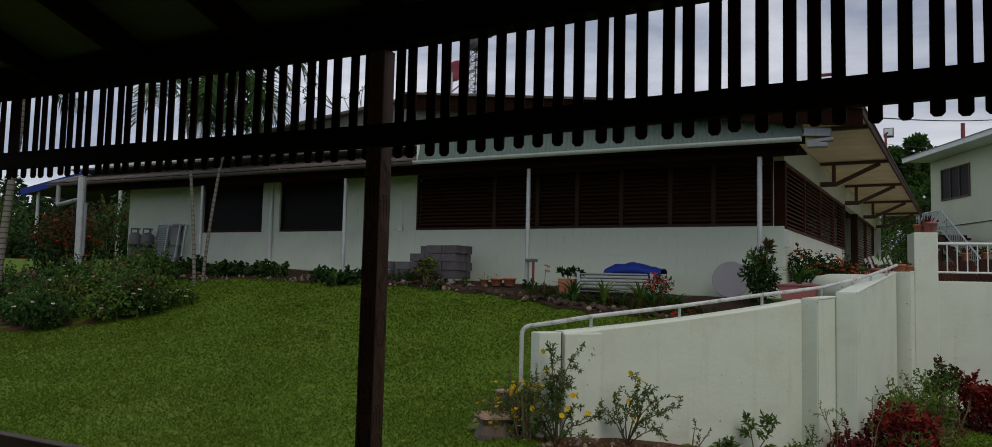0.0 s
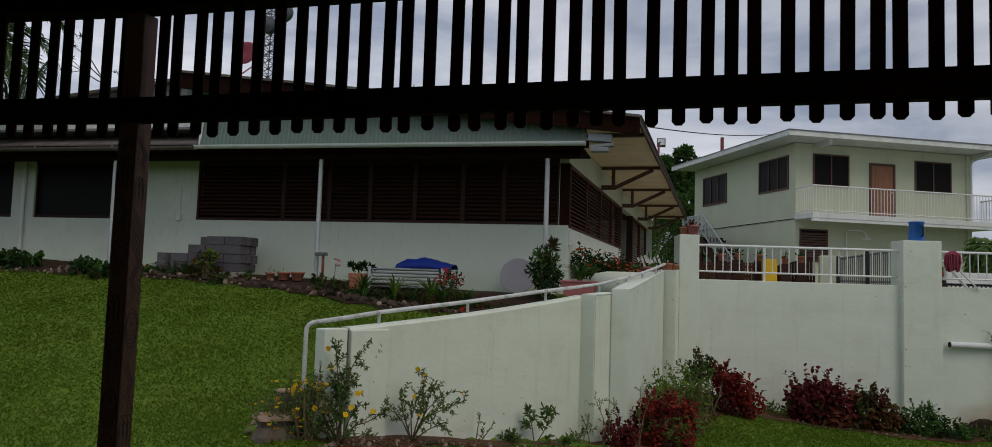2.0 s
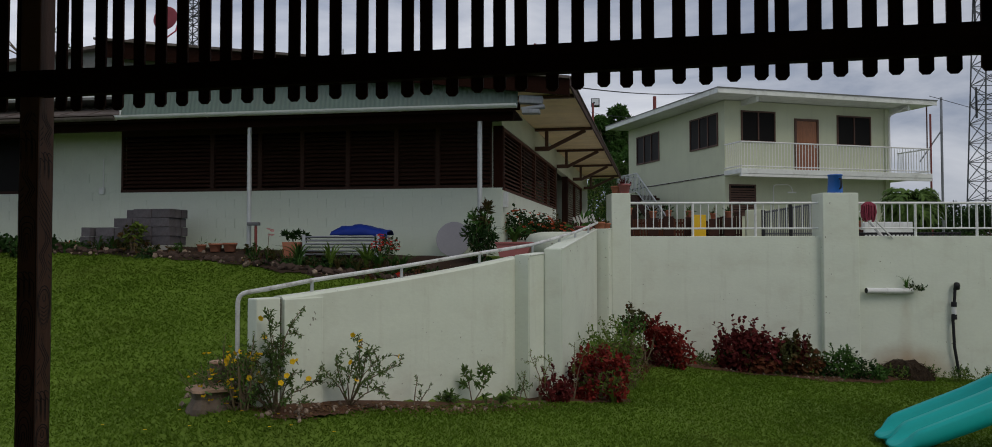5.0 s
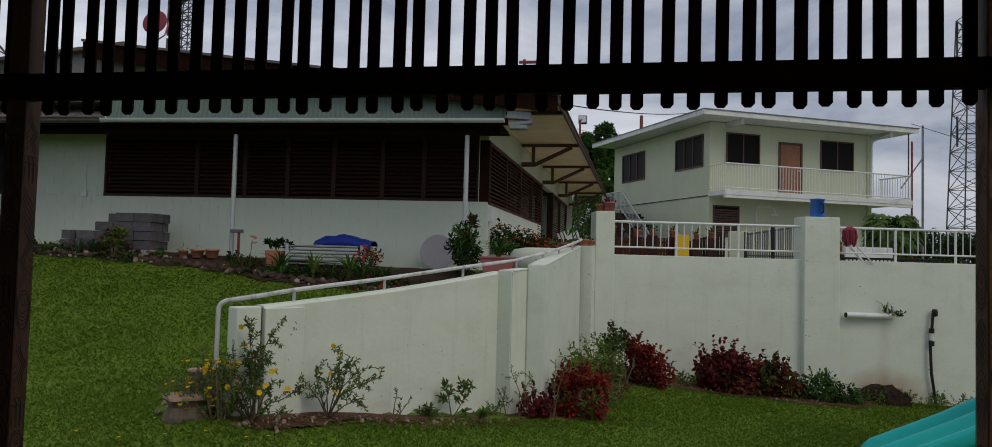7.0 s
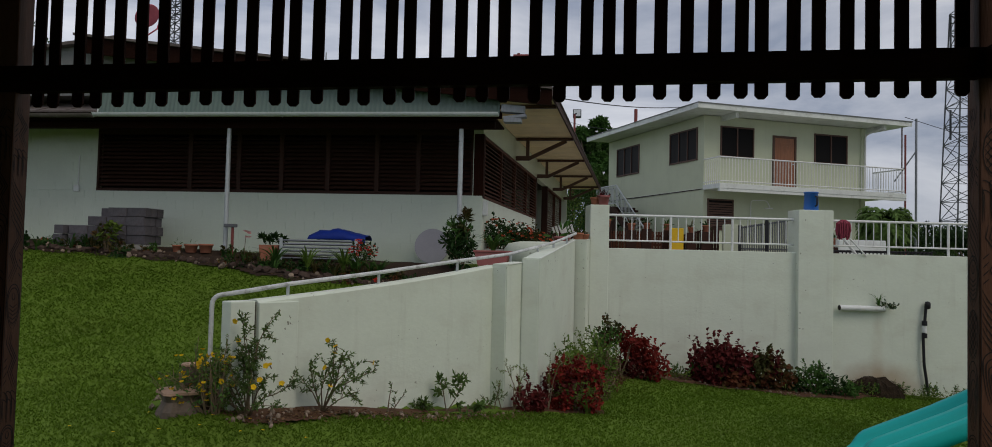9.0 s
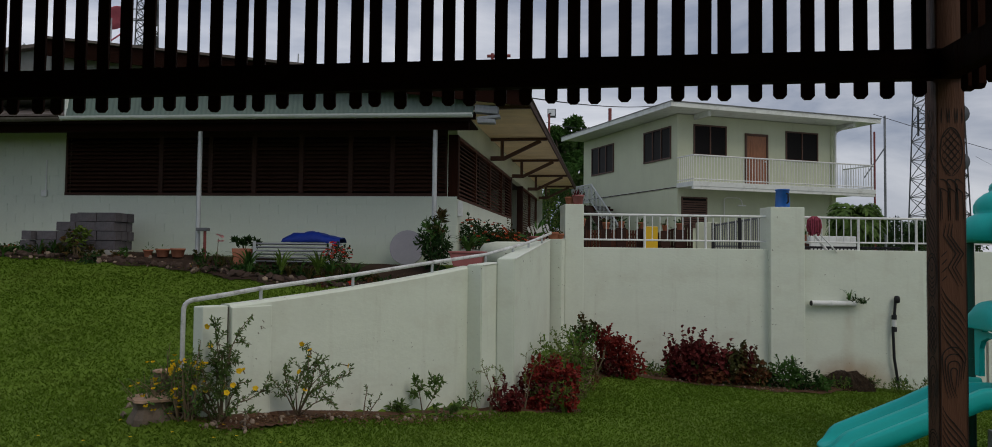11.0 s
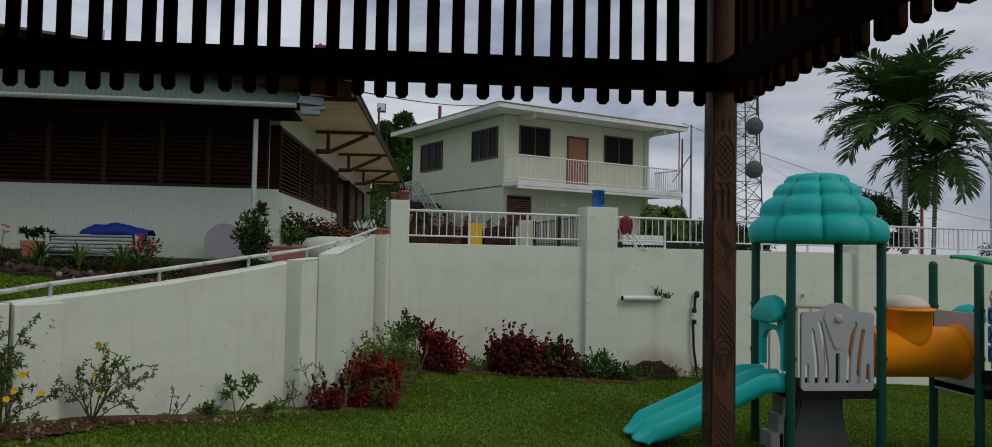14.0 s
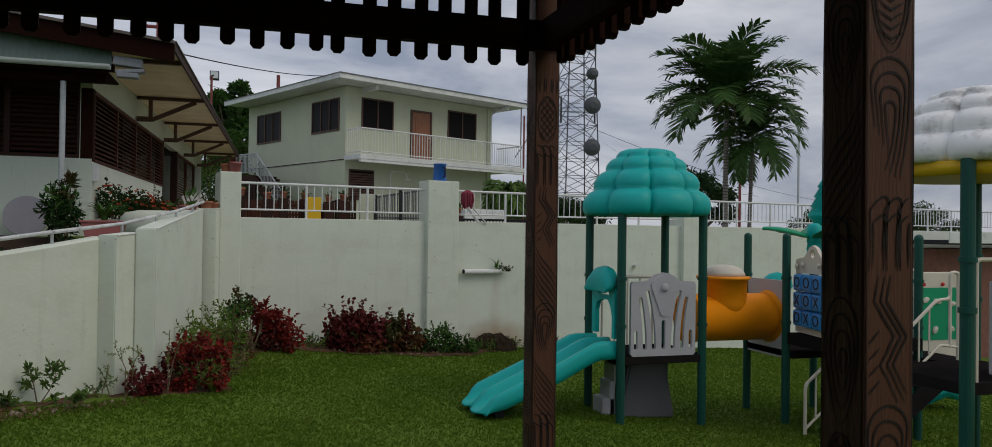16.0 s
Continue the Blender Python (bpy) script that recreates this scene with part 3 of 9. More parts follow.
def louvre_bank(name, parent, u0, u1, z0, z1, at, along="x", mullions=(), pitch=0.082, wood=None):
    """A timber frame filled with tilted louvre blades."""
    wood = wood or M_LOUVRE
    bank = part(name, bm_new(), wood, parent)
    place = (lambda u, d, z: (u, at + d, z)) if along == "x" else (lambda u, d, z: (at - d, u, z))

    def bar(nm, ua, ub, da, db, za, zb):
        a, b = Vector(place(ua, da, za)), Vector(place(ub, db, zb))
        lo, hi = [min(p, q) for p, q in zip(a, b)], [max(p, q) for p, q in zip(a, b)]
        part(nm, cube(lo[0], hi[0], lo[1], hi[1], lo[2], hi[2], 0.004), wood, bank)

    bar("sill", u0, u1, -0.03, 0.07, z0 - 0.03, z0 + 0.03)
    bar("head", u0, u1, -0.02, 0.07, z1 - 0.06, z1)
    edges = [u0, *mullions, u1]
    for e in edges:
        bar("mullion", max(u0, e - 0.045), min(u1, e + 0.045), -0.02, 0.07, z0 + 0.031, z1 - 0.061)
    n = int((z1 - z0 - 0.1) / pitch)
    for a, b in zip(edges, edges[1:]):
        a, b = a + 0.046, b - 0.046
        bm = bm_new()
        for k in range(n):
            z = z0 + 0.07 + k * pitch
            t = 0.010
            corners = [(-0.005, z), (0.055, z + 0.055), (0.055 - t * 0.7, z + 0.055 + t), (-0.005 - t * 0.7, z + t)]
            va = [bm.verts.new(place(a, d, zz)) for d, zz in corners]
            vb = [bm.verts.new(place(b, d, zz)) for d, zz in corners]
            for i in range(4):
                j = (i + 1) % 4
                bm.faces.new((va[i], va[j], vb[j], vb[i]))
            bm.faces.new(va[::-1]), bm.faces.new(vb)
        bmesh.ops.recalc_face_normals(bm, faces=bm.faces)
        part("louvre_blades", bm, wood, bank)
    return bank


def main_building():
    b = thing("long_building", None, "long low pale green blockwork hall with brown timber louvres", "building", kind="structure")
    x0, x1, y1 = -20.7, CX, 34.0
    base, sill, head = 1.2, 3.0, 4.22
    th = 0.19
    # front wall below the sills, and the piers between the openings
    part("wall_front", cube(x0, x1 - th, FY, FY + th, base, sill - 0.03), M_BLOCKW, b)
    for a, c in ((x0, -17.58), (-15.35, -14.74), (-12.58, -10.44), (-2.42, x1 - th)):
        part("pier", cube(a, c, FY, FY + th, sill - 0.028, 4.75), M_BLOCKW, b)
        blocks_face(b, a, c, sill - 0.025, 4.7, FY)
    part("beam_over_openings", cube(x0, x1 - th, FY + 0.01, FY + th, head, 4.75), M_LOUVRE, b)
    blocks_face(b, x0, -10.44, base, sill - 0.03, FY)
    # the nearer stretch of blocks, each by itself
    shared = {}
    for row in range(9):
        z = base + row * 0.2
        h = min(0.2, sill - 0.03 - z)
        u = -10.44 - (0.2 if row % 2 else 0)
        while u < x1 - 0.01:
            a, c = max(u, -10.44), min(u + 0.4, x1)
            key = (round(c - a, 3), round(h, 3))
            if c - a > 0.03:
                if key not in shared:
                    shared[key] = to_mesh("block", cube(0.0035, c - a - 0.0035, -0.006, 0, 0.0035, h - 0.0035), M_BLOCKW)
                part("block", shared[key], None, b).location = (a, FY, z)
            u += 0.4
    part("wall_back", cube(x0, -1.42, y1, y1 + th, base, 4.7), M_BLOCKW, b)
    part("wall_end", cube(x0, x0 + th, FY + th, y1, base, 4.75), M_BLOCKW, b)
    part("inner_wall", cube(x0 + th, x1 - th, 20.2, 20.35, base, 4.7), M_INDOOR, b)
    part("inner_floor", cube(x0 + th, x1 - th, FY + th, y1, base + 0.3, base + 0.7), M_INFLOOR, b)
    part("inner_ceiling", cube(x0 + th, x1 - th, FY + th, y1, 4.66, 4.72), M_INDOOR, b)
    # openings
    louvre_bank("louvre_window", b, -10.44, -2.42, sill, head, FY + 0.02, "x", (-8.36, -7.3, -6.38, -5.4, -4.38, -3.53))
    for a, c in ((-17.58, -15.35), (-14.74, -12.58)):
        w = part("window", cube(a, c, FY + 0.10, FY + 0.11, sill, 4.35), M_GLASS, b, "dark screened window")
        part("frame", cube(a, c, FY + 0.04, FY + 0.098, sill - 0.02, sill + 0.035), M_LOUVRE, w)
        for e in (a, c):
            part("frame", cube(max(a, e - 0.03), min(c, e + 0.03), FY + 0.05, FY + 0.098, sill + 0.036, 4.35), M_LOUVRE, w)
    part("downpipe", tubes([(-14.98, FY - 0.06, 1.6), (-14.98, FY - 0.06, 4.3)], 0.045), M_STEELW, b)
    # veranda posts and eave
    for px in (-16.55, -11.8, -7.05, -2.5):
        part("post", tubes([(px, 14.4, 1.2), (px, 14.4, 4.13)], 0.045, 12), M_STEELG, b)
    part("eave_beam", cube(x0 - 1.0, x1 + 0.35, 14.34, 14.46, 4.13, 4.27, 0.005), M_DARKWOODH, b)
    # near-black soffit: the shade under the eave is put into its colour
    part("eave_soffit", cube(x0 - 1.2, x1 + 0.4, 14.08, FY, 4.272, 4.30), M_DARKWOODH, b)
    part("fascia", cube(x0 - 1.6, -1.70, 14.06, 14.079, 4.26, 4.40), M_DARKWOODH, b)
    return b


main_building()
SIDE_M = Matrix.Translation((CX, FY, 0)) @ Matrix.Rotation(math.atan2(1.0, 0.04), 4, "Z")


def hall_side():
    """The hall's side wall, with louvres, doorway, gable strip, soffit and knee braces under the verge."""
    w = thing("wall_hall_side", SIDE_M, "pale side wall of the hall with brown louvres under a boarded eave", "wall", kind="structure")
    sill, head, th = 2.95, 4.17, 0.19
    part("wall_panel", cube(0.0, 8.45, 0.0, th, 1.2, sill - 0.03), M_WALL, w)
    part("wall_panel", cube(11.6, 18.8, 0.0, th, 1.2, sill - 0.4), M_WALL, w)
    part("corner_post", cube(0.0, 0.16, -0.004, th, sill - 0.028, head + 0.02, 0.006), M_DARKWOOD, w)
    part("gable_strip", cube(0.0, 18.8, 0.01, th, head + 0.022, 4.74), M_HOUSE, w)
    # side banks take the lit tone of the louvre paint
    louvre_bank("louvre_window", w, 0.17, 8.4, sill, head, 0.02, "x", (2.2, 4.3, 6.4), wood=M_LOUVRE_LIT)
    louvre_bank("louvre_window", w, 11.7, 16.8, sill - 0.4, head, 0.02, "x", (14.2,), wood=M_LOUVRE_LIT)
    part("door_post", cube(8.42, 8.58, -0.01, th, 1.9, head + 0.02, 0.006), M_LOUVRE, w)
    part("door_post", cube(11.5, 11.66, -0.01, th, 1.9, head + 0.02, 0.006), M_LOUVRE, w)
    # soffit of boards laid from the wall to the verge, each with its own edge
    bm = bm_new()
    rnd = random.Random(44)
    for k in range(42):
        u0 = -1.3 + k * 0.481
        dz = rnd.uniform(-0.004, 0.004)
        box(bm, u0 + 0.004, u0 + 0.477, -1.40, 0.008, 4.744 + dz, 4.759 + dz, 0.003)
    part("soffit_boards", bm, M_SOFFIT, w, "cream painted soffit boards")
    part("verge_board", cube(-1.35, 18.9, -1.475, -1.44, 4.66, 4.79, 0.004), M_LOUVRE, w)
    part("verge_flashing", cube(-1.36, 18.9, -1.50, -1.38, 4.795, 4.815), M_SHINGLE, w)
    for u in (-0.05, 4.2, 8.55, 13.15, 17.5):
        k = part("knee_brace", bm_new(), M_TRUSS, w)
        part("top_member", cube(u - 0.05, u + 0.05, -1.42, -0.012, 4.672, 4.738, 0.004), M_TRUSS, k)
        if u > 1:
            part("wall_member", cube(u - 0.045, u + 0.045, -0.34, -0.26, 4.29, 4.671, 0.004), M_TRUSS, k)
            part("foot", cube(u - 0.05, u + 0.05, -0.36, -0.012, 4.18, 4.289, 0.004), M_TRUSS, k)
            d = Vector((0, -1.26, 4.665)) - Vector((0, -0.345, 4.23))
            m = Matrix.Translation((u, -0.345, 4.23)) @ Matrix.Rotation(math.atan2(d.z, d.y), 4, "X")
            part("diagonal", cube(-0.04, 0.04, 0, d.length, -0.045, 0.045, 0.004, m), M_TRUSS, k)
    part("meter_box", cube(0.02, 0.15, -0.09, -0.0005, 2.58, 2.88, 0.01), M_STEELW, w)
    return w


hall_side()


def main_roof():
    r = thing("hall_roof", None, "green corrugated metal roof with galvanised gutter over the hall", "roof", kind="structure")
    # corrugated front slope, seen edge on from below
    bm = bm_new()
    xs = np.arange(-9.55, -1.72, 0.022)
    rows = []
    for i, x in enumerate(xs):
        o = 0.008 * math.sin(x * 2 * math.pi / 0.088)
        rows.append([bm.verts.new((x, 14.02 + dy - o, z)) for dy, z in ((0.0, 4.36), (0.10, 4.88))])
    for a, c in zip(rows, rows[1:]):
        bm.faces.new((a[0], c[0], c[1], a[1]))
    part("corrugated_sheet", bm, M_GREENROOF, r, "grey green corrugated metal", True)
    # the gable over it: infill, and rake boards blackened for the shade under a sheeted verge
    bm = prism(bm_new(), [(-0.95, 4.62), (-0.95, 4.74), (-10.0, 5.80), (-10.0, 5.3), (-9.6, 4.9), (-3.6, 4.78)], 0.06, Matrix.Translation((0, 14.16, 0)))
    part("gable_infill", bm, M_ROOFGREY, r, "grey gable boarding")
    for a, b, c, d in (((-0.80, 4.745), (-10.0, 5.83), (-10.0, 5.52), (-0.80, 4.46)),):
        part("rake_board", prism(bm_new(), [a, b, c, d], 0.05, Matrix.Translation((0, 13.86, 0))), M_DARKWOODH, r, "rake board coloured near black for the shade under the verge")
        part("verge_sheet", prism(bm_new(), [(a[0], a[1] + 0.004), (b[0], b[1] + 0.004), (b[0], b[1] + 0.05), (a[0], a[1] + 0.05)], 0.50, Matrix.Translation((0, 13.80, 0))), M_SHINGLE, r)
    bm = bm_new()
    prism(bm, [(-22.0, 14.3), (-0.92, 14.3), (-0.10, 34.6), (-22.0, 34.6)], 0.05, Matrix(((1, 0, 0, 0), (0, 0, 1, 0), (0, 1, 0, 4.76), (0, 0, 0, 1))))
    part("roof_sheet", bm, M_ROOFGREY, r)
    part("gable_infill", prism(bm_new(), [(-10.05, 4.9), (-10.05, 6.12), (-18.8, 5.2), (-18.8, 4.9)], 0.06, Matrix.Translation((0, 15.3, 0))), M_ROOFGREY, r, "grey gable boarding")
    part("verge_sheet", prism(bm_new(), [(-10.0, 6.13), (-10.0, 6.20), (-19.0, 5.25), (-19.0, 5.18)], 0.5, Matrix.Translation((0, 15.12, 0))), M_SHINGLE, r)
    # gutter: a half round trough on straps
    bm = bm_new()
    prof = [(0.075 * math.cos(a), 0.075 * math.sin(a)) for a in [math.pi * (1 + k / 8) for k in range(9)]] + [(0.068 * math.cos(a), 0.068 * math.sin(a)) for a in [math.pi * (2 - k / 8) for k in range(9)]]
    prism(bm, prof, 7.85, Matrix.Translation((-1.75, 13.97, 4.36)) @ Matrix.Rotation(radians(90), 4, "Z"))
    part("gutter", bm, M_GUTTER, r, "galvanised half round gutter")
    bm = prism(bm_new(), prof, 12.9, Matrix.Translation((-9.62, 13.97, 4.345)) @ Matrix.Rotation(radians(90), 4, "Z"))
    part("gutter", bm, M_OLDEDGE, r, "old brown gutter")
    for x in np.arange(-21, -2, 1.9):
        part("gutter_strap", tubes([(x, 13.89, 4.36), (x, 13.97, 4.277), (x, 14.05, 4.36), (x + 0.02, 14.10, 4.42)], 0.008, 5), M_GUTTER, r)
    for m_, x0, x1, z0, z1 in ((Matrix.Rotation(radians(5), 4, "Y"), -0.30, 0.12, 0.03, 0.17), (Matrix.Rotation(radians(-6), 4, "Y"), -0.26, 0.16, -0.06, 0.0), (Matrix.Rotation(radians(1), 4, "Y"), -0.24, 0.08, -0.14, -0.065)):
        part("end_flashing", cube(x0, x1, -0.1, 0.1, z0, z1, 0.012, Matrix.Translation((-1.42, 14.05, 4.32)) @ m_), M_PIPE, r, "crumpled grey flashing")
    # the older white clad front farther along
    part("white_cladding", cube(-22.0, -9.56, 15.02, 15.10, 4.70, 5.25, 0.006), M_ROOFEDGE, r)
    part("white_capping", cube(-9.60, -9.54, 14.05, 15.1, 4.36, 4.98, 0.01), M_ROOFEDGE, r)
    bm = prism(bm_new(), [(14.0, 4.385), (15.03, 4.74), (15.03, 4.77), (14.0, 4.415)], 13.0, Matrix(((0, -1, 0, -9.6), (1, 0, 0, 0), (0, 0, 1, 0), (0, 0, 0, 1))))
    part("old_roof_sheet", bm, M_SHINGLE, r, "old brown roof sheeting")
    for x in np.arange(-22.0, -9.8, 0.62):
        part("sheet_lap", cube(x, x + 0.03, 0, 1.09, 0.0, 0.012, 0, Matrix.Translation((0, 14.0, 4.417)) @ Matrix.Rotation(math.atan2(0.355, 1.03), 4, "X")), M_SHINGLE, r)
    return r


main_roof()


# the shelter the camera stands in --------------------------------------------------------------------------
POSTS = ((-1.868, 2.41, 0.072), (1.163, 2.41, 0.077), (1.145, 1.072, 0.084), (-4.82, 2.41, 0.08), (1.145, -2.0, 0.084), (-4.82, -2.0, 0.08), (-1.875, -2.0, 0.08))


def carving(w, h0, h1, seed):
    """Carved curling lines on a post's face: flat ribbons just proud of the timber, coloured dark for the grooves'
    shade.
    """
    rnd = random.Random(seed)
    bm = bm_new()

    def ribbon(pts, wd):
        left, right = [], []
        for i, p in enumerate(pts):
            a, b = pts[max(i - 1, 0)], pts[min(i + 1, len(pts) - 1)]
            d = Vector((b[0] - a[0], b[1] - a[1]))
            d = d.normalized() if d.length else Vector((1, 0))
            k = wd * (0.35 + 0.65 * math.sin(math.pi * i / (len(pts) - 1)))
            left.append(bm.verts.new((p[0] - d.y * k, -0.0012, p[1] + d.x * k)))
            right.append(bm.verts.new((p[0] + d.y * k, -0.0012, p[1] - d.x * k)))
        for i in range(len(pts) - 1):
            bm.faces.new((right[i], right[i + 1], left[i + 1], left[i]))

    e, wd = w * 0.42, 0.0017 + 0.010 * max(0.0, w - 0.0775)

    def line(pts):
        """Draws a curve, broken where it leaves the face."""
        run = []
        for p in [*pts, None]:
            if p is not None and abs(p[0]) <= e and h0 <= p[1] <= h1:
                run.append((p[0] + 0.0012 * noise.noise((p[0] * 60, p[1] * 40, seed)), p[1] + 0.0015 * noise.noise((p[1] * 50, p[0] * 40, seed + 7))))
            else:
                if len(run) > 2:
                    ribbon(run, wd)
                run = []

    z, last = h0, None
    while z < h1 - 0.05:
        kind = rnd.choice([k for k in (6, 6, 1, 3, 4, 7, 7, 8, 2) if k != last])
        last = kind
        fl = rnd.choice((-1, 1))
        if kind == 0:  # bands that bend together
            hh = rnd.uniform(0.16, 0.24)
            ph = rnd.uniform(0, 6.28)
            for o in np.linspace(-1.9, 1.9, 9):
                line([(e * (o + 0.7 * math.sin(ph + 4.6 * t)), z + hh * t) for t in np.linspace(0, 1, 26)])
            z += hh + 0.004
        elif kind == 1:  # long nested leaf
            hh = rnd.uniform(0.15, 0.22)
            for r in (1.0, 0.74, 0.48, 0.2):
                line([(fl * e * (0.93 * r * math.sin(a) * (1 - 0.35 * math.cos(a)) / 1.1 + 0.12 * (1 - r)), z + hh / 2 - hh * 0.48 * r * math.cos(a)) for a in np.linspace(0.05, 6.2, 34)])
            z += hh
        elif kind == 2:  # lattice in an oval
            hh = 0.14
            ins = lambda x, y: (x / (0.9 * e)) ** 2 + ((y - z - hh / 2) / (hh * 0.48)) ** 2 < 1  # noqa: E731
            line([(0.92 * e * math.sin(a), z + hh / 2 - hh * 0.49 * math.cos(a)) for a in np.linspace(0, 6.28, 30)])
            for sg in (-1, 1):
                for o in np.linspace(-0.09, 0.09, 9):
                    seg = [(x, z + hh / 2 + o + sg * 1.25 * x) for x in np.linspace(-e, e, 22)]
                    line([q for q in seg if ins(*q)])
            z += hh + 0.006
        elif kind == 3:  # nested hooks with one long leg
            hh = rnd.uniform(0.13, 0.19)
            for q in range(4):
                r = 1 - 0.24 * q
                top = z + hh - 0.012 * q
                arcp = [(fl * e * 0.95 * r * math.cos(a), top - e * 0.95 * (1 - r * math.sin(a))) for a in np.linspace(0, math.pi, 14)]
                leg = [(fl * e * 0.95 * r - fl * e * 0.5 * t * t, arcp[0][1] - (hh - 0.05) * t * (1 - 0.12 * q)) for t in np.linspace(1, 0.05, 9)]
                leg2 = [(-fl * e * 0.95 * r + fl * 0.2 * e * t, arcp[-1][1] - hh * 0.35 * t) for t in np.linspace(0.05, 1, 6)]
                line(leg + arcp + leg2)
            z += hh + 0.004
        elif kind == 4:  # slanting ribs, bent at their ends
            hh = rnd.uniform(0.10, 0.15)
            for o in np.linspace(0, hh, 7):
                line([(fl * e * t, z + o + 0.035 * (t + 0.4 * t ** 3) - 0.01) for t in np.linspace(-1, 1, 14)])
            z += hh + 0.04
        elif kind == 6:  # fingers: tall nested arches leaning to one side
            hh = rnd.uniform(0.11, 0.16)
            for c, r in ((-0.55, 0.42), (0.1, 0.40), (0.72, 0.34)):
                for q in (1.0, 0.62):
                    leg = hh * (0.62 if q == 1.0 else 0.5)
                    pts = [(e * (c - r * q), z + 0.012 * (1 - q)), (e * (c - r * q * 0.9), z + leg * 0.6)]
                    pts += [(e * (c - r * q * math.cos(a)) + fl * 0.010 * math.sin(a), z + leg + 0.022 * q * math.sin(a)) for a in np.linspace(0.1, 3.04, 9)]
                    pts += [(e * (c + r * q * 0.9), z + leg * 0.6), (e * (c + r * q), z + 0.012 * (1 - q))]
                    line([p for a, b in zip(pts, pts[1:]) for p in (a, ((a[0] + b[0]) / 2, (a[1] + b[1]) / 2))] + [pts[-1]])
            z += hh * 0.62 + 0.030
        elif kind == 7:  # bent limb: two zigzag lines with short rungs beside them
            hh = rnd.uniform(0.13, 0.19)
            knee = [(0.75, 0.0), (-0.10, 0.30), (0.55, 0.52), (-0.45, 0.80), (-0.25, 1.0)]
            for o in (-0.28, 0.05, 0.32):
                pts = [(fl * e * (a + o), z + hh * b) for a, b in knee]
                line([(p[0] + (q[0] - p[0]) * t, p[1] + (q[1] - p[1]) * t) for p, q in zip(pts, pts[1:]) for t in (0, 0.2, 0.4, 0.6, 0.8)] + [pts[-1]])
            for k in range(4):
                line([(-fl * e * (0.95 - 0.12 * t), z + hh * (0.08 + 0.13 * k) + 0.004 * t) for t in range(5)])
            z += hh + 0.006
        elif kind == 8:  # a fish-like oval with an eye and ribs
            hh = rnd.uniform(0.12, 0.16)
            for q in (1.0, 0.84):
                line([(e * 0.92 * q * math.sin(a) * (1 - 0.25 * math.cos(a)), z + hh / 2 - hh * 0.48 * q * math.cos(a)) for a in np.linspace(0, 6.28, 36)])
            line([(e * 0.22 * math.sin(a), z + hh * 0.72 + 0.012 * math.cos(a)) for a in np.linspace(0, 6.28, 14)])
            for k in range(5):
                line([(e * 0.62 * t, z + hh * (0.14 + 0.085 * k) + 0.012 * abs(t)) for t in np.linspace(-1, 1, 9)])
            z += hh + 0.005
        else:  # a curl beside a long sweep
            hh = 0.15
            for q in (0.0, 0.16, 0.32):
                line([(fl * e * (0.15 + (0.75 - q) * (1 - 0.6 * t) * math.cos(9 * t)), z + hh * 0.55 + (0.055 - 0.03 * q) * (1 - 0.5 * t) * math.sin(9 * t)) for t in np.linspace(0, 1, 32)])
            for o in (0.55, 0.75, 0.95):
                line([(-fl * e * o * (1 - 0.9 * (2 * t - 1) ** 4 * 0.3), z + hh * t) for t in np.linspace(0, 1, 14)])
            z += hh + 0.004
    for sx in (-1, 1):
        ribbon([(sx * w * 0.462 + 0.001 * math.sin(z0 * 9), z0) for z0 in np.linspace(h0, h1, 16)], 0.0011)
    return bm


SIDE_SLAT, SIDE_PITCH = 2.356, 0.0662


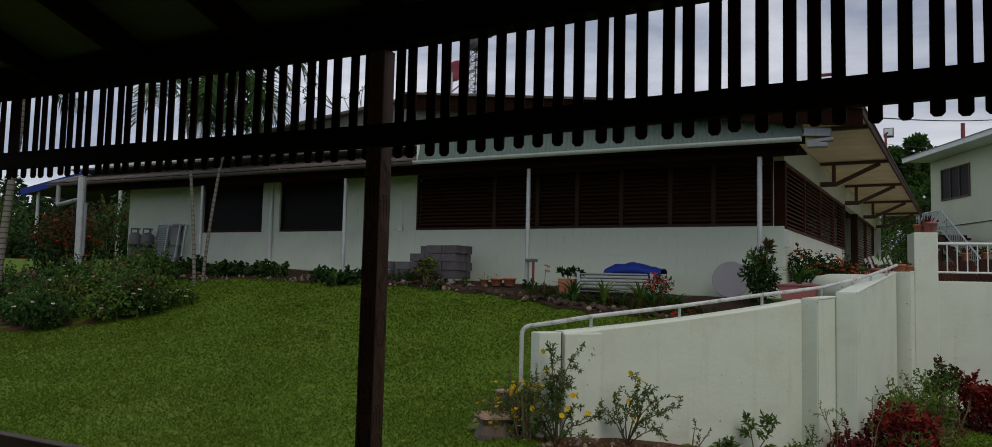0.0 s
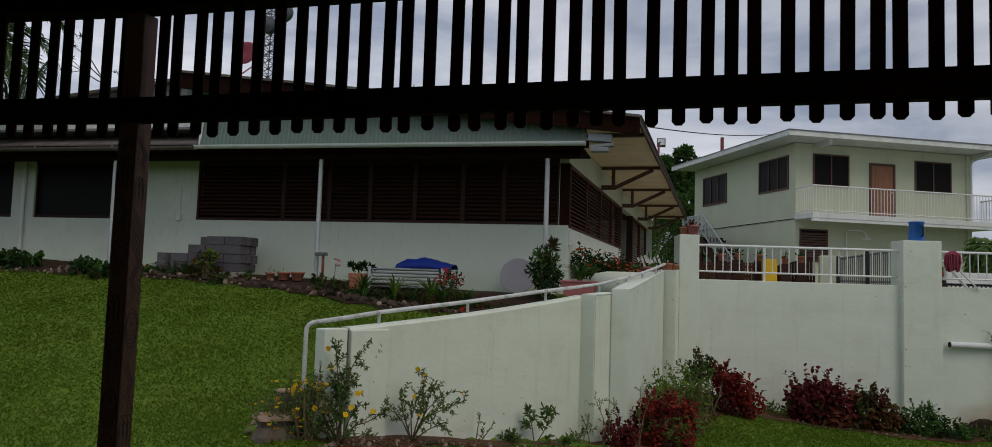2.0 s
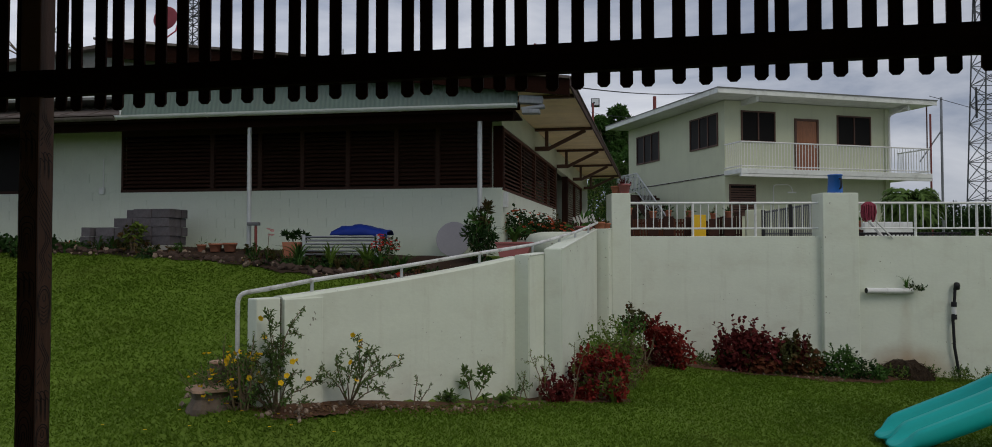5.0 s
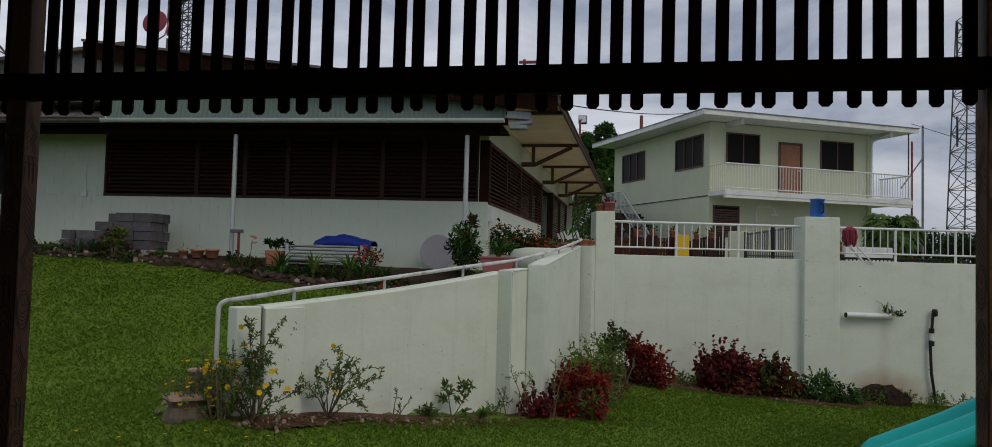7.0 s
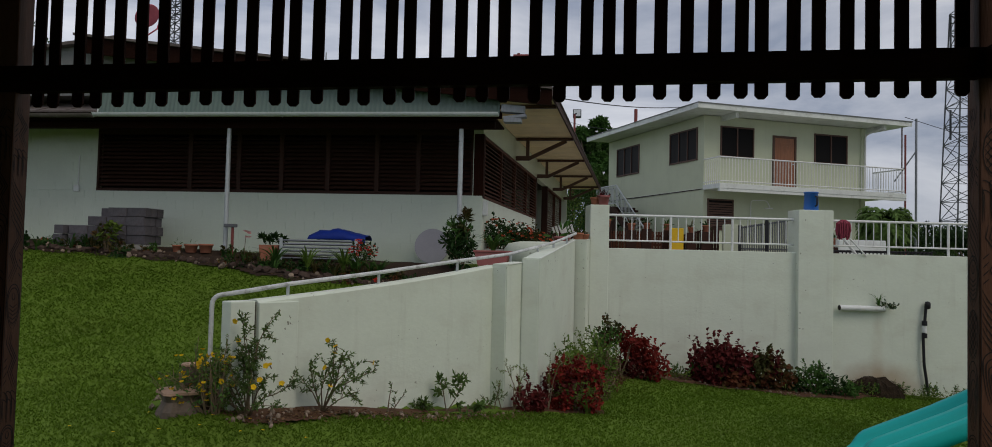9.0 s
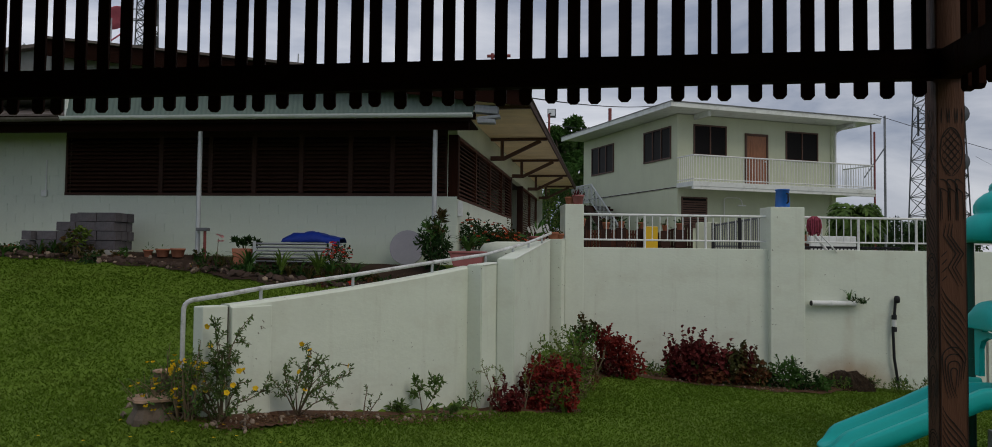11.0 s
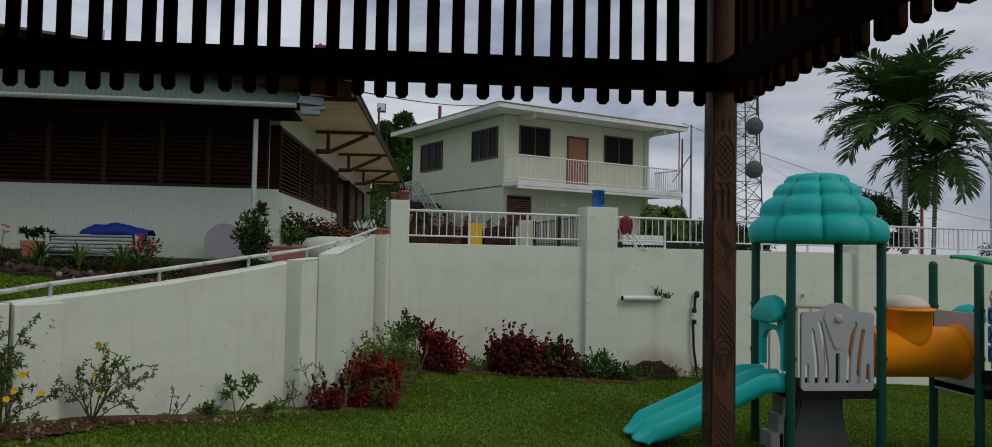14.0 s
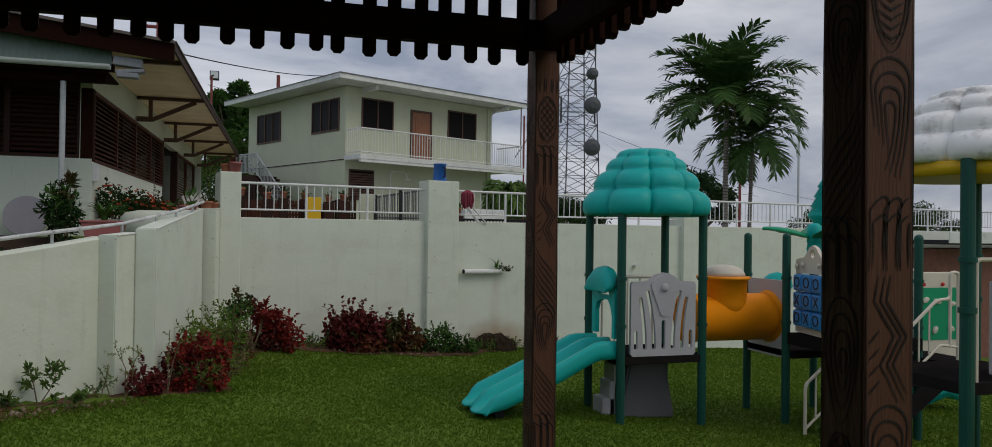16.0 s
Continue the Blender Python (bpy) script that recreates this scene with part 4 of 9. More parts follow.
def shelter():
    g = thing("garden_shelter", None, "dark-stained timber shelter with slatted valance and carved posts", "shelter", kind="structure")
    top = 2.69
    for i, (x, y, PW) in enumerate(POSTS):
        p = part("post", cube(x, x + PW, y, y + PW, 0.02, top, 0.004), M_CARVED, g, "dark timber post carved with curling lines")
        if i < 3:
            for k, (m, sd) in enumerate(((Matrix.Translation((x + PW / 2, y, 0)), 11), (Matrix.Translation((x, y + PW / 2, 0)) @ Matrix.Rotation(radians(-90), 4, "Z"), 23), (Matrix.Translation((x + PW, y + PW / 2, 0)) @ Matrix.Rotation(radians(90), 4, "Z"), 37))):
                bm = carving(PW, 0.5, 2.26, sd + i)
                bmesh.ops.transform(bm, matrix=m, verts=bm.verts)
                part("carving", bm, M_GROOVE, p, "flat dark lines for the shade in carved grooves")
    y0 = 2.43
    xa, xb = -4.9, 1.245
    # the valance: beams that dip a little to the middle post, and slats behind them
    dip = lambda x: 0.0095 * (x + 1.83) if x > -1.83 else -0.012 * (x + 1.83)  # noqa: E731

    def valance_beam(name, u0, u1, z0, z1, d0, d1):
        bm = bm_new()
        box(bm, u0, u1, d0, d1, z0, z1, 0.003)
        for v in bm.verts:
            v.co.z += dip(v.co.x)
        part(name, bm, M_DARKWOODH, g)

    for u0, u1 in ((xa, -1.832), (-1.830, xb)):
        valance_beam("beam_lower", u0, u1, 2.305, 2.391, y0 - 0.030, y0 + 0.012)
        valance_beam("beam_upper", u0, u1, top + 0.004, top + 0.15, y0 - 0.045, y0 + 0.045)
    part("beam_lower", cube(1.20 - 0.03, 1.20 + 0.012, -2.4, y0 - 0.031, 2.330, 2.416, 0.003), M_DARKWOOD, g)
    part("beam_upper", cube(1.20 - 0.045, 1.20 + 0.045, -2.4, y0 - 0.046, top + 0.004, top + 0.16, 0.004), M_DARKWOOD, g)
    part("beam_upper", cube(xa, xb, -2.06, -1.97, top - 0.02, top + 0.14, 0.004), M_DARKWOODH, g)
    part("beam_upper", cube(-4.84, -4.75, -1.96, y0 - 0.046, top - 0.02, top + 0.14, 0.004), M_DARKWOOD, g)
    # slats with clipped lower corners
    w, t = 0.0385, 0.020
    zb, zt = 2.259, top + 0.085
    out = [(-w / 2, zt), (-w / 2, zb + 0.011), (-w / 2 + 0.010, zb), (w / 2 - 0.010, zb), (w / 2, zb + 0.011), (w / 2, zt)]
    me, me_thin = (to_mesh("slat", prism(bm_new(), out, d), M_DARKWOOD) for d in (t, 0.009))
    for k in range(80):
        x = float(np.interp(k, (0, 7, 13, 23, 30, 80), (1.1265, 0.588, 0.1335, -0.624, -1.150, -4.91)))
        if any(abs(x - px) < 0.055 for px in (-1.832, -4.78)) or x < -4.85:
            continue
        ob = part("slat", me_thin, None, g)
        ob.matrix_world = pose(x, y0 + 0.013, dip(x) + random.uniform(-0.005, 0.005), 0, random.uniform(-0.3, 0.3), 0)
    for k in range(64):
        ob = part("slat", me, None, g)
        ob.matrix_world = pose(1.2125 + t, SIDE_SLAT - SIDE_PITCH * k, 0.024 + random.uniform(-0.005, 0.005), 0, random.uniform(-0.3, 0.3), 90)
    # roof: rafters and painted boards rising to a ridge
    for x in np.arange(-4.7, 1.2, 0.735):
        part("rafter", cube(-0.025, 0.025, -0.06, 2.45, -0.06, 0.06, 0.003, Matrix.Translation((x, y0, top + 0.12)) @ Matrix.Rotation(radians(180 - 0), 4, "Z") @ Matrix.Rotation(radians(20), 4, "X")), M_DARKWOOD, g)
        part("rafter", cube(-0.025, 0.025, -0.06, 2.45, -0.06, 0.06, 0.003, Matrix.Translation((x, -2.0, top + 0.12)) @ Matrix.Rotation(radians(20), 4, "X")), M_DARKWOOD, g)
    part("roof_panel", cube(-5.0, 1.28, -0.07, 2.5, 0.062, 0.085, 0, Matrix.Translation((0, y0, top + 0.12)) @ Matrix.Rotation(radians(180), 4, "Z") @ Matrix.Rotation(radians(20), 4, "X") @ Matrix.Diagonal((-1, 1, 1, 1))), M_CEIL, g, "green painted roof boards")
    part("roof_panel", cube(-5.0, 1.28, -0.07, 2.5, 0.062, 0.085, 0, Matrix.Translation((0, -2.0, top + 0.12)) @ Matrix.Rotation(radians(20), 4, "X")), M_CEIL, g, "green painted roof boards")
    part("rail", cube(-4.69, -1.835, 2.39, 2.45, 0.90, 0.965, 0.006), M_CARVED, g, "brown timber rail")
    # unseen floor, kept dark to cut bounce light under the roof
    part("floor_slab", cube(-5.0, 1.4, -2.3, 2.62, -0.5, 0.10, 0.01), M_INFLOOR, g)
    # two unseen walls, added so that the posts' inner faces fall dark
    part("back_boarding", cube(-5.1, 1.28, -2.22, -2.16, 0.11, 3.7), M_BLOCKER, g, "added unseen dark wall blocking light from behind the shelter")
    part("end_boarding", cube(-5.1, -5.04, -2.15, 1.2, 0.11, 3.7), M_BLOCKER, g, "added unseen dark wall blocking light at the shelter's end")
    return g


shelter()


# two-storey house on the terrace ---------------------------------------------------------------------------
H_ANG = 0.443
HOUSE_M = Matrix.Translation((4.25, 33.62, -0.06)) @ Matrix.Rotation(H_ANG, 4, "Z")


def house():
    h = thing("two_storey_house", HOUSE_M, "two-storey pale green house with flat roof and long balcony", "house")
    W, D = 8.0, 9.0
    wall = part("wall", cube(0, W, 0, D, 1.6, 4.80), M_HOUSE, h)
    part("wall", cube(0, W, 0, D, 4.86, 7.92), M_HOUSE, h)
    part("floor_band", cube(-0.02, W + 0.02, -0.02, D, 4.80, 4.86), M_ROOFEDGE, h)
    part("corner_post", cube(W - 0.02, W + 0.2, -0.1, 0.2, 1.6, 7.9, 0.01), M_HOUSE, h)

    def window(x0, x1, z0, z1, m=None, louvre=False, panes=2):
        w = part("window", cube(x0, x1, -0.02, -0.004, z0, z1, 0, m), M_GLASS, h, "dark louvred window" if louvre else "dark screened window")
        for q in ((x0 - 0.06, x1 + 0.06, z0 - 0.07, z0), (x0 - 0.06, x1 + 0.06, z1, z1 + 0.06)):
            part("frame", cube(q[0], q[1], -0.055, -0.003, q[2], q[3], 0.006, m), M_TRUSS, w)
        mids = [x0 - 0.03, *(x0 + (x1 - x0) * q / panes for q in range(1, panes)), x1 + 0.03] if not louvre else (x0 - 0.03, x1 + 0.03)
        for e in mids:
            part("frame", cube(e - 0.03, e + 0.03, -0.05, -0.021 if x0 < e < x1 else -0.003, z0 + 0.001, z1 - 0.001, 0.005, m), M_TRUSS, w)
        if louvre:
            for k in range(int((z1 - z0) / 0.1)):
                z = z0 + k * 0.1 + 0.01
                part("blade", prism(bm_new(), [(x0 + 0.002, z), (x1 - 0.002, z), (x1 - 0.002, z + 0.07), (x0 + 0.002, z + 0.07)], 0.02, Matrix.Translation((0, -0.045, 0))), M_TRUSS, w)
        return w

    window(0.83, 2.36, 6.28, 7.47)
    window(5.57, 7.22, 6.28, 7.47)
    window(0.24, 1.38, 3.2, 4.38, louvre=True)
    side = Matrix(((0, 1, 0, 0), (-1, 0, 0, 0), (0, 0, 1, 0), (0, 0, 0, 1)))
    window(-2.68, -0.53, 6.15, 7.42, side, panes=3)
    window(-7.95, -5.68, 6.07, 7.36, side, panes=3)
    d = part("door", cube(3.46, 4.46, -0.03, -0.004, 5.12, 7.2, 0.004), M_DOOR, h, "varnished panelled timber door")
    for q in ((3.36, 3.455, 5.12, 7.3), (4.465, 4.56, 5.12, 7.3), (3.456, 4.464, 7.204, 7.3)):
        part("frame", cube(q[0], q[1], -0.06, -0.003, q[2], q[3], 0.006), M_TRUSS, d)
    for z0, z1 in ((5.3, 6.0), (6.15, 7.0)):
        part("panel", cube(3.62, 4.30, -0.048, -0.031, z0, z1, 0.008), M_DOOR, d)
        part("panel", cube(3.76, 4.16, -0.058, -0.0485, z0 + 0.14, z1 - 0.14, 0.006), M_DOOR, d)
    part("knob", lathe(bm_new(), [(0.01, 0), (0.03, 0.02), (0.03, 0.05), (0.012, 0.065)], 10, Matrix.Translation((4.38, -0.03, 6.1)) @ Matrix.Rotation(radians(90), 4, "X")), M_GUTTER, d)
    # balcony
    b = part("balcony", cube(-0.06, 9.35, -1.26, -0.021, 4.78, 4.98, 0.01), M_ROOFEDGE, h, "concrete balcony with white railing")
    part("edge_beam", cube(-0.04, 9.33, -1.24, -1.1, 4.66, 4.779, 0.006), M_ROOFEDGE, b)
    part("top_rail", tubes([(-0.02, -0.02, 6.05), (-0.02, -1.2, 6.05), (9.28, -1.2, 6.05), (9.28, 0.6, 6.05)], 0.03), M_STEELW, b)
    part("bottom_rail", tubes([(-0.02, -0.02, 5.08), (-0.02, -1.2, 5.08), (9.28, -1.2, 5.08), (9.28, 0.6, 5.08)], 0.022), M_STEELW, b)
    bal = to_mesh("baluster", tubes([(0, 0, 4.98), (0, 0, 6.05)], 0.0145, 5), M_STEELW)
    for k in range(66):
        ob = part("baluster", bal, None, b)
        ob.location = (-0.02 + k * 0.1431, -1.2, 0)
    for k in range(1, 8):
        ob = part("baluster", bal, None, b)
        ob.location = (-0.02, -1.2 + k * 0.145, 0)
    for k in range(12):
        ob = part("baluster", bal, None, b)
        ob.location = (9.28, -1.05 + k * 0.145, 0)
    part("deck_end", cube(8.22, 9.35, -0.02, 2.4, 4.78, 4.98, 0.01), M_ROOFEDGE, b)
    part("post", tubes([(9.2, -1.15, 4.9), (9.2, -1.15, 7.9)], 0.028), M_TRUSS, h)
    # roof
    r = part("roof", cube(-1.07, 9.55, -1.28, D + 0.4, 7.98, 8.10, 0.01), M_ROOFEDGE, h, "flat white roof with wide eaves")
    part("fascia", cube(-1.12, 9.60, -1.31, -1.285, 7.93, 8.13, 0.005), M_ROOFEDGE, r)
    part("fascia", cube(-1.12, -1.075, -1.284, D + 0.4, 7.93, 8.13, 0.005), M_ROOFEDGE, r)
    part("capping", cube(-1.14, 9.62, -1.35, -1.0, 8.131, 8.165, 0.005), M_ROOFGREY, r)
    part("capping", cube(-1.15, -0.95, -0.995, D + 0.4, 8.131, 8.165, 0.005), M_ROOFGREY, r)
    part("soffit", cube(-1.05, 9.5, -1.26, D, 7.945, 7.975), M_ROOFEDGE, r)
    for x in (0.8, 8.3):
        part("beam", cube(x, x + 0.14, -1.05, -0.005, 7.72, 7.944, 0.006), M_ROOFEDGE, r)
    part("downpipe", arc_pipe([(8.3, -1.0, 7.85), (8.1, -0.2, 7.6), (8.1, -0.2, 4.99)], 0.04), M_STEELW, h)
    part("sill_seam", tubes([(-0.03, 0, 4.83), (-0.03, D, 4.83)], 0.02, 5), M_LOUVRE, h)
    # bent pipe on the lower wall
    part("vent_pipe", arc_pipe([(2.25, -0.08, 3.0), (2.25, -0.08, 4.45), (2.9, -0.3, 4.45), (3.0, -0.35, 4.15)], 0.024), M_STEELW, h)
    part("vent_outlet", tubes([(2.75, -0.35, 4.12), (3.15, -0.35, 4.12)], 0.03), M_STEELW, h)
    return h


def arc_pipe(pts, r):
    return tubes(arc(pts, 0.15), r)


M_DOOR = mat("varnished_door_timber", (0.26, 0.105, 0.05), 0.45, 0.25, 4, 0.1, 40, stretch=(6, 6, 0.8))
house()


# playground ------------------------------------------------------------------------------------------------
DECK = 0.235


def dome_mesh(name, material, s=1.0):
    """A moulded roof of puffy lobes in four tiers."""
    prof = [(96, 0), (101, 3), (104, 10), (104, 19), (101, 28), (95, 35), (87, 39), (84.5, 40.5), (86, 45), (86, 53), (82, 61), (75, 67), (67.5, 70.5), (65, 72), (66, 76), (64.5, 82), (59, 88), (51.5, 91.5), (48.5, 93), (48.5, 97), (44, 102), (33, 105.5), (15, 107.5), (1, 108)]
    bm = bm_new()
    rings, sides = [], 128
    for r, z in prof:
        ring = []
        for k in range(sides):
            a = k * 2 * math.pi / sides - 1.95
            lob = abs(math.sin(k * 8 * math.pi / sides))
            rr = r * (0.845 + 0.155 * lob ** 0.5) * 1.04
            ring.append(bm.verts.new((rr * 0.0080 * s * math.cos(a), rr * 0.0080 * s * math.sin(a), z * 0.0084 * s)))
        rings.append(ring)
    for q, w in zip(rings, rings[1:]):
        for k in range(sides):
            bm.faces.new((q[k], q[(k + 1) % sides], w[(k + 1) % sides], w[k]))
    bm.faces.new(rings[-1])
    inner = [bm.verts.new((v.co.x * 0.96, v.co.y * 0.96, v.co.z + 0.02)) for v in rings[0]]
    for k in range(sides):
        bm.faces.new((rings[0][(k + 1) % sides], rings[0][k], inner[k], inner[(k + 1) % sides]))
    bm.faces.new(inner[::-1])
    for q, w in zip(rings, rings[1:]):
        for k in range(0, sides, sides // 8):
            bm.edges.get((q[k], w[k])).smooth = False
    return to_mesh(name, bm, material, True)


def sheet_cut(bm, outline, holes, th, m):
    """A panel of an outline in x, z with holes cut through it."""
    tmp = bm_new()
    loops = []
    for ring in (outline, *holes):
        vs = [tmp.verts.new((x, 0, z)) for x, z in ring]
        loops += [tmp.edges.new((vs[i], vs[(i + 1) % len(vs)])) for i in range(len(vs))]
    bmesh.ops.triangle_fill(tmp, use_beauty=True, use_dissolve=False, edges=loops)
    ret = bmesh.ops.extrude_face_region(tmp, geom=tmp.faces[:])
    bmesh.ops.translate(tmp, vec=(0, th, 0), verts=[v for v in ret["geom"] if isinstance(v, bmesh.types.BMVert)])
    bmesh.ops.recalc_face_normals(tmp, faces=tmp.faces)
    bmesh.ops.transform(tmp, matrix=m, verts=tmp.verts)
    me = bpy.data.meshes.new("tmp")
    tmp.to_mesh(me)
    tmp.free()
    bm.from_mesh(me)
    bpy.data.meshes.remove(me)
    return bm


def slot(x0, z0, z1, w, bend=0.0):
    """A rounded slot, leaning by bend at its top."""
    pts = []
    for a in np.linspace(math.pi, 2 * math.pi, 5):
        pts.append((x0 + w * math.cos(a), z0 + w * math.sin(a)))
    for t in (0.25, 0.5, 0.75):
        pts.append((x0 + bend * t * t + w, z0 + (z1 - z0) * t))
    for a in np.linspace(0, math.pi, 5):
        pts.append((x0 + bend + w * math.cos(a), z1 + w * math.sin(a)))
    for t in (0.75, 0.5, 0.25):
        pts.append((x0 + bend * t * t - w, z0 + (z1 - z0) * t))
    return pts


def play_set():
    p = thing("play_set", None, "moulded plastic play set with teal dome, slide and orange crawl tunnel", "play set")
    xs = (4.87, 6.04, 7.42, 8.60)
    yf, yb = 9.22, 10.20

    def post(x, y, top, name="post"):
        b = gz(x, y) - 0.1
        o = part(name, tubes([(x, y, b), (x, y, top - 0.03)], 0.056, 14), PL_POST, p, "dark green round post")
        part("cap", lathe(bm_new(), [(0.057, 0), (0.055, 0.02), (0.045, 0.042), (0.026, 0.056), (0.004, 0.061)], 14, Matrix.Translation((x, y, top - 0.03))), PL_POST, o)
        for z in (0.62, 1.22):
            part("clamp", tubes([(x, y, z - 0.022), (x, y, z + 0.022)], 0.068, 14), PL_POST, o)
        return o

    for x in xs[:2]:
        for y in (yf, yb):
            post(x, y, 2.12)
    for x, y, t in ((xs[2], yb, 1.80), (7.34, yf, 1.80), (xs[3], yb, 1.56), (xs[3], yf - 0.1, 1.8), (8.72, 8.36, 1.80), (10.85, 8.36, 1.8), (10.85, 9.4, 1.8)):
        post(x, y, t)
    cx = (xs[0] + xs[1]) / 2
    dm = part("dome", dome_mesh("dome", PL_TEAL), None, p, "puffy teal moulded roof")
    dm.location = (cx, (yf + yb) / 2, 2.03)
    for x0, x1, y0, y1 in ((xs[0], xs[1], yf, yb), (xs[2], xs[3], yf - 0.05, yb), (9.12, 10.75, 9.45, 10.3), (8.74, 9.25, 7.97, 9.35)):
        part("deck", cube(x0 - 0.03, x1 + 0.03, y0 - 0.03, y1 + 0.03, DECK - 0.10, DECK, 0.008), M_DECK, p, "black coated deck")
    # grey front panel with fanned slots
    w, px = 0.93, 4.995
    half = [(0.0, 0.92), (0.02, 0.955), (0.12, 0.963), (0.20, 0.963), (0.26, 0.982), (0.32, 1.03), (0.39, 1.062)]
    outl = [(0, 0.04), *half, (w / 2, 1.074), *[(w - x, z) for x, z in half[::-1]], (w, 0.04), (w - 0.04, 0.0), (0.04, 0.0)]
    holes = [slot(0.072, 0.12, 0.31, 0.026), slot(0.20, 0.12, 0.735, 0.028, -0.064), slot(0.33, 0.12, 0.82, 0.028, -0.095), slot(0.465, 0.12, 0.44, 0.028),
             slot(0.60, 0.12, 0.82, 0.028, 0.095), slot(0.73, 0.12, 0.735, 0.028, 0.064), slot(0.858, 0.12, 0.31, 0.026)]
    bm = sheet_cut(bm_new(), outl, holes, 0.045, Matrix.Translation((px, yf - 0.025, DECK - 0.01)))
    fan = part("front_panel", bm, PL_GREY, p, "grey slotted safety panel")
    px += w / 2
    part("boss", lathe(bm_new(), [(0.055, 0), (0.053, 0.014), (0.036, 0.03), (0.005, 0.036)], 16, Matrix.Translation((px, yf - 0.040, DECK + 0.872)) @ Matrix.Rotation(radians(90), 4, "X")), PL_GREY, fan)
    crest = [(0.195 * math.cos(a), 0.885 + 0.145 * math.sin(a)) for a in np.linspace(0, math.pi, 11)] + [(-0.09, 0.61), (-0.05, 0.51), (0.0, 0.495), (0.05, 0.51), (0.09, 0.61)]
    bm = prism(bm_new(), crest, 0.014, Matrix.Translation((px, yf - 0.039, DECK)))
    bmesh.ops.bevel(bm, geom=[e for e in bm.edges if all(v.co.y < yf - 0.035 for v in e.verts)], offset=0.010, segments=2, affect="EDGES")
    part("crest", bm, PL_GREY, fan)
    # back rail panel
    br = part("back_rail", tubes([(xs[0], yb, DECK + 0.95), (xs[1], yb, DECK + 0.95)], 0.022, 8), PL_CREAM, p, "cream tube rail")
    for k in range(1, 6):
        x = xs[0] + (xs[1] - xs[0]) * k / 6
        part("bar", tubes([(x, yb, DECK), (x, yb, DECK + 0.95)], 0.014, 6), PL_CREAM, br)
    # teal arch over the slide's head
    yc = (yf + yb) / 2
    arch = [(0.0, 0.22), (0.0, 0.85), (0.05, 1.02), (0.16, 1.10), (0.36, 1.12), (0.52, 1.06), (0.63, 0.92), (0.68, 0.78), (0.68, 0.24), (0.57, 0.24), (0.57, 0.56), (0.52, 0.65), (0.38, 0.70), (0.20, 0.70), (0.12, 0.62), (0.075, 0.5), (0.075, 0.22)]
    eye = [(0.15, 0.76), (0.50, 0.76), (0.46, 0.84), (0.2, 0.84)]
    turn = Matrix(((0, 1, 0, xs[0] - 0.06), (1, 0, 0, yf + 0.07), (0, 0, 1, DECK), (0, 0, 0, 1)))
    part("slide_arch", sheet_cut(bm_new(), arch, [eye], 0.06, turn), PL_TEAL, p, "teal moulded arch over the slide")
    bm = bm_new()
    rows = []
    for x, hw, zb_, h in ((xs[0] - 0.02, 0.345, 0.86, 0.275), (xs[0] - 0.10, 0.35, 0.84, 0.275), (xs[0] - 0.155, 0.34, 0.82, 0.22), (xs[0] - 0.185, 0.32, 0.81, 0.12), (xs[0] - 0.17, 0.30, 0.80, 0.05)):
        rows.append([bm.verts.new((x, yf + 0.41 + hw * math.cos(a), DECK + zb_ + h * math.sin(a) ** 0.8)) for a in np.linspace(0.0, math.pi, 15)])
    for a, b in zip(rows, rows[1:]):
        for j in range(14):
            bm.faces.new((a[j], a[j + 1], b[j + 1], b[j]))
    bm.faces.new(rows[0]), bm.faces.new(rows[-1][::-1])
    bm.faces.new([r[0] for r in rows][::-1] + [r[-1] for r in rows])
    bmesh.ops.recalc_face_normals(bm, faces=bm.faces)
    part("slide_hood", bm, PL_TEAL, p, "teal moulded hood", True)
    # double slide: three rounded ridges, two lanes, flared lips
    ys = np.linspace(-0.47, 0.47, 43)
    near = [min(abs(y - r) for r in (-0.41, 0.0, 0.41)) for y in ys]
    sink = [(lambda q: q * q * (3 - 2 * q))(min(1.0, max(0.0, (d - 0.035) / 0.105))) for d in near]
    lane = [max(0.0, 1 - (abs(abs(y) - 0.205) / 0.235) ** 2.6) for y in ys]
    bm = bm_new()
    grid = []
    for x, z, depth, ext, side in ((4.93, 0.425, 0.14, 0, 0.22), (4.66, 0.425, 0.14, 0, 0.22), (4.56, 0.41, 0.14, 0, 0.22), (4.43, 0.35, 0.14, 0, 0.22), (4.25, 0.26, 0.14, 0, 0.22), (4.03, 0.15, 0.14, 0, 0.22), (3.78, 0.04, 0.14, 0, 0.22), (3.53, -0.07, 0.14, 0, 0.21), (3.36, -0.145, 0.14, 0, 0.20),
                                   (3.27, -0.185, 0.13, 0, 0.18), (3.21, -0.235, 0.10, 0.01, 0.14), (3.17, -0.295, 0.065, 0.03, 0.09), (3.14, -0.345, 0.03, 0.06, 0.05), (3.12, -0.38, 0.012, 0.10, 0.035), (3.115, -0.40, 0.010, 0.112, 0.02)):
        top_ = [bm.verts.new((x - ext * l_, yc + y, z - depth * s_ - (0.02 if j_ in (0, 42) else 0))) for j_, (y, s_, l_) in enumerate(zip(ys, sink, lane))]
        grid.append(top_ + [bm.verts.new((x, yc + 0.475, z - side * 0.6)), bm.verts.new((x, yc + 0.47, z - side)), bm.verts.new((x - ext * 0.6, yc, z - side)), bm.verts.new((x, yc - 0.47, z - side)), bm.verts.new((x, yc - 0.475, z - side * 0.6))])
    k = len(grid[0])
    for a, b in zip(grid, grid[1:]):
        for j in range(k):
            bm.faces.new((a[j], a[(j + 1) % k], b[(j + 1) % k], b[j]))
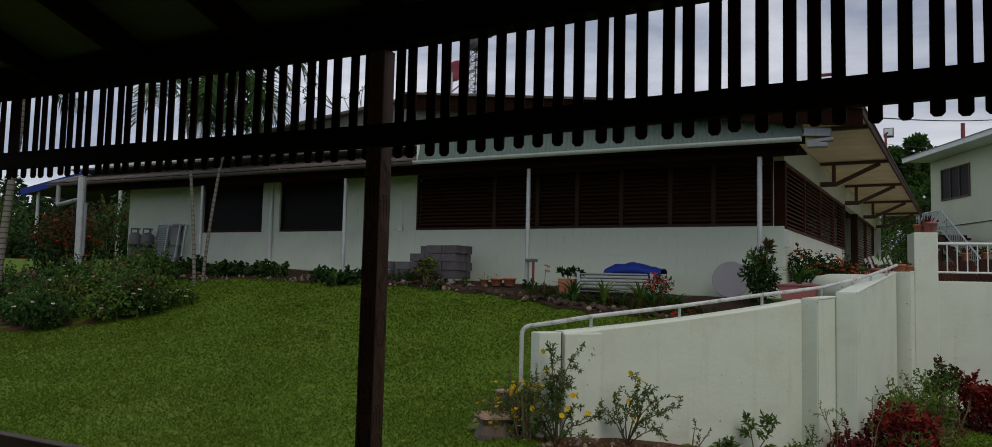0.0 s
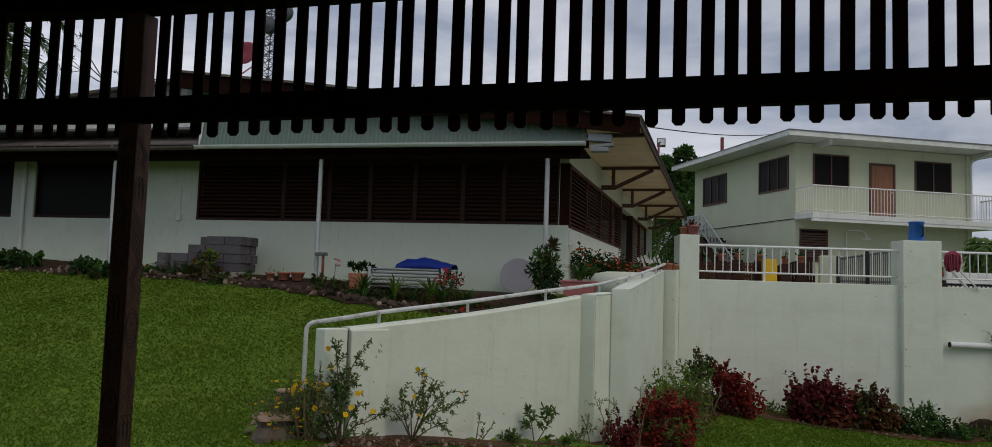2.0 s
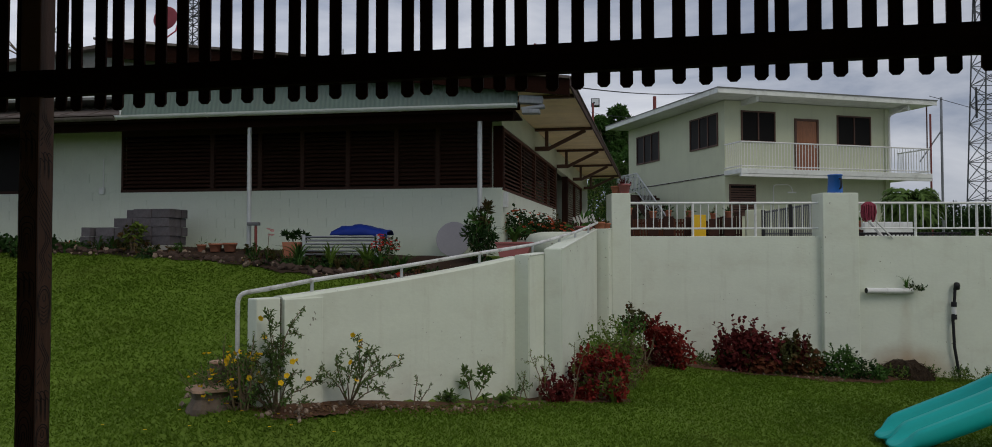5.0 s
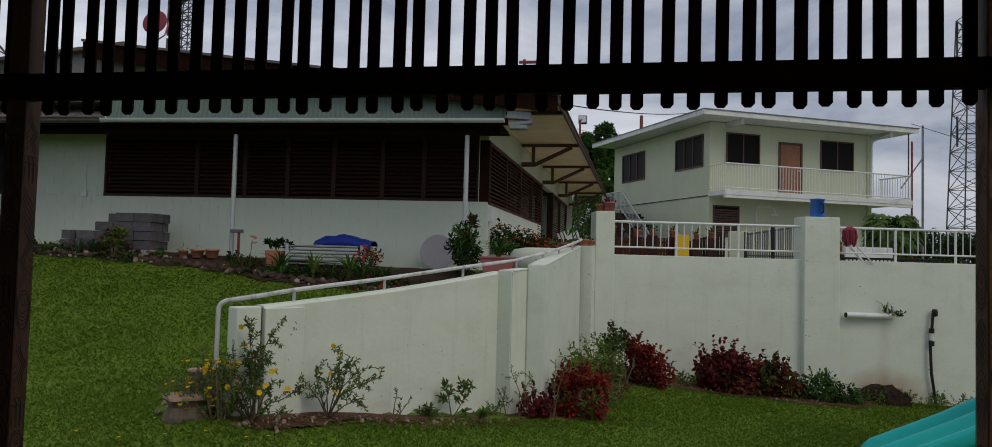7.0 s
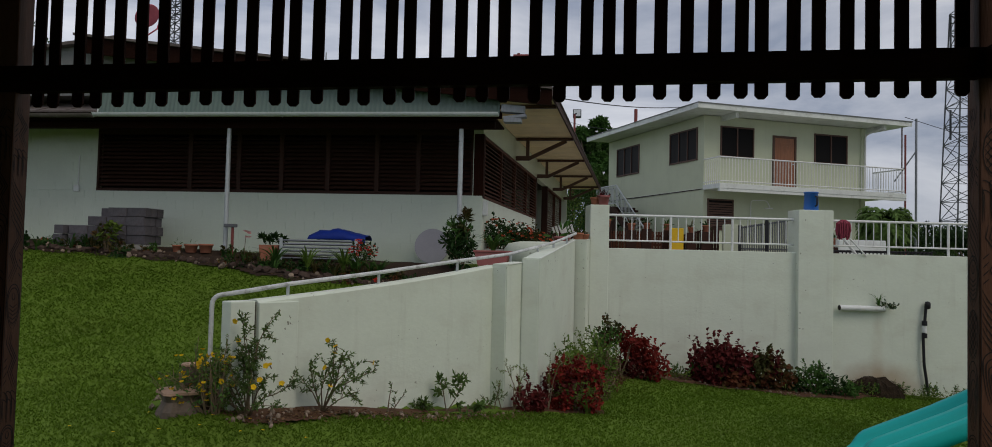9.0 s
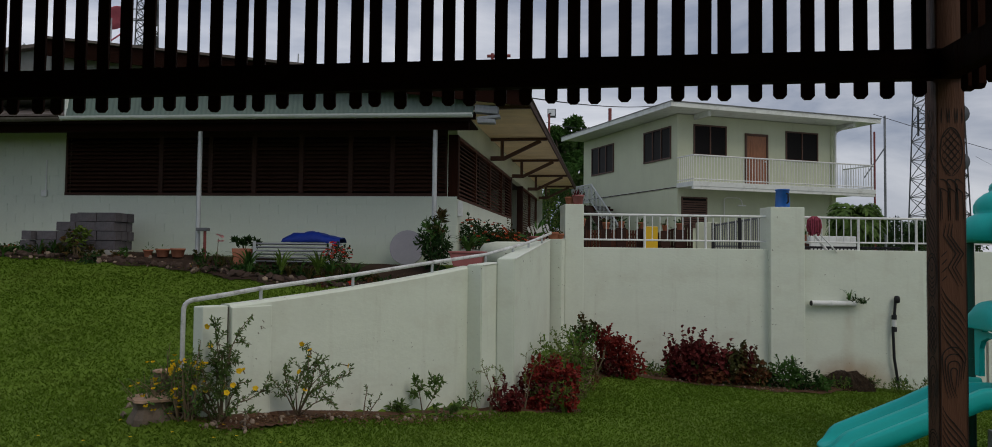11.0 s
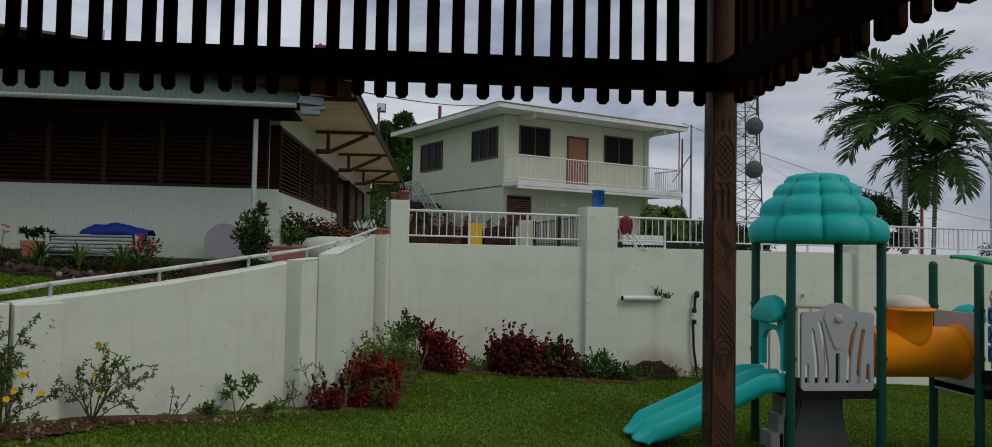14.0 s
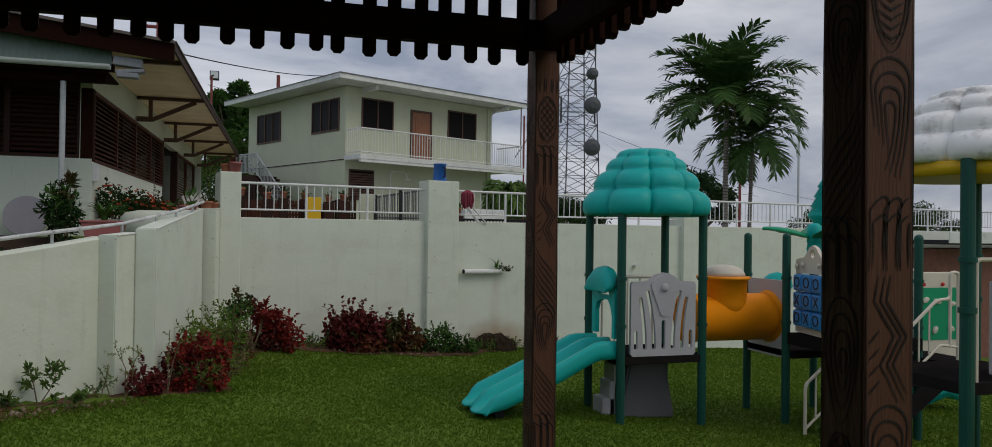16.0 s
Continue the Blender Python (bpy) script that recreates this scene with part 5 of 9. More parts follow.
    bm.faces.new(grid[0][::-1]), bm.faces.new(grid[-1])
    bmesh.ops.recalc_face_normals(bm, faces=bm.faces)
    sl = part("slide", bm, PL_TEAL, p, "teal two-lane slide", True)
    part("foot", cube(3.28, 3.40, yc - 0.3, yc + 0.3, gz(3.3, 9.7) - 0.08, -0.36, 0.01), PL_BLACK, sl)
    # grey climbing block under the deck
    bm = bm_new()
    prism(bm, [(-0.42, -0.05), (0.44, -0.05), (0.30, 0.72), (-0.24, 0.72)], 0.55, Matrix.Translation((5.45, 9.62, gz(5.4, 9.8))))
    bmesh.ops.bevel(bm, geom=bm.edges[:], offset=0.03, segments=2, affect="EDGES")
    part("climbing_block", bm, PL_DGREY, p, "dark grey moulded climbing block")
    bm = bm_new()
    g0 = gz(4.9, 9.8)
    for x0, x1, z1 in ((4.86, 5.05, 0.22), (4.96, 5.10, 0.44), (5.02, 5.14, 0.66)):
        box(bm, x0, x1, 9.72, 10.02, g0 - 0.05, g0 + z1, 0.02)
    part("steps", bm, PL_GREY, p)
    # crawl tunnel
    yt, zt, r = yc - 0.02, DECK + 0.42, 0.325
    bm = bm_new()
    rot = Matrix.Translation((xs[1] + 0.05, yt, zt)) @ Matrix.Rotation(radians(90), 4, "Y")
    L = xs[2] - xs[1] - 0.02
    lathe(bm, [(r * 0.8, 0.0), (r + 0.03, 0.0), (r + 0.03, 0.05), (r, 0.07), (r, L - 0.12), (r - 0.02, L - 0.10), (r + 0.04, L - 0.06), (r + 0.04, L)], 36, rot)
    tn = part("tunnel", bm, PL_ORANGE, p, "orange crawl tunnel with a domed turret", True)
    bm = bm_new()
    lathe(bm, [(0.30, 0.0), (0.315, 0.2), (0.325, 0.52), (0.365, 0.53), (0.365, 0.565), (0.32, 0.57)], 40, Matrix.Translation((6.66, yt, zt)))
    part("turret", bm, PL_ORANGE, tn, "orange turret", True)
    part("turret_cap", lathe(bm_new(), [(0.30, 0.571), (0.285, 0.62), (0.23, 0.68), (0.13, 0.715), (0.005, 0.73)], 28, Matrix.Translation((6.66, yt, zt))), PL_CREAM, tn, "cream domed cap", True)
    # square end panel of the tunnel
    side = Matrix(((0, 1, 0, xs[2] - 0.03), (1, 0, 0, yf + 0.06), (0, 0, 1, DECK), (0, 0, 0, 1)))
    ring = [(0.43 + 0.33 * math.cos(a), 0.42 + 0.33 * math.sin(a)) for a in np.linspace(0, 2 * math.pi, 29)[:-1]]
    bm = sheet_cut(bm_new(), [(0.0, -0.12), (0.0, 0.94), (0.86, 0.94), (0.86, -0.12)], [ring], 0.04, side)
    part("tunnel_panel", bm, PL_GREY, p, "grey square panel with round opening")
    part("ball", lathe(bm_new(), [(0.01, -0.2), (0.15, -0.14), (0.22, 0), (0.20, 0.10), (0.12, 0.17), (0.01, 0.2)], 24, Matrix.Translation((7.9, 10.15, 1.05))), PL_TEAL, p, "teal moulded bubble", True)
    # game panel, turned along the side of the second deck
    ga, gb = Vector((7.42, 9.13)), Vector((7.24, 8.26))
    ww, gz0 = (gb - ga).length, 0.51
    side = Matrix.Translation((ga.x, ga.y, gz0)) @ Matrix.Rotation(math.atan2(gb.y - ga.y, gb.x - ga.x), 4, "Z")
    post(7.21, 8.16, 1.80)
    part("deck", cube(7.29, 8.63, 8.20, 9.13, 0.34, 0.495, 0.008), M_DECK, p, "black coated deck")
    topc = [(0, 0.96), (0.10, 0.985), (0.22, 1.00), (0.29, 1.06), (0.36, 1.13), (ww / 2, 1.16), (ww - 0.36, 1.13), (ww - 0.29, 1.06), (ww - 0.22, 1.00), (ww - 0.10, 0.985), (ww, 0.96)]
    circ = [(ww / 2 + 0.055 * math.cos(a), 1.05 + 0.055 * math.sin(a)) for a in np.linspace(0, 2 * math.pi, 13)[:-1]]
    win = [(0.07, 0.07), (ww - 0.07, 0.07), (ww - 0.07, 0.79), (0.07, 0.79)]
    bm = sheet_cut(bm_new(), [(0, 0.0), *topc, (ww, 0.0)], [circ, win], 0.05, side)
    gp = part("game_panel", bm, PL_CREAM, p, "cream panel with rows of blue turning blocks")
    for u, z in ((0.08, 0.875), (0.23, 0.90), (ww - 0.23, 0.90), (ww - 0.08, 0.875)):
        part("stud", lathe(bm_new(), [(0.038, 0), (0.032, 0.018), (0.004, 0.026)], 12, side @ Matrix.Translation((u, -0.025, z)) @ Matrix.Rotation(radians(90), 4, "X")), PL_CREAM, gp)
    bw = (ww - 0.15) / 3
    for r_, row in enumerate(("OOO", "XOX", "OXO")):
        zc = 0.665 - r_ * 0.232
        part("axle", tubes([side @ Vector((0.06, 0.005, zc)), side @ Vector((ww - 0.06, 0.005, zc))], 0.012, 6), M_STEELG, gp)
        for c_, letter in enumerate(row):
            xc = 0.075 + bw * (c_ + 0.5)
            blk = part("turning_block", cube(xc - bw / 2 + 0.005, xc + bw / 2 - 0.005, -0.085, 0.095, zc - 0.108, zc + 0.108, 0.035, side), PL_BLUE, gp, "blue block marked with a letter")
            cu = bpy.data.curves.new("mark", "FONT")
            cu.body, cu.size, cu.align_x, cu.align_y, cu.extrude = letter, 0.20, "CENTER", "CENTER", 0.002
            cu.materials.append(PL_BLACK)
            tob = new("mark", cu)
            tob.parent = blk
            tob.matrix_world = side @ pose(xc, -0.088, zc, 90, 0, 0)
    # palm tree ornament on the back post
    tx, ty = xs[3], yb
    part("trunk_ornament", lathe(bm_new(), [(0.10, 1.52), (0.115, 1.60), (0.10, 1.68), (0.115, 1.70), (0.10, 1.80), (0.115, 1.82), (0.10, 1.95), (0.05, 1.99)], 18, Matrix.Translation((tx, ty, 0))), PL_TEAL, p, "teal trunk ornament", True)
    for ang in (165, 60, -40, 250):
        bm = bm_new()
        d = Vector((math.cos(radians(ang)), math.sin(radians(ang)), 0))
        rows = []
        n_ = 9
        for i in range(n_ + 1):
            t_ = i / n_
            c_ = Vector((tx, ty, 1.78)) + d * (0.08 + 0.72 * t_) + Vector((0, 0, 0.30 * t_ - 0.18 * t_ * t_))
            hw = 0.13 * math.sin(math.pi * (0.12 + 0.86 * t_)) + (0.02 if i % 2 else 0)
            e = Vector((-d.y, d.x, 0)) * hw
            rows.append([bm.verts.new(c_ + e - Vector((0, 0, 0.05 * hw / 0.13))), bm.verts.new(c_ + Vector((0, 0, 0.025))), bm.verts.new(c_ - e - Vector((0, 0, 0.05 * hw / 0.13))), bm.verts.new(c_ - Vector((0, 0, 0.03)))])
        for a, b in zip(rows, rows[1:]):
            for j in range(4):
                bm.faces.new((a[j], a[(j + 1) % 4], b[(j + 1) % 4], b[j]))
        part("leaf_ornament", bm, PL_GREEN, p, "green moulded leaf", True)
    part("tree_ornament", lathe(bm_new(), [(0.05, 1.7), (0.30, 2.02), (0.31, 2.05), (0.24, 2.16), (0.27, 2.18), (0.19, 2.32), (0.22, 2.34), (0.14, 2.48), (0.17, 2.50), (0.08, 2.64), (0.005, 2.70)], 20, Matrix.Translation((9.15, 10.55, 0.08))), PL_TEAL, p, "teal tiered tree ornament", True)
    part("ornament_post", tubes([(9.15, 10.55, -1.0), (9.15, 10.55, 1.85)], 0.056, 12), PL_POST, p)
    # stairs with cream rails
    xb, xt, ys0, ys1 = 7.42, 8.66, 7.92, 8.60
    zb = gz(7.4, 8.2)
    f = lambda x: 0.69 + 0.80 * (x - 8.15)  # noqa: E731
    for k in range(4):
        x = xb + (xt - xb) * k / 4
        z = DECK - 0.02 + (x + 0.31 - xt) * 0.72
        part("tread", cube(x, x + 0.29, ys0 + 0.025, ys1 - 0.025, z - 0.045, z, 0.006), M_DECK, p)
    for y in (ys0, ys1):
        sg = prism(bm_new(), [(xb - 0.05, zb - 0.05), (xb + 0.18, zb - 0.05), (xt + 0.3, DECK - 0.14), (xt + 0.3, DECK + 0.0), (xt, DECK + 0.0)], 0.03, Matrix.Translation((0, y - 0.015, 0)))
        part("stringer", sg, M_DECK, p)
        rail = arc([(7.16, y, gz(7.2, y) - 0.05), (7.16, y, f(7.16)), (8.55, y, f(8.55)), (8.77, y, 1.03), (8.77, y, 1.36), (8.90, y, 1.36), (8.90, y, DECK - 0.08)], 0.06)
        rl = part("stair_rail", tubes(rail, 0.021, 8), PL_CREAM, p, "cream tube stair rail")
        part("lower_bar", tubes(arc([(7.16, y, f(7.16) - 0.56), (8.62, y, f(8.62) - 0.61), (8.90, y, 0.42)], 0.05), 0.017, 8), PL_CREAM, rl)
        part("newel", tubes([(8.77, y, 1.05), (8.77, y, 0.42)], 0.019, 8), PL_CREAM, rl)
        for k in range(1, 9):
            x = 7.16 + 1.44 * k / 9
            part("bar", tubes([(x, y, f(x) - 0.58), (x, y, f(x))], 0.013, 6), PL_CREAM, rl)
    # cream and green climbing panel
    bm = bm_new()
    box(bm, 9.50, 10.75, 9.36, 9.41, DECK - 0.28, DECK + 1.05, 0.02)
    cp = part("climbing_panel", bm, PL_CREAM, p, "cream panel with green window and red studs")
    part("window", prism(bm_new(), [(9.75, 0.15), (9.66, 0.5), (9.82, 0.92), (10.44, 0.92), (10.58, 0.5), (10.5, 0.15)], 0.012, Matrix.Translation((0, 9.352, DECK - 0.1))), PL_GREEN, cp, "green translucent window")
    for x, z in ((9.60, 0.62), (9.84, 0.97), (10.19, 0.97), (10.54, 0.95), (10.66, 0.6)):
        part("stud", lathe(bm_new(), [(0.03, 0), (0.025, 0.02), (0.004, 0.028)], 10, Matrix.Translation((x, 9.357, DECK - 0.1 + z)) @ Matrix.Rotation(radians(90), 4, "X")), P_REDPL, cp)
    for x, z, a in ((9.86, 0.74, 30), (10.08, 0.72, -20), (10.04, 0.3, 60), (10.36, 0.68, 10), (10.34, 0.32, -40)):
        part("hand_hold", lathe(bm_new(), [(0.05, 0), (0.045, 0.03), (0.005, 0.04)], 10, Matrix.Translation((x, 9.349, DECK - 0.1 + z)) @ Matrix.Rotation(radians(90), 4, "X") @ Matrix.Rotation(radians(a), 4, "Z") @ Matrix.Diagonal((1.3, 0.75, 1, 1))), PL_CREAM, cp)
    # the foot of a second slide behind
    gz2 = gz(10.9, 10.4)
    bm = bm_new()
    prism(bm, [(-0.45, 0.16), (-0.2, 0.34), (0.15, 0.33), (0.36, 0.20), (0.40, 0.08), (0.30, 0.04), (0.1, 0.12), (-0.25, 0.02), (-0.4, 0.0)], 0.5, Matrix.Translation((11.15, 10.2, gz2 + 0.05)) @ Matrix.Diagonal((1.25, 1, 1.25, 1)))
    bmesh.ops.bevel(bm, geom=bm.edges[:], offset=0.025, segments=2, affect="EDGES")
    part("slide_foot", bm, PL_TEAL, p, "teal slide foot", True)
    return p


P_REDPL = plastic("red_plastic", (0.55, 0.03, 0.03), 0.4)
play_set()


def white_tower():
    p = thing("play_tower", None, "play tower with chalky white puffy roof and yellow rim", "play tower")
    x0, x1, y0, y1 = 5.78, 6.88, 5.02, 5.92
    for x, y in ((x0, y0), (x1, y0), (x0, y1), (x1, y1)):
        o = part("post", tubes([(x, y, gz(x, y) - 0.1), (x, y, 2.42)], 0.056, 14), PL_POST, p, "dark green round post")
        for z in (1.22, 1.62):
            part("clamp", tubes([(x, y, z - 0.022), (x, y, z + 0.022)], 0.070, 14), PL_POST, o)
    d = part("dome", dome_mesh("white_dome", PL_WHITE), None, p, "stained white moulded roof")
    d.location = ((x0 + x1) / 2 + 0.08, (y0 + y1) / 2, 2.40)
    d.scale = (1.0, 1.0, 0.76)
    part("rim", lathe(bm_new(), [(0.62, 2.30), (0.74, 2.30), (0.77, 2.41), (0.60, 2.415)], 48, Matrix.Translation(((x0 + x1) / 2 + 0.08, (y0 + y1) / 2, 0))), PL_YELLOW, p, "yellow rim", True)
    part("deck", cube(x0 - 0.03, x1 + 0.03, y0 - 0.03, y1 + 0.03, 0.55, 0.65, 0.008), M_DECK, p)
    part("side_panel", cube(x0 + 0.24, x1 - 0.08, y0 - 0.02, y0 + 0.02, 0.70, 1.45, 0.015), PL_GREY, p, "grey panel")
    part("grab_rail", tubes(arc([(x0 + 0.09, y0, 0.6), (x0 + 0.09, y0, 1.62), (x0 + 0.5, y0, 1.62)], 0.04), 0.018, 8), PL_CREAM, p, "cream tube rail")
    bm = bm_new()
    box(bm, x0 + 0.22, x1 - 0.1, y0 - 0.9, y0 - 0.04, gz(x0, y0) - 0.05, 0.52, 0.05)
    part("slide_side", bm, PL_YELLOW, p, "yellow moulded slide side")
    return p


white_tower()


# plants ----------------------------------------------------------------------------------------------------
def leaf_mesh(name, leaves, material):
    """Leaves as folded four-cornered blades. leaves: (base, direction, normal, length, width)."""
    v, f = [], []
    for base, d, n, ln, wd in leaves:
        s = d.cross(n)
        s = s.normalized() if s.length > 1e-6 else d.orthogonal().normalized()
        i = len(v)
        droop = n * (ln * 0.10)
        if wd > 0.5 * ln:
            a, b = base + d * ln * 0.25, base + d * ln * 0.62
            v += [base[:], (a - s * wd * 0.42 + n * wd * 0.10)[:], (b - s * wd * 0.45 + n * wd * 0.06)[:], (base + d * ln - droop * 1.6)[:], (b + s * wd * 0.45 + n * wd * 0.06)[:], (a + s * wd * 0.42 + n * wd * 0.10)[:]]
            f += [(i, i + 1, i + 2, i + 3), (i, i + 3, i + 4, i + 5)]
            continue
        mid = base + d * ln * 0.45
        v += [base[:], (mid - s * wd * 0.5 + n * wd * 0.12)[:], (base + d * ln - droop)[:], (mid + s * wd * 0.5 + n * wd * 0.12)[:]]
        f += [(i, i + 1, i + 2), (i, i + 2, i + 3)]
    return pydata(name, v, f, material)


def rand_dir(rnd, up=0.0):
    while True:
        d = Vector((rnd.uniform(-1, 1), rnd.uniform(-1, 1), rnd.uniform(-1, 1)))
        if 0.05 < d.length < 1:
            d = d.normalized()
            d.z += up
            return d.normalized()


def bush(name, x, y, clumps, mats, label, category, seed, leaf=(0.07, 0.035), density=900, z=None, flowers=None, stems=6, group="", sprigs=5):
    """A shrub: stems and clumps of leaves. clumps: (dx, dy, dz, rx, ry, rz) ; mats: a material for each clump in turn."""
    rnd = random.Random(seed)
    g = gz(x, y) if z is None else z
    t = thing(name, Matrix.Translation((x, y, g)), label, category, group)
    by, shoots = {}, []
    for k, (dx, dy, dz, rx, ry, rz) in enumerate(clumps):
        mm = mats[k % len(mats)]
        lv = by.setdefault(mm.name, (mm, []))[1]
        n = int(density * (rx * ry * rz) ** (2 / 3) * 4 + 12)
        for _ in range(n):
            o = rand_dir(rnd)
            r = (rnd.uniform(0.72, 1.08) if rnd.random() < 0.8 else rnd.uniform(0.3, 0.75)) * (1 + 0.42 * noise.noise((o.x * 3.0 + seed, o.y * 3.0, o.z * 3.0 + k)))
            c = Vector((dx + o.x * rx * r, dy + o.y * ry * r, max(0.015, dz + o.z * rz * r)))
            d = (o * 0.5 + rand_dir(rnd, -0.1)).normalized()
            ln = leaf[0] * rnd.uniform(0.6, 1.25)
            lv.append((c, d, (o * 0.8 + rand_dir(rnd, 0.5) * 0.8).normalized(), ln, leaf[1] * rnd.uniform(0.7, 1.2)))
        # shoots that stand out of the clump
        for _ in range(sprigs):
            o = rand_dir(rnd, 0.35)
            a0 = Vector((dx + o.x * rx * 0.8, dy + o.y * ry * 0.8, max(0.02, dz + o.z * rz * 0.8)))
            sh = (o * 0.7 + Vector((0, 0, 0.75)) + rand_dir(rnd) * 0.25).normalized() * (rx + rz) * rnd.uniform(0.3, 0.62)
            shoots.append((a0, a0 + sh))
            for j in range(9):
                q = (j + 1) / 9
                side = rand_dir(rnd, 0.2)
                lv.append((a0 + sh * q, (side + sh.normalized() * (0.3 + 0.7 * q)).normalized(), (sh.normalized() + rand_dir(rnd) * 0.4).normalized(), leaf[0] * rnd.uniform(0.75, 1.25) * (1.1 - 0.35 * q), leaf[1] * rnd.uniform(0.8, 1.15)))
    for mm, lv in by.values():
        part("foliage", leaf_mesh("foliage", lv, mm), None, t)
    bm = bm_new()
    for a0, a1 in shoots:
        tube(bm, [a0, a1], [0.005, 0.002], 4)
    for k in range(stems):
        dx, dy, dz, rx, ry, rz = clumps[k % len(clumps)]
        q = Vector((dx + rnd.uniform(-0.6, 0.6) * rx, dy + rnd.uniform(-0.6, 0.6) * ry, dz + rnd.uniform(0, 0.7) * rz))
        tube(bm, [(dx * 0.5 + rnd.uniform(-0.04, 0.04), dy * 0.5, -0.03), (q.x * 0.8, q.y * 0.8, q.z * 0.5), q], [0.012, 0.009, 0.004], 5)
    if stems or shoots:
        part("branching", bm, M_STEM, t)["kind"] = "stuff"
    if flowers:
        pm, count, size = flowers
        lv = []
        for _ in range(count):
            dx, dy, dz, rx, ry, rz = rnd.choice(clumps)
            o = rand_dir(rnd, 0.3)
            c = Vector((dx + o.x * rx * 1.15, dy + o.y * ry * 1.15, max(0.03, dz + o.z * rz * 1.15)))
            for a in range(5):
                q = Vector((math.cos(a * 1.257), math.sin(a * 1.257), 0.35)).normalized()
                q = (q + o * 0.5).normalized()
                lv.append((c, q, o, size, size * 0.75))
        part("blossoms", leaf_mesh("blossoms", lv, pm), None, t, "small " + pm.name.split("_")[0] + " blossoms")
    return t


def strap_plant(name, x, y, n, height, mat_, label, seed, z=None, flower=None, width=0.028, spread=0.8, group="strap-leaved plants"):
    """A tuft of arching strap leaves."""
    rnd = random.Random(seed)
    g = gz(x, y) if z is None else z
    t = thing(name, Matrix.Translation((x, y, g)), label, "plant", group)
    v, f = [], []
    for _ in range(n):
        a = rnd.uniform(0, 6.283)
        d = Vector((math.cos(a), math.sin(a), 0))
        s = Vector((-d.y, d.x, 0)) * width * rnd.uniform(0.7, 1.2) * 0.5
        h = height * rnd.uniform(0.65, 1.1)
        out = spread * h * rnd.uniform(0.25, 1.0)
        i0 = len(v)
        for k in range(6):
            q = k / 5
            c = d * (0.02 + out * q ** 1.5) + Vector((0, 0, h * (q * 1.35 - 0.55 * q * q * (1 + out / h * 0.5))))
            w = s * (1 - 0.9 * q ** 2.5)
            v += [(c - w)[:], (c + w + Vector((0, 0, 0.004)))[:]]
        for k in range(5):
            a0 = i0 + 2 * k
            f.append((a0, a0 + 1, a0 + 3, a0 + 2))
    part("leaves", pydata("leaves", v, f, mat_), None, t)
    if flower:
        pm, fx, fy, fz, size = flower
        bm = bm_new()
        lv = []
        tube(bm, [(0, 0, 0), (fx * 0.5, fy * 0.5, fz * 0.6), (fx, fy, fz)], 0.006, 5)
        for q in range(7):
            o = rand_dir(rnd, 0.3)
            for a in range(5):
                dd = (Vector((math.cos(a * 1.257), math.sin(a * 1.257), 0.3)) + o * 0.5).normalized()
                lv.append((Vector((fx, fy, fz)) + o * size * 0.8, dd, o, size, size * 0.5))
        part("flower_stalk", bm, M_STEM, t)
        part("flower", leaf_mesh("flower", lv, pm), None, t, pm.name.split("_")[0] + " flower")
    return t


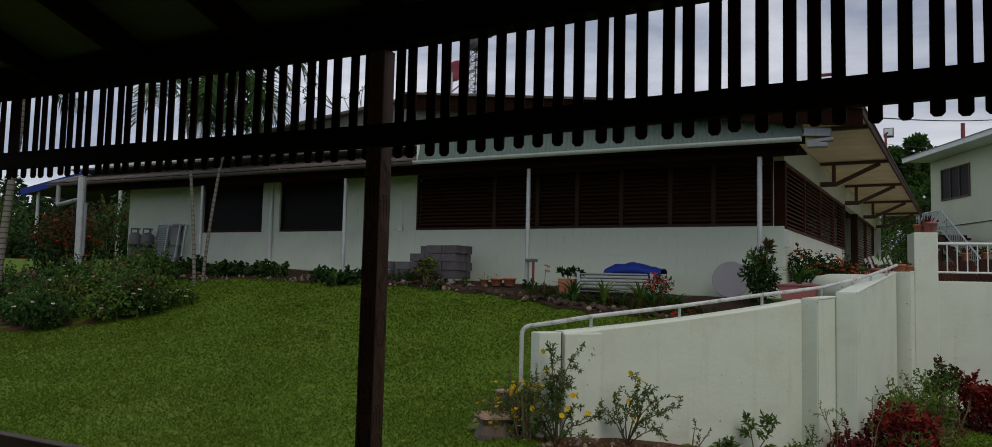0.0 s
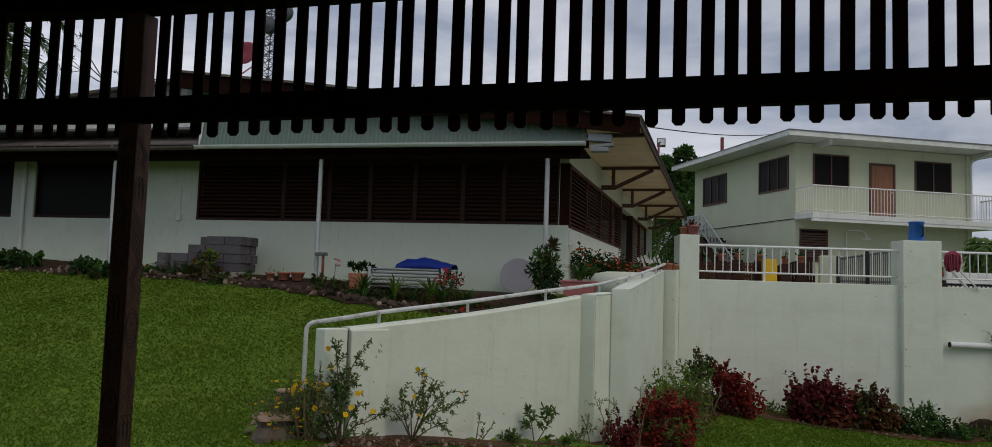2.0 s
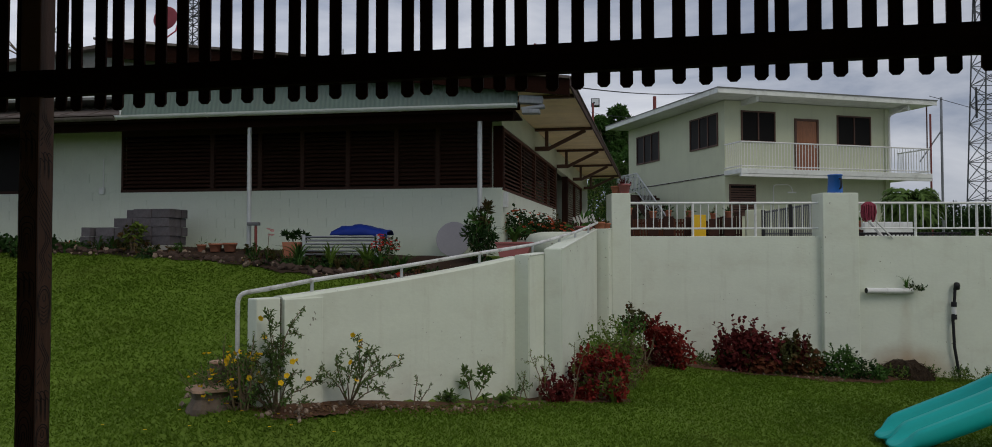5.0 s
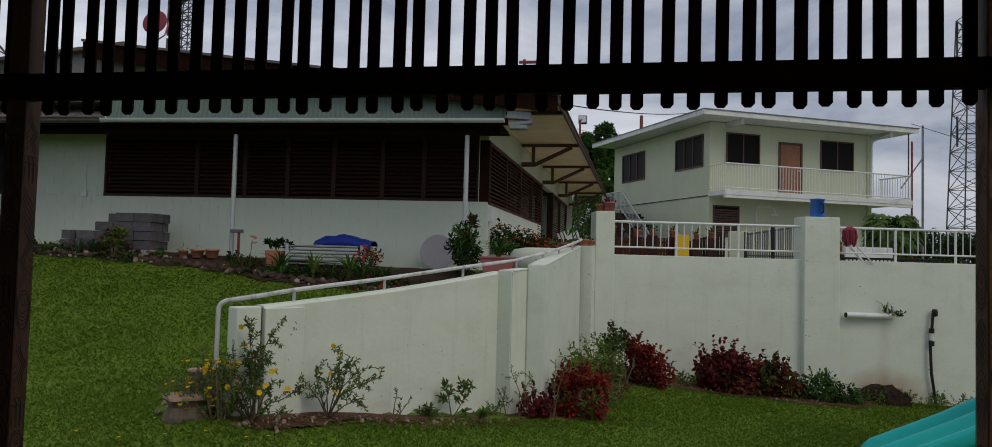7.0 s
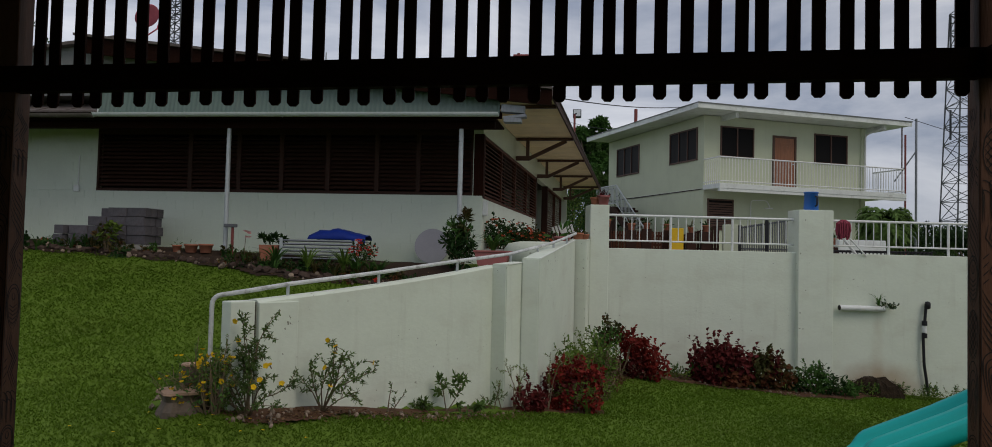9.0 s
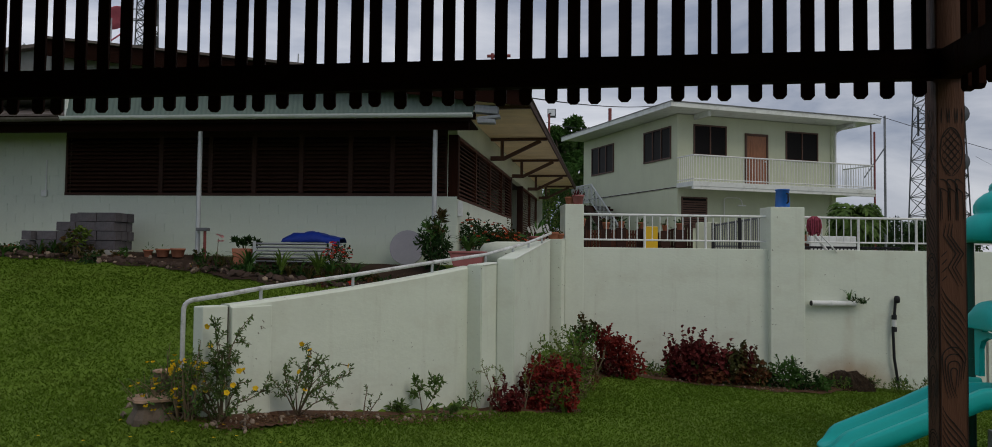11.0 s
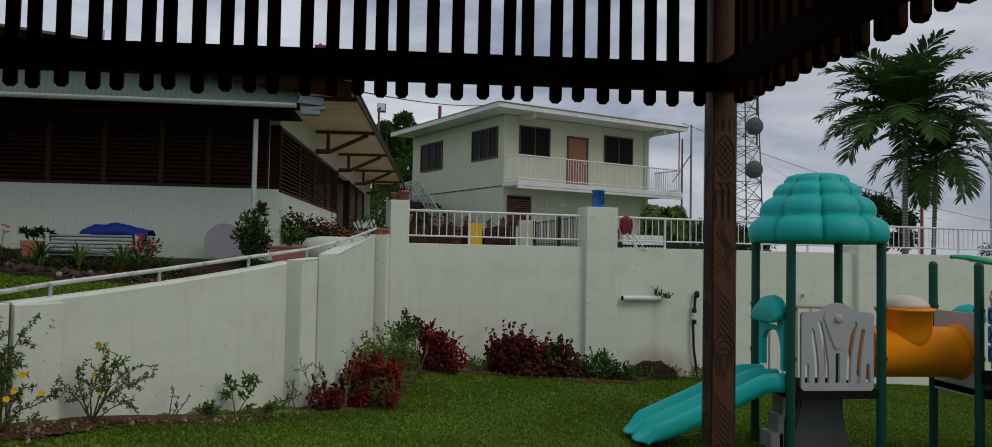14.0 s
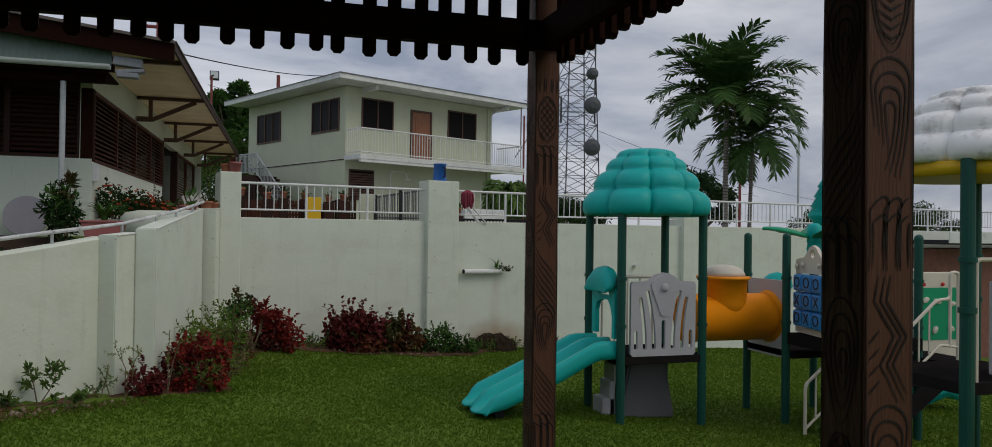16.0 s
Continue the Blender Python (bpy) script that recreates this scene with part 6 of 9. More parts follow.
def climber(name, x, y, stems, label, seed, petals=None, z=None, leaf=0.048, mat_=None, twigs=1.0):
    """A leggy shrub: bent stems that branch into thin twigs set with narrow leaves, with flowers at some tips."""
    rnd = random.Random(seed)
    g = gz(x, y) if z is None else z
    t = thing(name, Matrix.Translation((x, y, g)), label, "shrub")
    bm, lv, fl = bm_new(), [], []

    def leafy(pts, dense):
        total = sum((b - a).length for a, b in zip(pts, pts[1:]))
        n = max(3, int(total / dense))
        for k in range(n):
            u = k / n * (len(pts) - 1)
            i = min(int(u), len(pts) - 2)
            c = pts[i].lerp(pts[i + 1], u - i)
            ax = (pts[i + 1] - pts[i]).normalized()
            for _ in range(3):
                d = (rand_dir(rnd, 0.1) + ax * 0.5).normalized()
                lv.append((c, d, rand_dir(rnd, 0.9), leaf * rnd.uniform(0.65, 1.25), leaf * 0.34 * rnd.uniform(0.8, 1.2)))

    for pts, bloom in stems:
        pts = [Vector(p) + Vector((rnd.uniform(-0.03, 0.03), rnd.uniform(-0.03, 0.03), 0)) if k else Vector(p) for k, p in enumerate(pts)]
        tube(bm, pts, [0.009 - 0.006 * i / (len(pts) - 1) for i in range(len(pts))], 5)
        total = sum((b - a).length for a, b in zip(pts, pts[1:]))
        for _ in range(int(total * 11 * twigs) + 2):
            u = rnd.uniform(0.3, 1.0) * (len(pts) - 1)
            i = min(int(u), len(pts) - 2)
            c = pts[i].lerp(pts[i + 1], u - i)
            d = (rand_dir(rnd, 0.35) + (pts[i + 1] - pts[i]).normalized() * 0.6).normalized()
            ln = rnd.uniform(0.07, 0.20)
            e = c + d * ln
            tube(bm, [c, c + d * ln * 0.5 + Vector((0, 0, 0.01)), e], [0.0035, 0.003, 0.002], 4)
            leafy([c + d * ln * 0.35, e], 0.016)
        leafy([pts[-2].lerp(pts[-1], 0.4), pts[-1]], 0.02)
        for _ in range(bloom):
            o = (rand_dir(rnd, 0.3) + Vector((0, -0.8, 0))).normalized()
            c = pts[-1] + rand_dir(rnd, 0.3) * 0.09
            e1 = o.orthogonal().normalized()
            e2 = o.cross(e1)
            for a in range(5):
                d = (e1 * math.cos(a * 1.257) + e2 * math.sin(a * 1.257) + o * 0.2).normalized()
                fl.append((c, d, o, 0.031, 0.034))
            tube(bm, [c - o * 0.05, c], [0.004, 0.008], 5)
    part("branching", bm, M_STEM, t)
    part("foliage", leaf_mesh("foliage", lv, mat_ or L_FRESH), None, t)
    if fl:
        part("blossoms", leaf_mesh("blossoms", fl, petals), None, t, "bright yellow trumpet blossoms")
    return t


def palm(name, x, y, height, lean, fronds, length, label, seed, r0=0.12, r1=0.08, droop=1.0, z=None, leaf_w=0.05, dead=0, gap=0.05, leaf_l=0.36, leaf=None, spray=86):
    """A feather palm: ringed trunk, arching fronds, each a rib with two rows of leaflets."""
    rnd = random.Random(seed)
    g = gz(x, y) if z is None else z
    t = thing(name, Matrix.Translation((x, y, g)), label, "palm tree")
    bm = bm_new()
    n = max(10, int(height / 0.115))
    pts, rad = [], []
    for i in range(n + 1):
        q = i / n
        pts.append((lean[0] * q ** 1.4, lean[1] * q ** 1.4, height * q - 0.1))
        rad.append((r0 + (r1 - r0) * q) * (1.0 + (0.07 if i % 2 else -0.03)))
    tube(bm, pts, rad, 10)
    part("trunk", bm, M_BARKP, t, "pale ringed trunk")
    bm = bm_new()
    for i in range(1, n, 1):
        c_ = Vector(pts[i])
        tube(bm, [c_ - Vector((0, 0, 0.014)), c_ + Vector((0, 0, 0.014))], rad[i] * 1.02 + 0.001, 10)
    part("bark_banding", bm, M_SCAR, t, "dark leaf scars round the trunk")["kind"] = "stuff"
    top = Vector(pts[-1])
    tube(bm2 := bm_new(), [top, top + Vector((0, 0, length * 0.28))], [r1 * 1.15, r1 * 0.6], 8)
    part("crown_shaft", bm2, L_PALM, t)
    top = top + Vector((0, 0, length * 0.22))
    for k in range(fronds):
        a = k * 2.399 + rnd.uniform(-0.25, 0.25)
        d = Vector((math.cos(a), math.sin(a), 0))
        q0 = k / max(1, fronds - 1)
        L = length * rnd.uniform(0.85, 1.08) * (1.0 - 0.12 * q0)
        rib, p = [top - Vector((0, 0, 0.08 * length * q0))], top - Vector((0, 0, 0.08 * length * q0))
        ang = radians(88 - spray * q0 ** 0.9 + rnd.uniform(-8, 8))
        for i in range(9):
            p = p + (d * math.cos(ang) + Vector((0, 0, math.sin(ang)))) * (L / 9)
            ang -= (0.085 + 0.016 * i + 0.03 * q0) * droop
            rib.append(p.copy())
        bmr = bm_new()
        tube(bmr, rib, [0.016 * (1 - 0.09 * i) for i in range(10)], 5)
        v, f = [], []
        m_ = int(L / gap)
        side0 = Vector((-d.y, d.x, 0))
        for j in range(m_):
            q = 0.12 + 0.88 * j / m_
            u = q * 9
            i = min(int(u), 8)
            c = rib[i].lerp(rib[i + 1], u - i)
            ax = (rib[i + 1] - rib[i]).normalized()
            up = side0.cross(ax)
            up = up if up.z > 0 else -up
            ll = L * leaf_l * math.sin(math.pi * (0.20 + 0.68 * q)) ** 0.8 * rnd.uniform(0.85, 1.1)
            for sg in (-1, 1):
                dd = (side0 * sg * 0.82 + ax * (0.35 + 0.55 * q) + up * rnd.uniform(0.05, 0.40)).normalized()
                w = ax * leaf_w * rnd.uniform(0.4, 0.55)
                sag = Vector((0, 0, -ll * rnd.uniform(0.10, 0.30) * droop))
                m1, m2, tip = c + dd * ll * 0.38, c + dd * ll * 0.76 + sag * 0.4, c + dd * ll + sag
                b = len(v)
                v += [(c - w * 0.4)[:], (c + w * 0.4)[:], (m1 + w)[:], (m1 - w)[:], (m2 + w * 0.85)[:], (m2 - w * 0.85)[:], tip[:]]
                f += [(b, b + 1, b + 2, b + 3), (b + 3, b + 2, b + 4, b + 5), (b + 5, b + 4, b + 6)]
        fr = part("frond", pydata("frond", v, f, leaf or L_PALM), None, t)
        part("rib", bmr, L_YELLOWG, fr)
    for k in range(dead):
        a = rnd.uniform(0, 6.28)
        v = []
        bm3 = bm_new()
        tube(bm3, [top, top + Vector((math.cos(a) * 0.3, math.sin(a) * 0.3, -0.2)), top + Vector((math.cos(a) * 0.4, math.sin(a) * 0.4, -0.9))], 0.012, 5)
        part("hanging_spray", bm3, M_STEM, t)
    return t


def tree(name, x, y, height, spread, mats, label, seed, leaf=0.22, clumps=26, per=230, z=None, trunk=0.25, limbs=7, base=0.25):
    """A broad tree: tapered trunk, limbs, and a crown of many leafy clumps."""
    rnd = random.Random(seed)
    g = gz(x, y) if z is None else z
    t = thing(name, Matrix.Translation((x, y, g)), label, "tree")
    bm = bm_new()
    fork = height * base
    tube(bm, [(0, 0, -0.3), (rnd.uniform(-0.1, 0.1), 0, fork * 0.6), (rnd.uniform(-0.2, 0.2), rnd.uniform(-0.2, 0.2), fork)], [trunk, trunk * 0.8, trunk * 0.65], 9)
    cs = []
    for k in range(clumps):
        o = rand_dir(rnd, 0.15)
        r = rnd.uniform(0.35, 1.0)
        cs.append((Vector((o.x * spread * r, o.y * spread * r, fork + (height - fork) * (0.5 + 0.5 * o.z * r))), rnd.uniform(0.16, 0.32) * spread))
    for k in range(limbs):
        c = cs[k % len(cs)][0]
        tube(bm, [(0, 0, fork * 0.85), (c.x * 0.45, c.y * 0.45, fork + (c.z - fork) * 0.5), c], [trunk * 0.5, trunk * 0.3, trunk * 0.08], 6)
    part("trunk", bm, M_BARK, t)
    by = {}
    for k, (c, r) in enumerate(cs):
        mm = mats[k % len(mats)]
        lv = by.setdefault(mm.name, (mm, []))[1]
        for _ in range(per):
            o = rand_dir(rnd)
            p = c + Vector((o.x * r, o.y * r, o.z * r * 0.75)) * rnd.random() ** 0.4
            lv.append((p, (o + rand_dir(rnd, -0.2)).normalized(), rand_dir(rnd, 0.8), leaf * rnd.uniform(0.6, 1.3), leaf * 0.5 * rnd.uniform(0.7, 1.2)))
    for mm, lv in by.values():
        part("crown", leaf_mesh("crown", lv, mm), None, t)
    return t


M_SCAR = mat("dark_leaf_scar", (0.07, 0.06, 0.05), 0.95, 0.2, 8, 0.2, 40)


# flower beds: soil sheets a little above the lawn, with uneven edges
def soil_bed(name, outline, label, lift=0.016, step=0.05, soil=None):
    xs, ys = [p[0] for p in outline], [p[1] for p in outline]
    poly = [Vector((*p, 0)) for p in outline]

    def inside(px, py):
        c = False
        j = len(poly) - 1
        for i in range(len(poly)):
            a, b = poly[i], poly[j]
            if (a.y > py) != (b.y > py) and px < (b.x - a.x) * (py - a.y) / (b.y - a.y) + a.x:
                c = not c
            j = i
        return c

    v, f, ids = [], [], {}
    X, Y = np.arange(min(xs) - 0.1, max(xs) + 0.1, step), np.arange(min(ys) - 0.1, max(ys) + 0.1, step)
    for i, px in enumerate(X):
        for j, py in enumerate(Y):
            if inside(px + step / 2 + 0.08 * math.sin(py * 5), py + step / 2 + 0.06 * math.sin(px * 6)):
                q = []
                for a, b in ((i, j), (i + 1, j), (i + 1, j + 1), (i, j + 1)):
                    if (a, b) not in ids:
                        ids[(a, b)] = len(v)
                        qx, qy = min(xs) - 0.1 + a * step, min(ys) - 0.1 + b * step
                        qx, qy = qx + 0.03 * noise.noise((qx * 9, qy * 9, 4)), qy + 0.03 * noise.noise((qx * 9, qy * 9, 8))
                        v.append((qx, qy, gz(qx, qy) + lift + 0.016 * noise.noise((qx * 3, qy * 3, 1))))
                    q.append(ids[(a, b)])
                f.append(q)
    return tagged(new(name, pydata(name, v, f, soil or M_SOIL, True)), label, "flower bed", kind="structure")


soil_bed("flower_bed", [(-19.5, 14.1), (-16.5, 13.25), (-11.0, 13.85), (-8.7, 13.8), (-7.1, 13.65), (-5.1, 13.1), (-3.4, 12.9), (-2.3, 13.3), (-2.3, 14.25), (-4.0, 14.6), (-9, 14.75), (-19.5, 14.9)], "bare dark brown soil bed along the long building", soil=M_HUMUS)
soil_bed("flower_bed", [(-3.35, 7.62), (-3.9, 7.85), (-4.2, 7.6), (-4.1, 7.2), (-3.6, 6.98), (-3.05, 6.92), (-2.80, 7.12), (-2.45, 7.68), (-2.20, 8.25), (-1.80, 9.2), (-1.0, 10.15), (-0.56, 10.40), (0.10, 10.86), (0.20, 12.2), (0.46, 13.5), (1.15, 14.25), (1.8, 14.35), (2.8, 14.5), (3.7, 14.4), (4.4, 14.75), (5.6, 15.7), (5.8, 16.2), (0.2, 15.2), (-0.42, 14.9), (-0.76, 10.95), (-1.3, 10.75), (-3.2, 7.5)], "reddish brown soil bed with pebbles below the garden walls")
soil_bed("flower_bed", [(-19.5, 8.2), (-15.2, 9.1), (-14.2, 10.3), (-13.9, 11.4), (-16.8, 13.0), (-22, 13.6), (-24, 9.5)], "soil bed under the rose bushes")


def stones():
    """Pebbles and small rocks along the beds, each with its own lump."""
    rnd = random.Random(5)
    bm = bm_new()
    spots = []
    for _ in range(70):
        a = rnd.uniform(0, 6.28)
        k = rnd.uniform(0.55, 1.05)
        spots.append((-3.72 + 0.5 * k * math.cos(a), 7.34 + 0.4 * k * math.sin(a), rnd.uniform(0.01, 0.035)))
    for _ in range(120):
        s = rnd.uniform(0.0, 1.0) ** 1.5
        spots.append((-3.3 + 2.3 * s + rnd.uniform(0.05, 0.45) * (1.1 - 0.7 * s), 7.0 + 3.25 * s + rnd.uniform(-0.15, 0.12), rnd.uniform(0.008, 0.032)))
    for _ in range(90):
        s = rnd.uniform(0, 1)
        spots.append((0.05 + 5.0 * s + rnd.uniform(-0.15, 0.15), float(np.interp(0.05 + 5.0 * s, (0.05, 0.25, 0.5, 1.15, 2.8, 3.7, 5.05), (11.0, 12.3, 13.5, 14.3, 14.6, 14.5, 15.4))) + rnd.uniform(-0.05, 0.3), rnd.uniform(0.008, 0.03)))
    for _ in range(170):
        x = rnd.uniform(-16.5, -3.0)
        spots.append((x, float(np.interp(x, (-16.5, -11, -8.7, -7.1, -5.1, -3), (13.3, 13.9, 13.85, 13.7, 13.15, 13.0))) + rnd.uniform(-0.08, 0.4), rnd.uniform(0.015, 0.045) if rnd.random() < 0.9 else 0.07))
    for x, y, r in spots:
        m = Matrix.Translation((x, y, gz(x, y) + 0.02 + r * 0.3)) @ Euler((rnd.uniform(0, 3), rnd.uniform(0, 3), rnd.uniform(0, 3))).to_matrix().to_4x4() @ Matrix.Diagonal((r * rnd.uniform(0.8, 1.4), r * rnd.uniform(0.7, 1.1), r * rnd.uniform(0.5, 0.8), 1))
        bmesh.ops.create_icosphere(bm, subdivisions=1, radius=1.0, matrix=m)
    ob = part("pebbles", bm, M_PEBBLE, None)
    tagged(ob, "scattered pale and brown pebbles edging the beds", "pebbles", kind="stuff")


M_PEBBLE = mat("mixed_pebbles", (0.30, 0.225, 0.165), 0.85, 0.2, 12, 0.3, 60, per_piece=0.7)
M_EDGING = mat("brown_edging_rock", (0.048, 0.032, 0.025), 0.9, 0.35, 9, 0.5, 60, per_piece=0.5, spec=0.2)
stones()


def edging():
    """Rough brown rocks and clods along the lawn side of the long bed."""
    rnd = random.Random(31)
    bm = bm_new()
    for k in range(120):
        x = -12.5 + 9.2 * k / 120 + rnd.uniform(-0.05, 0.05)
        y = float(np.interp(x, (-12.5, -11, -8.7, -7.1, -5.1, -3.3), (13.75, 13.92, 13.88, 13.75, 13.22, 13.02))) + rnd.uniform(0.0, 0.16)
        r = rnd.uniform(0.03, 0.085)
        m = Matrix.Translation((x, y, gz(x, y) + r * 0.45)) @ Euler((rnd.uniform(-0.4, 0.4), rnd.uniform(-0.4, 0.4), rnd.uniform(0, 6))).to_matrix().to_4x4() @ Matrix.Diagonal((r * rnd.uniform(0.9, 1.7), r * rnd.uniform(0.7, 1.1), r * rnd.uniform(0.6, 0.95), 1))
        for v in bmesh.ops.create_icosphere(bm, subdivisions=2, radius=1.0, matrix=m)["verts"]:
            v.co += Vector((noise.noise(v.co * 14), noise.noise(v.co * 14 + Vector((5, 0, 0))), noise.noise(v.co * 14 + Vector((9, 0, 0))))) * r * 0.35
    tagged(part("edging_rocks", bm, M_EDGING, None), "rough brown rocks and clods edging the soil bed", "rocks", kind="stuff")


edging()

# shrubs at the wall's end and along the sloped wall
def scaled(stems, k):
    return [([(p[0] * k, p[1] * k, p[2] * k) for p in pts], bloom) for pts, bloom in stems]


climber("yellow_flowering_shrub", -3.15, 7.16, scaled([
    ([(0, 0, 0), (-0.18, -0.05, 0.35), (-0.42, -0.08, 0.62)], 3), ([(0.02, 0, 0), (-0.35, -0.1, 0.28), (-0.75, -0.05, 0.42)], 2), ([(0, 0, 0), (-0.10, -0.1, 0.4), (-0.22, -0.1, 0.78)], 3),
    ([(0.02, 0, 0), (0.02, -0.06, 0.5), (-0.04, -0.06, 0.9), (-0.03, -0.06, 1.06)], 1), ([(0.03, 0, 0), (0.06, -0.06, 0.55), (0.13, -0.08, 0.9), (0.30, -0.1, 1.08)], 0), ([(0.03, 0, 0), (0.15, -0.12, 0.3), (0.36, -0.16, 0.52)], 3),
    ([(0, 0, 0), (-0.02, -0.05, 0.4), (0.02, -0.05, 0.78)], 0), ([(0, 0, 0), (0.05, -0.05, 0.45), (0.10, -0.05, 0.80)], 0), ([(0, 0, 0), (0.0, -0.08, 0.4), (-0.06, -0.08, 0.7)], 0),
    ([(0.03, 0, 0), (0.22, -0.12, 0.25), (0.45, -0.18, 0.30), (0.60, -0.2, 0.42)], 1), ([(0, 0, 0), (-0.2, -0.15, 0.2), (-0.5, -0.25, 0.28)], 2), ([(0, 0, 0), (-0.05, -0.2, 0.3), (-0.12, -0.25, 0.5)], 3), ([(0.03, 0, 0), (0.18, -0.2, 0.12), (0.40, -0.3, 0.16), (0.52, -0.3, 0.22)], 0),
    ([(0, 0, 0), (-0.3, -0.05, 0.45), (-0.58, -0.02, 0.6)], 3), ([(-0.05, 0, 0), (-0.28, 0.05, 0.3), (-0.52, 0.05, 0.5)], 2), ([(-0.05, -0.05, 0), (-0.2, -0.15, 0.35), (-0.34, -0.2, 0.62)], 3), ([(0, -0.05, 0), (0.1, -0.2, 0.25), (0.2, -0.28, 0.42)], 2), ([(-0.1, 0, 0), (-0.5, 0.0, 0.2), (-0.85, 0.05, 0.3)], 1), ([(0, 0, 0), (0.06, -0.08, 0.45), (0.05, -0.1, 0.85)], 1), ([(0, 0, 0), (-0.3, -0.2, 0.12), (-0.7, -0.3, 0.2)], 1)], 0.80),
    "leggy shrub with yellow trumpet flowers beside the wall's end", 3, P_YELLOW, twigs=1.15, leaf=0.046)
climber("yellow_flowering_shrub", -2.64, 7.80, scaled([
    ([(0, 0, 0), (-0.08, -0.05, 0.35), (-0.14, -0.06, 0.58)], 0), ([(0, 0, 0), (0.10, -0.05, 0.5), (0.14, -0.06, 0.84)], 2), ([(0, 0, 0), (0.16, -0.06, 0.4), (0.26, -0.06, 0.78)], 1), ([(0, 0, 0), (0.2, -0.08, 0.3), (0.45, -0.08, 0.45), (0.70, -0.06, 0.56)], 1),
    ([(0, 0, 0), (0.2, -0.06, 0.18), (0.48, -0.08, 0.30)], 0), ([(0, 0, 0), (0.04, -0.1, 0.3), (0.10, -0.12, 0.58)], 1), ([(0, 0, 0), (0.14, -0.12, 0.22), (0.26, -0.12, 0.36)], 1), ([(0, 0, 0), (-0.12, -0.08, 0.25), (-0.2, -0.1, 0.40)], 0), ([(0, 0, 0), (0.2, -0.08, 0.4), (0.42, -0.08, 0.62)], 0)], 0.82),
    "leggy shrub with a few yellow trumpet flowers against the wall", 4, P_YELLOW, twigs=1.0, leaf=0.046)
climber("low_shrub", -1.78, 9.50, scaled([([(0, 0, 0), (-0.28, -0.05, 0.08), (-0.66, -0.1, 0.16)], 0), ([(0, 0, 0), (-0.2, -0.05, 0.14), (-0.40, -0.06, 0.24)], 0), ([(0.1, 0, 0), (0.06, 0, 0.28), (-0.02, 0, 0.46)], 0), ([(0.1, 0, 0), (0.24, 0, 0.2), (0.30, 0, 0.36)], 0), ([(0.1, 0, 0), (0.32, -0.05, 0.06), (0.55, -0.05, 0.08)], 0), ([(0, 0, 0), (-0.45, -0.1, 0.03), (-0.95, -0.12, 0.05)], 0), ([(0, 0, 0), (-0.3, -0.1, 0.02), (-0.6, -0.16, 0.08)], 0), ([(0, 0, 0), (-0.15, -0.1, 0.06), (-0.3, -0.2, 0.12)], 0)], 0.85),
        "low sprawling green shrub at the foot of the wall", 8, None, leaf=0.085)
climber("low_shrub", -2.22, 8.75, [([(0, 0, 0), (0.02, 0, 0.16), (0.06, 0, 0.32)], 0), ([(0.05, 0, 0), (0.12, 0, 0.08), (0.2, 0, 0.2)], 0)], "thin green seedling at the foot of the wall", 9, None, leaf=0.035, twigs=0.5)
climber("low_shrub", -1.22, 10.28, [([(0, 0, 0), (0.02, 0, 0.12), (0.04, 0, 0.22)], 0), ([(0, 0, 0), (-0.06, 0, 0.08), (-0.1, 0, 0.16)], 0)], "small dark seedling at the foot of the wall", 12, None, leaf=0.045)
climber("twiggy_shrub", -0.98, 10.36, [([(0, 0, 0), (0.0, 0, 0.35), (-0.12, 0, 0.62)], 0), ([(0, 0, 0), (0.05, 0, 0.3), (0.16, 0, 0.52)], 0), ([(0, 0, 0), (0.1, 0, 0.2), (0.1, 0, 0.34)], 0), ([(-0.14, -0.05, 0), (-0.20, -0.05, 0.22), (-0.16, -0.05, 0.42)], 0)], "sparse twiggy shrub against the pale wall", 10, None, leaf=0.035, mat_=L_YELLOWG, twigs=0.3)
climber("twiggy_shrub", -0.55, 10.75, [([(0, 0, 0), (0.02, 0, 0.45), (0.0, 0, 0.78)], 0), ([(0, 0, 0), (0.05, 0, 0.4), (0.12, 0, 0.62)], 0)], "sparse twiggy shrub behind the red bush", 13, None, leaf=0.03, mat_=L_YELLOWG, twigs=0.25)
bush("maroon_coleus", -0.80, 10.44, [(0, 0, 0.17, 0.18, 0.17, 0.17), (0.10, 0.05, 0.11, 0.14, 0.14, 0.12)], [L_MAROON], "small maroon leafy bush beside the lawn", "bush", 20, (0.065, 0.050), 1900)
bush("red_coleus", -0.20, 10.90, [(-0.22, 0.15, 0.46, 0.15, 0.18, 0.15), (0.04, 0.15, 0.50, 0.17, 0.18, 0.13), (0.25, 0.15, 0.40, 0.14, 0.18, 0.16), (-0.05, 0.10, 0.32, 0.22, 0.16, 0.12), (0.20, -0.02, 0.13, 0.15, 0.13, 0.11), (-0.16, -0.05, 0.10, 0.12, 0.12, 0.10), (-0.34, 0.1, 0.26, 0.09, 0.12, 0.18)], [L_RED, L_RED, L_RED, L_MAROON, L_RED, L_RED, L_MAROON], "crimson leafy bush beside the lawn", "bush", 21, (0.070, 0.050), 1500, sprigs=9)
bush("green_shrub", -0.14, 10.98, [(-0.08, -0.1, 0.20, 0.20, 0.15, 0.13), (0.12, -0.08, 0.22, 0.14, 0.12, 0.10), (-0.25, 0, 0.14, 0.12, 0.1, 0.12), (0.34, 0.1, 0.24, 0.08, 0.1, 0.14)], [L_HERB, L_YELLOWG], "yellow-green undergrowth among the red bushes", "shrub", 28, (0.06, 0.024), 800, stems=5, sprigs=12)
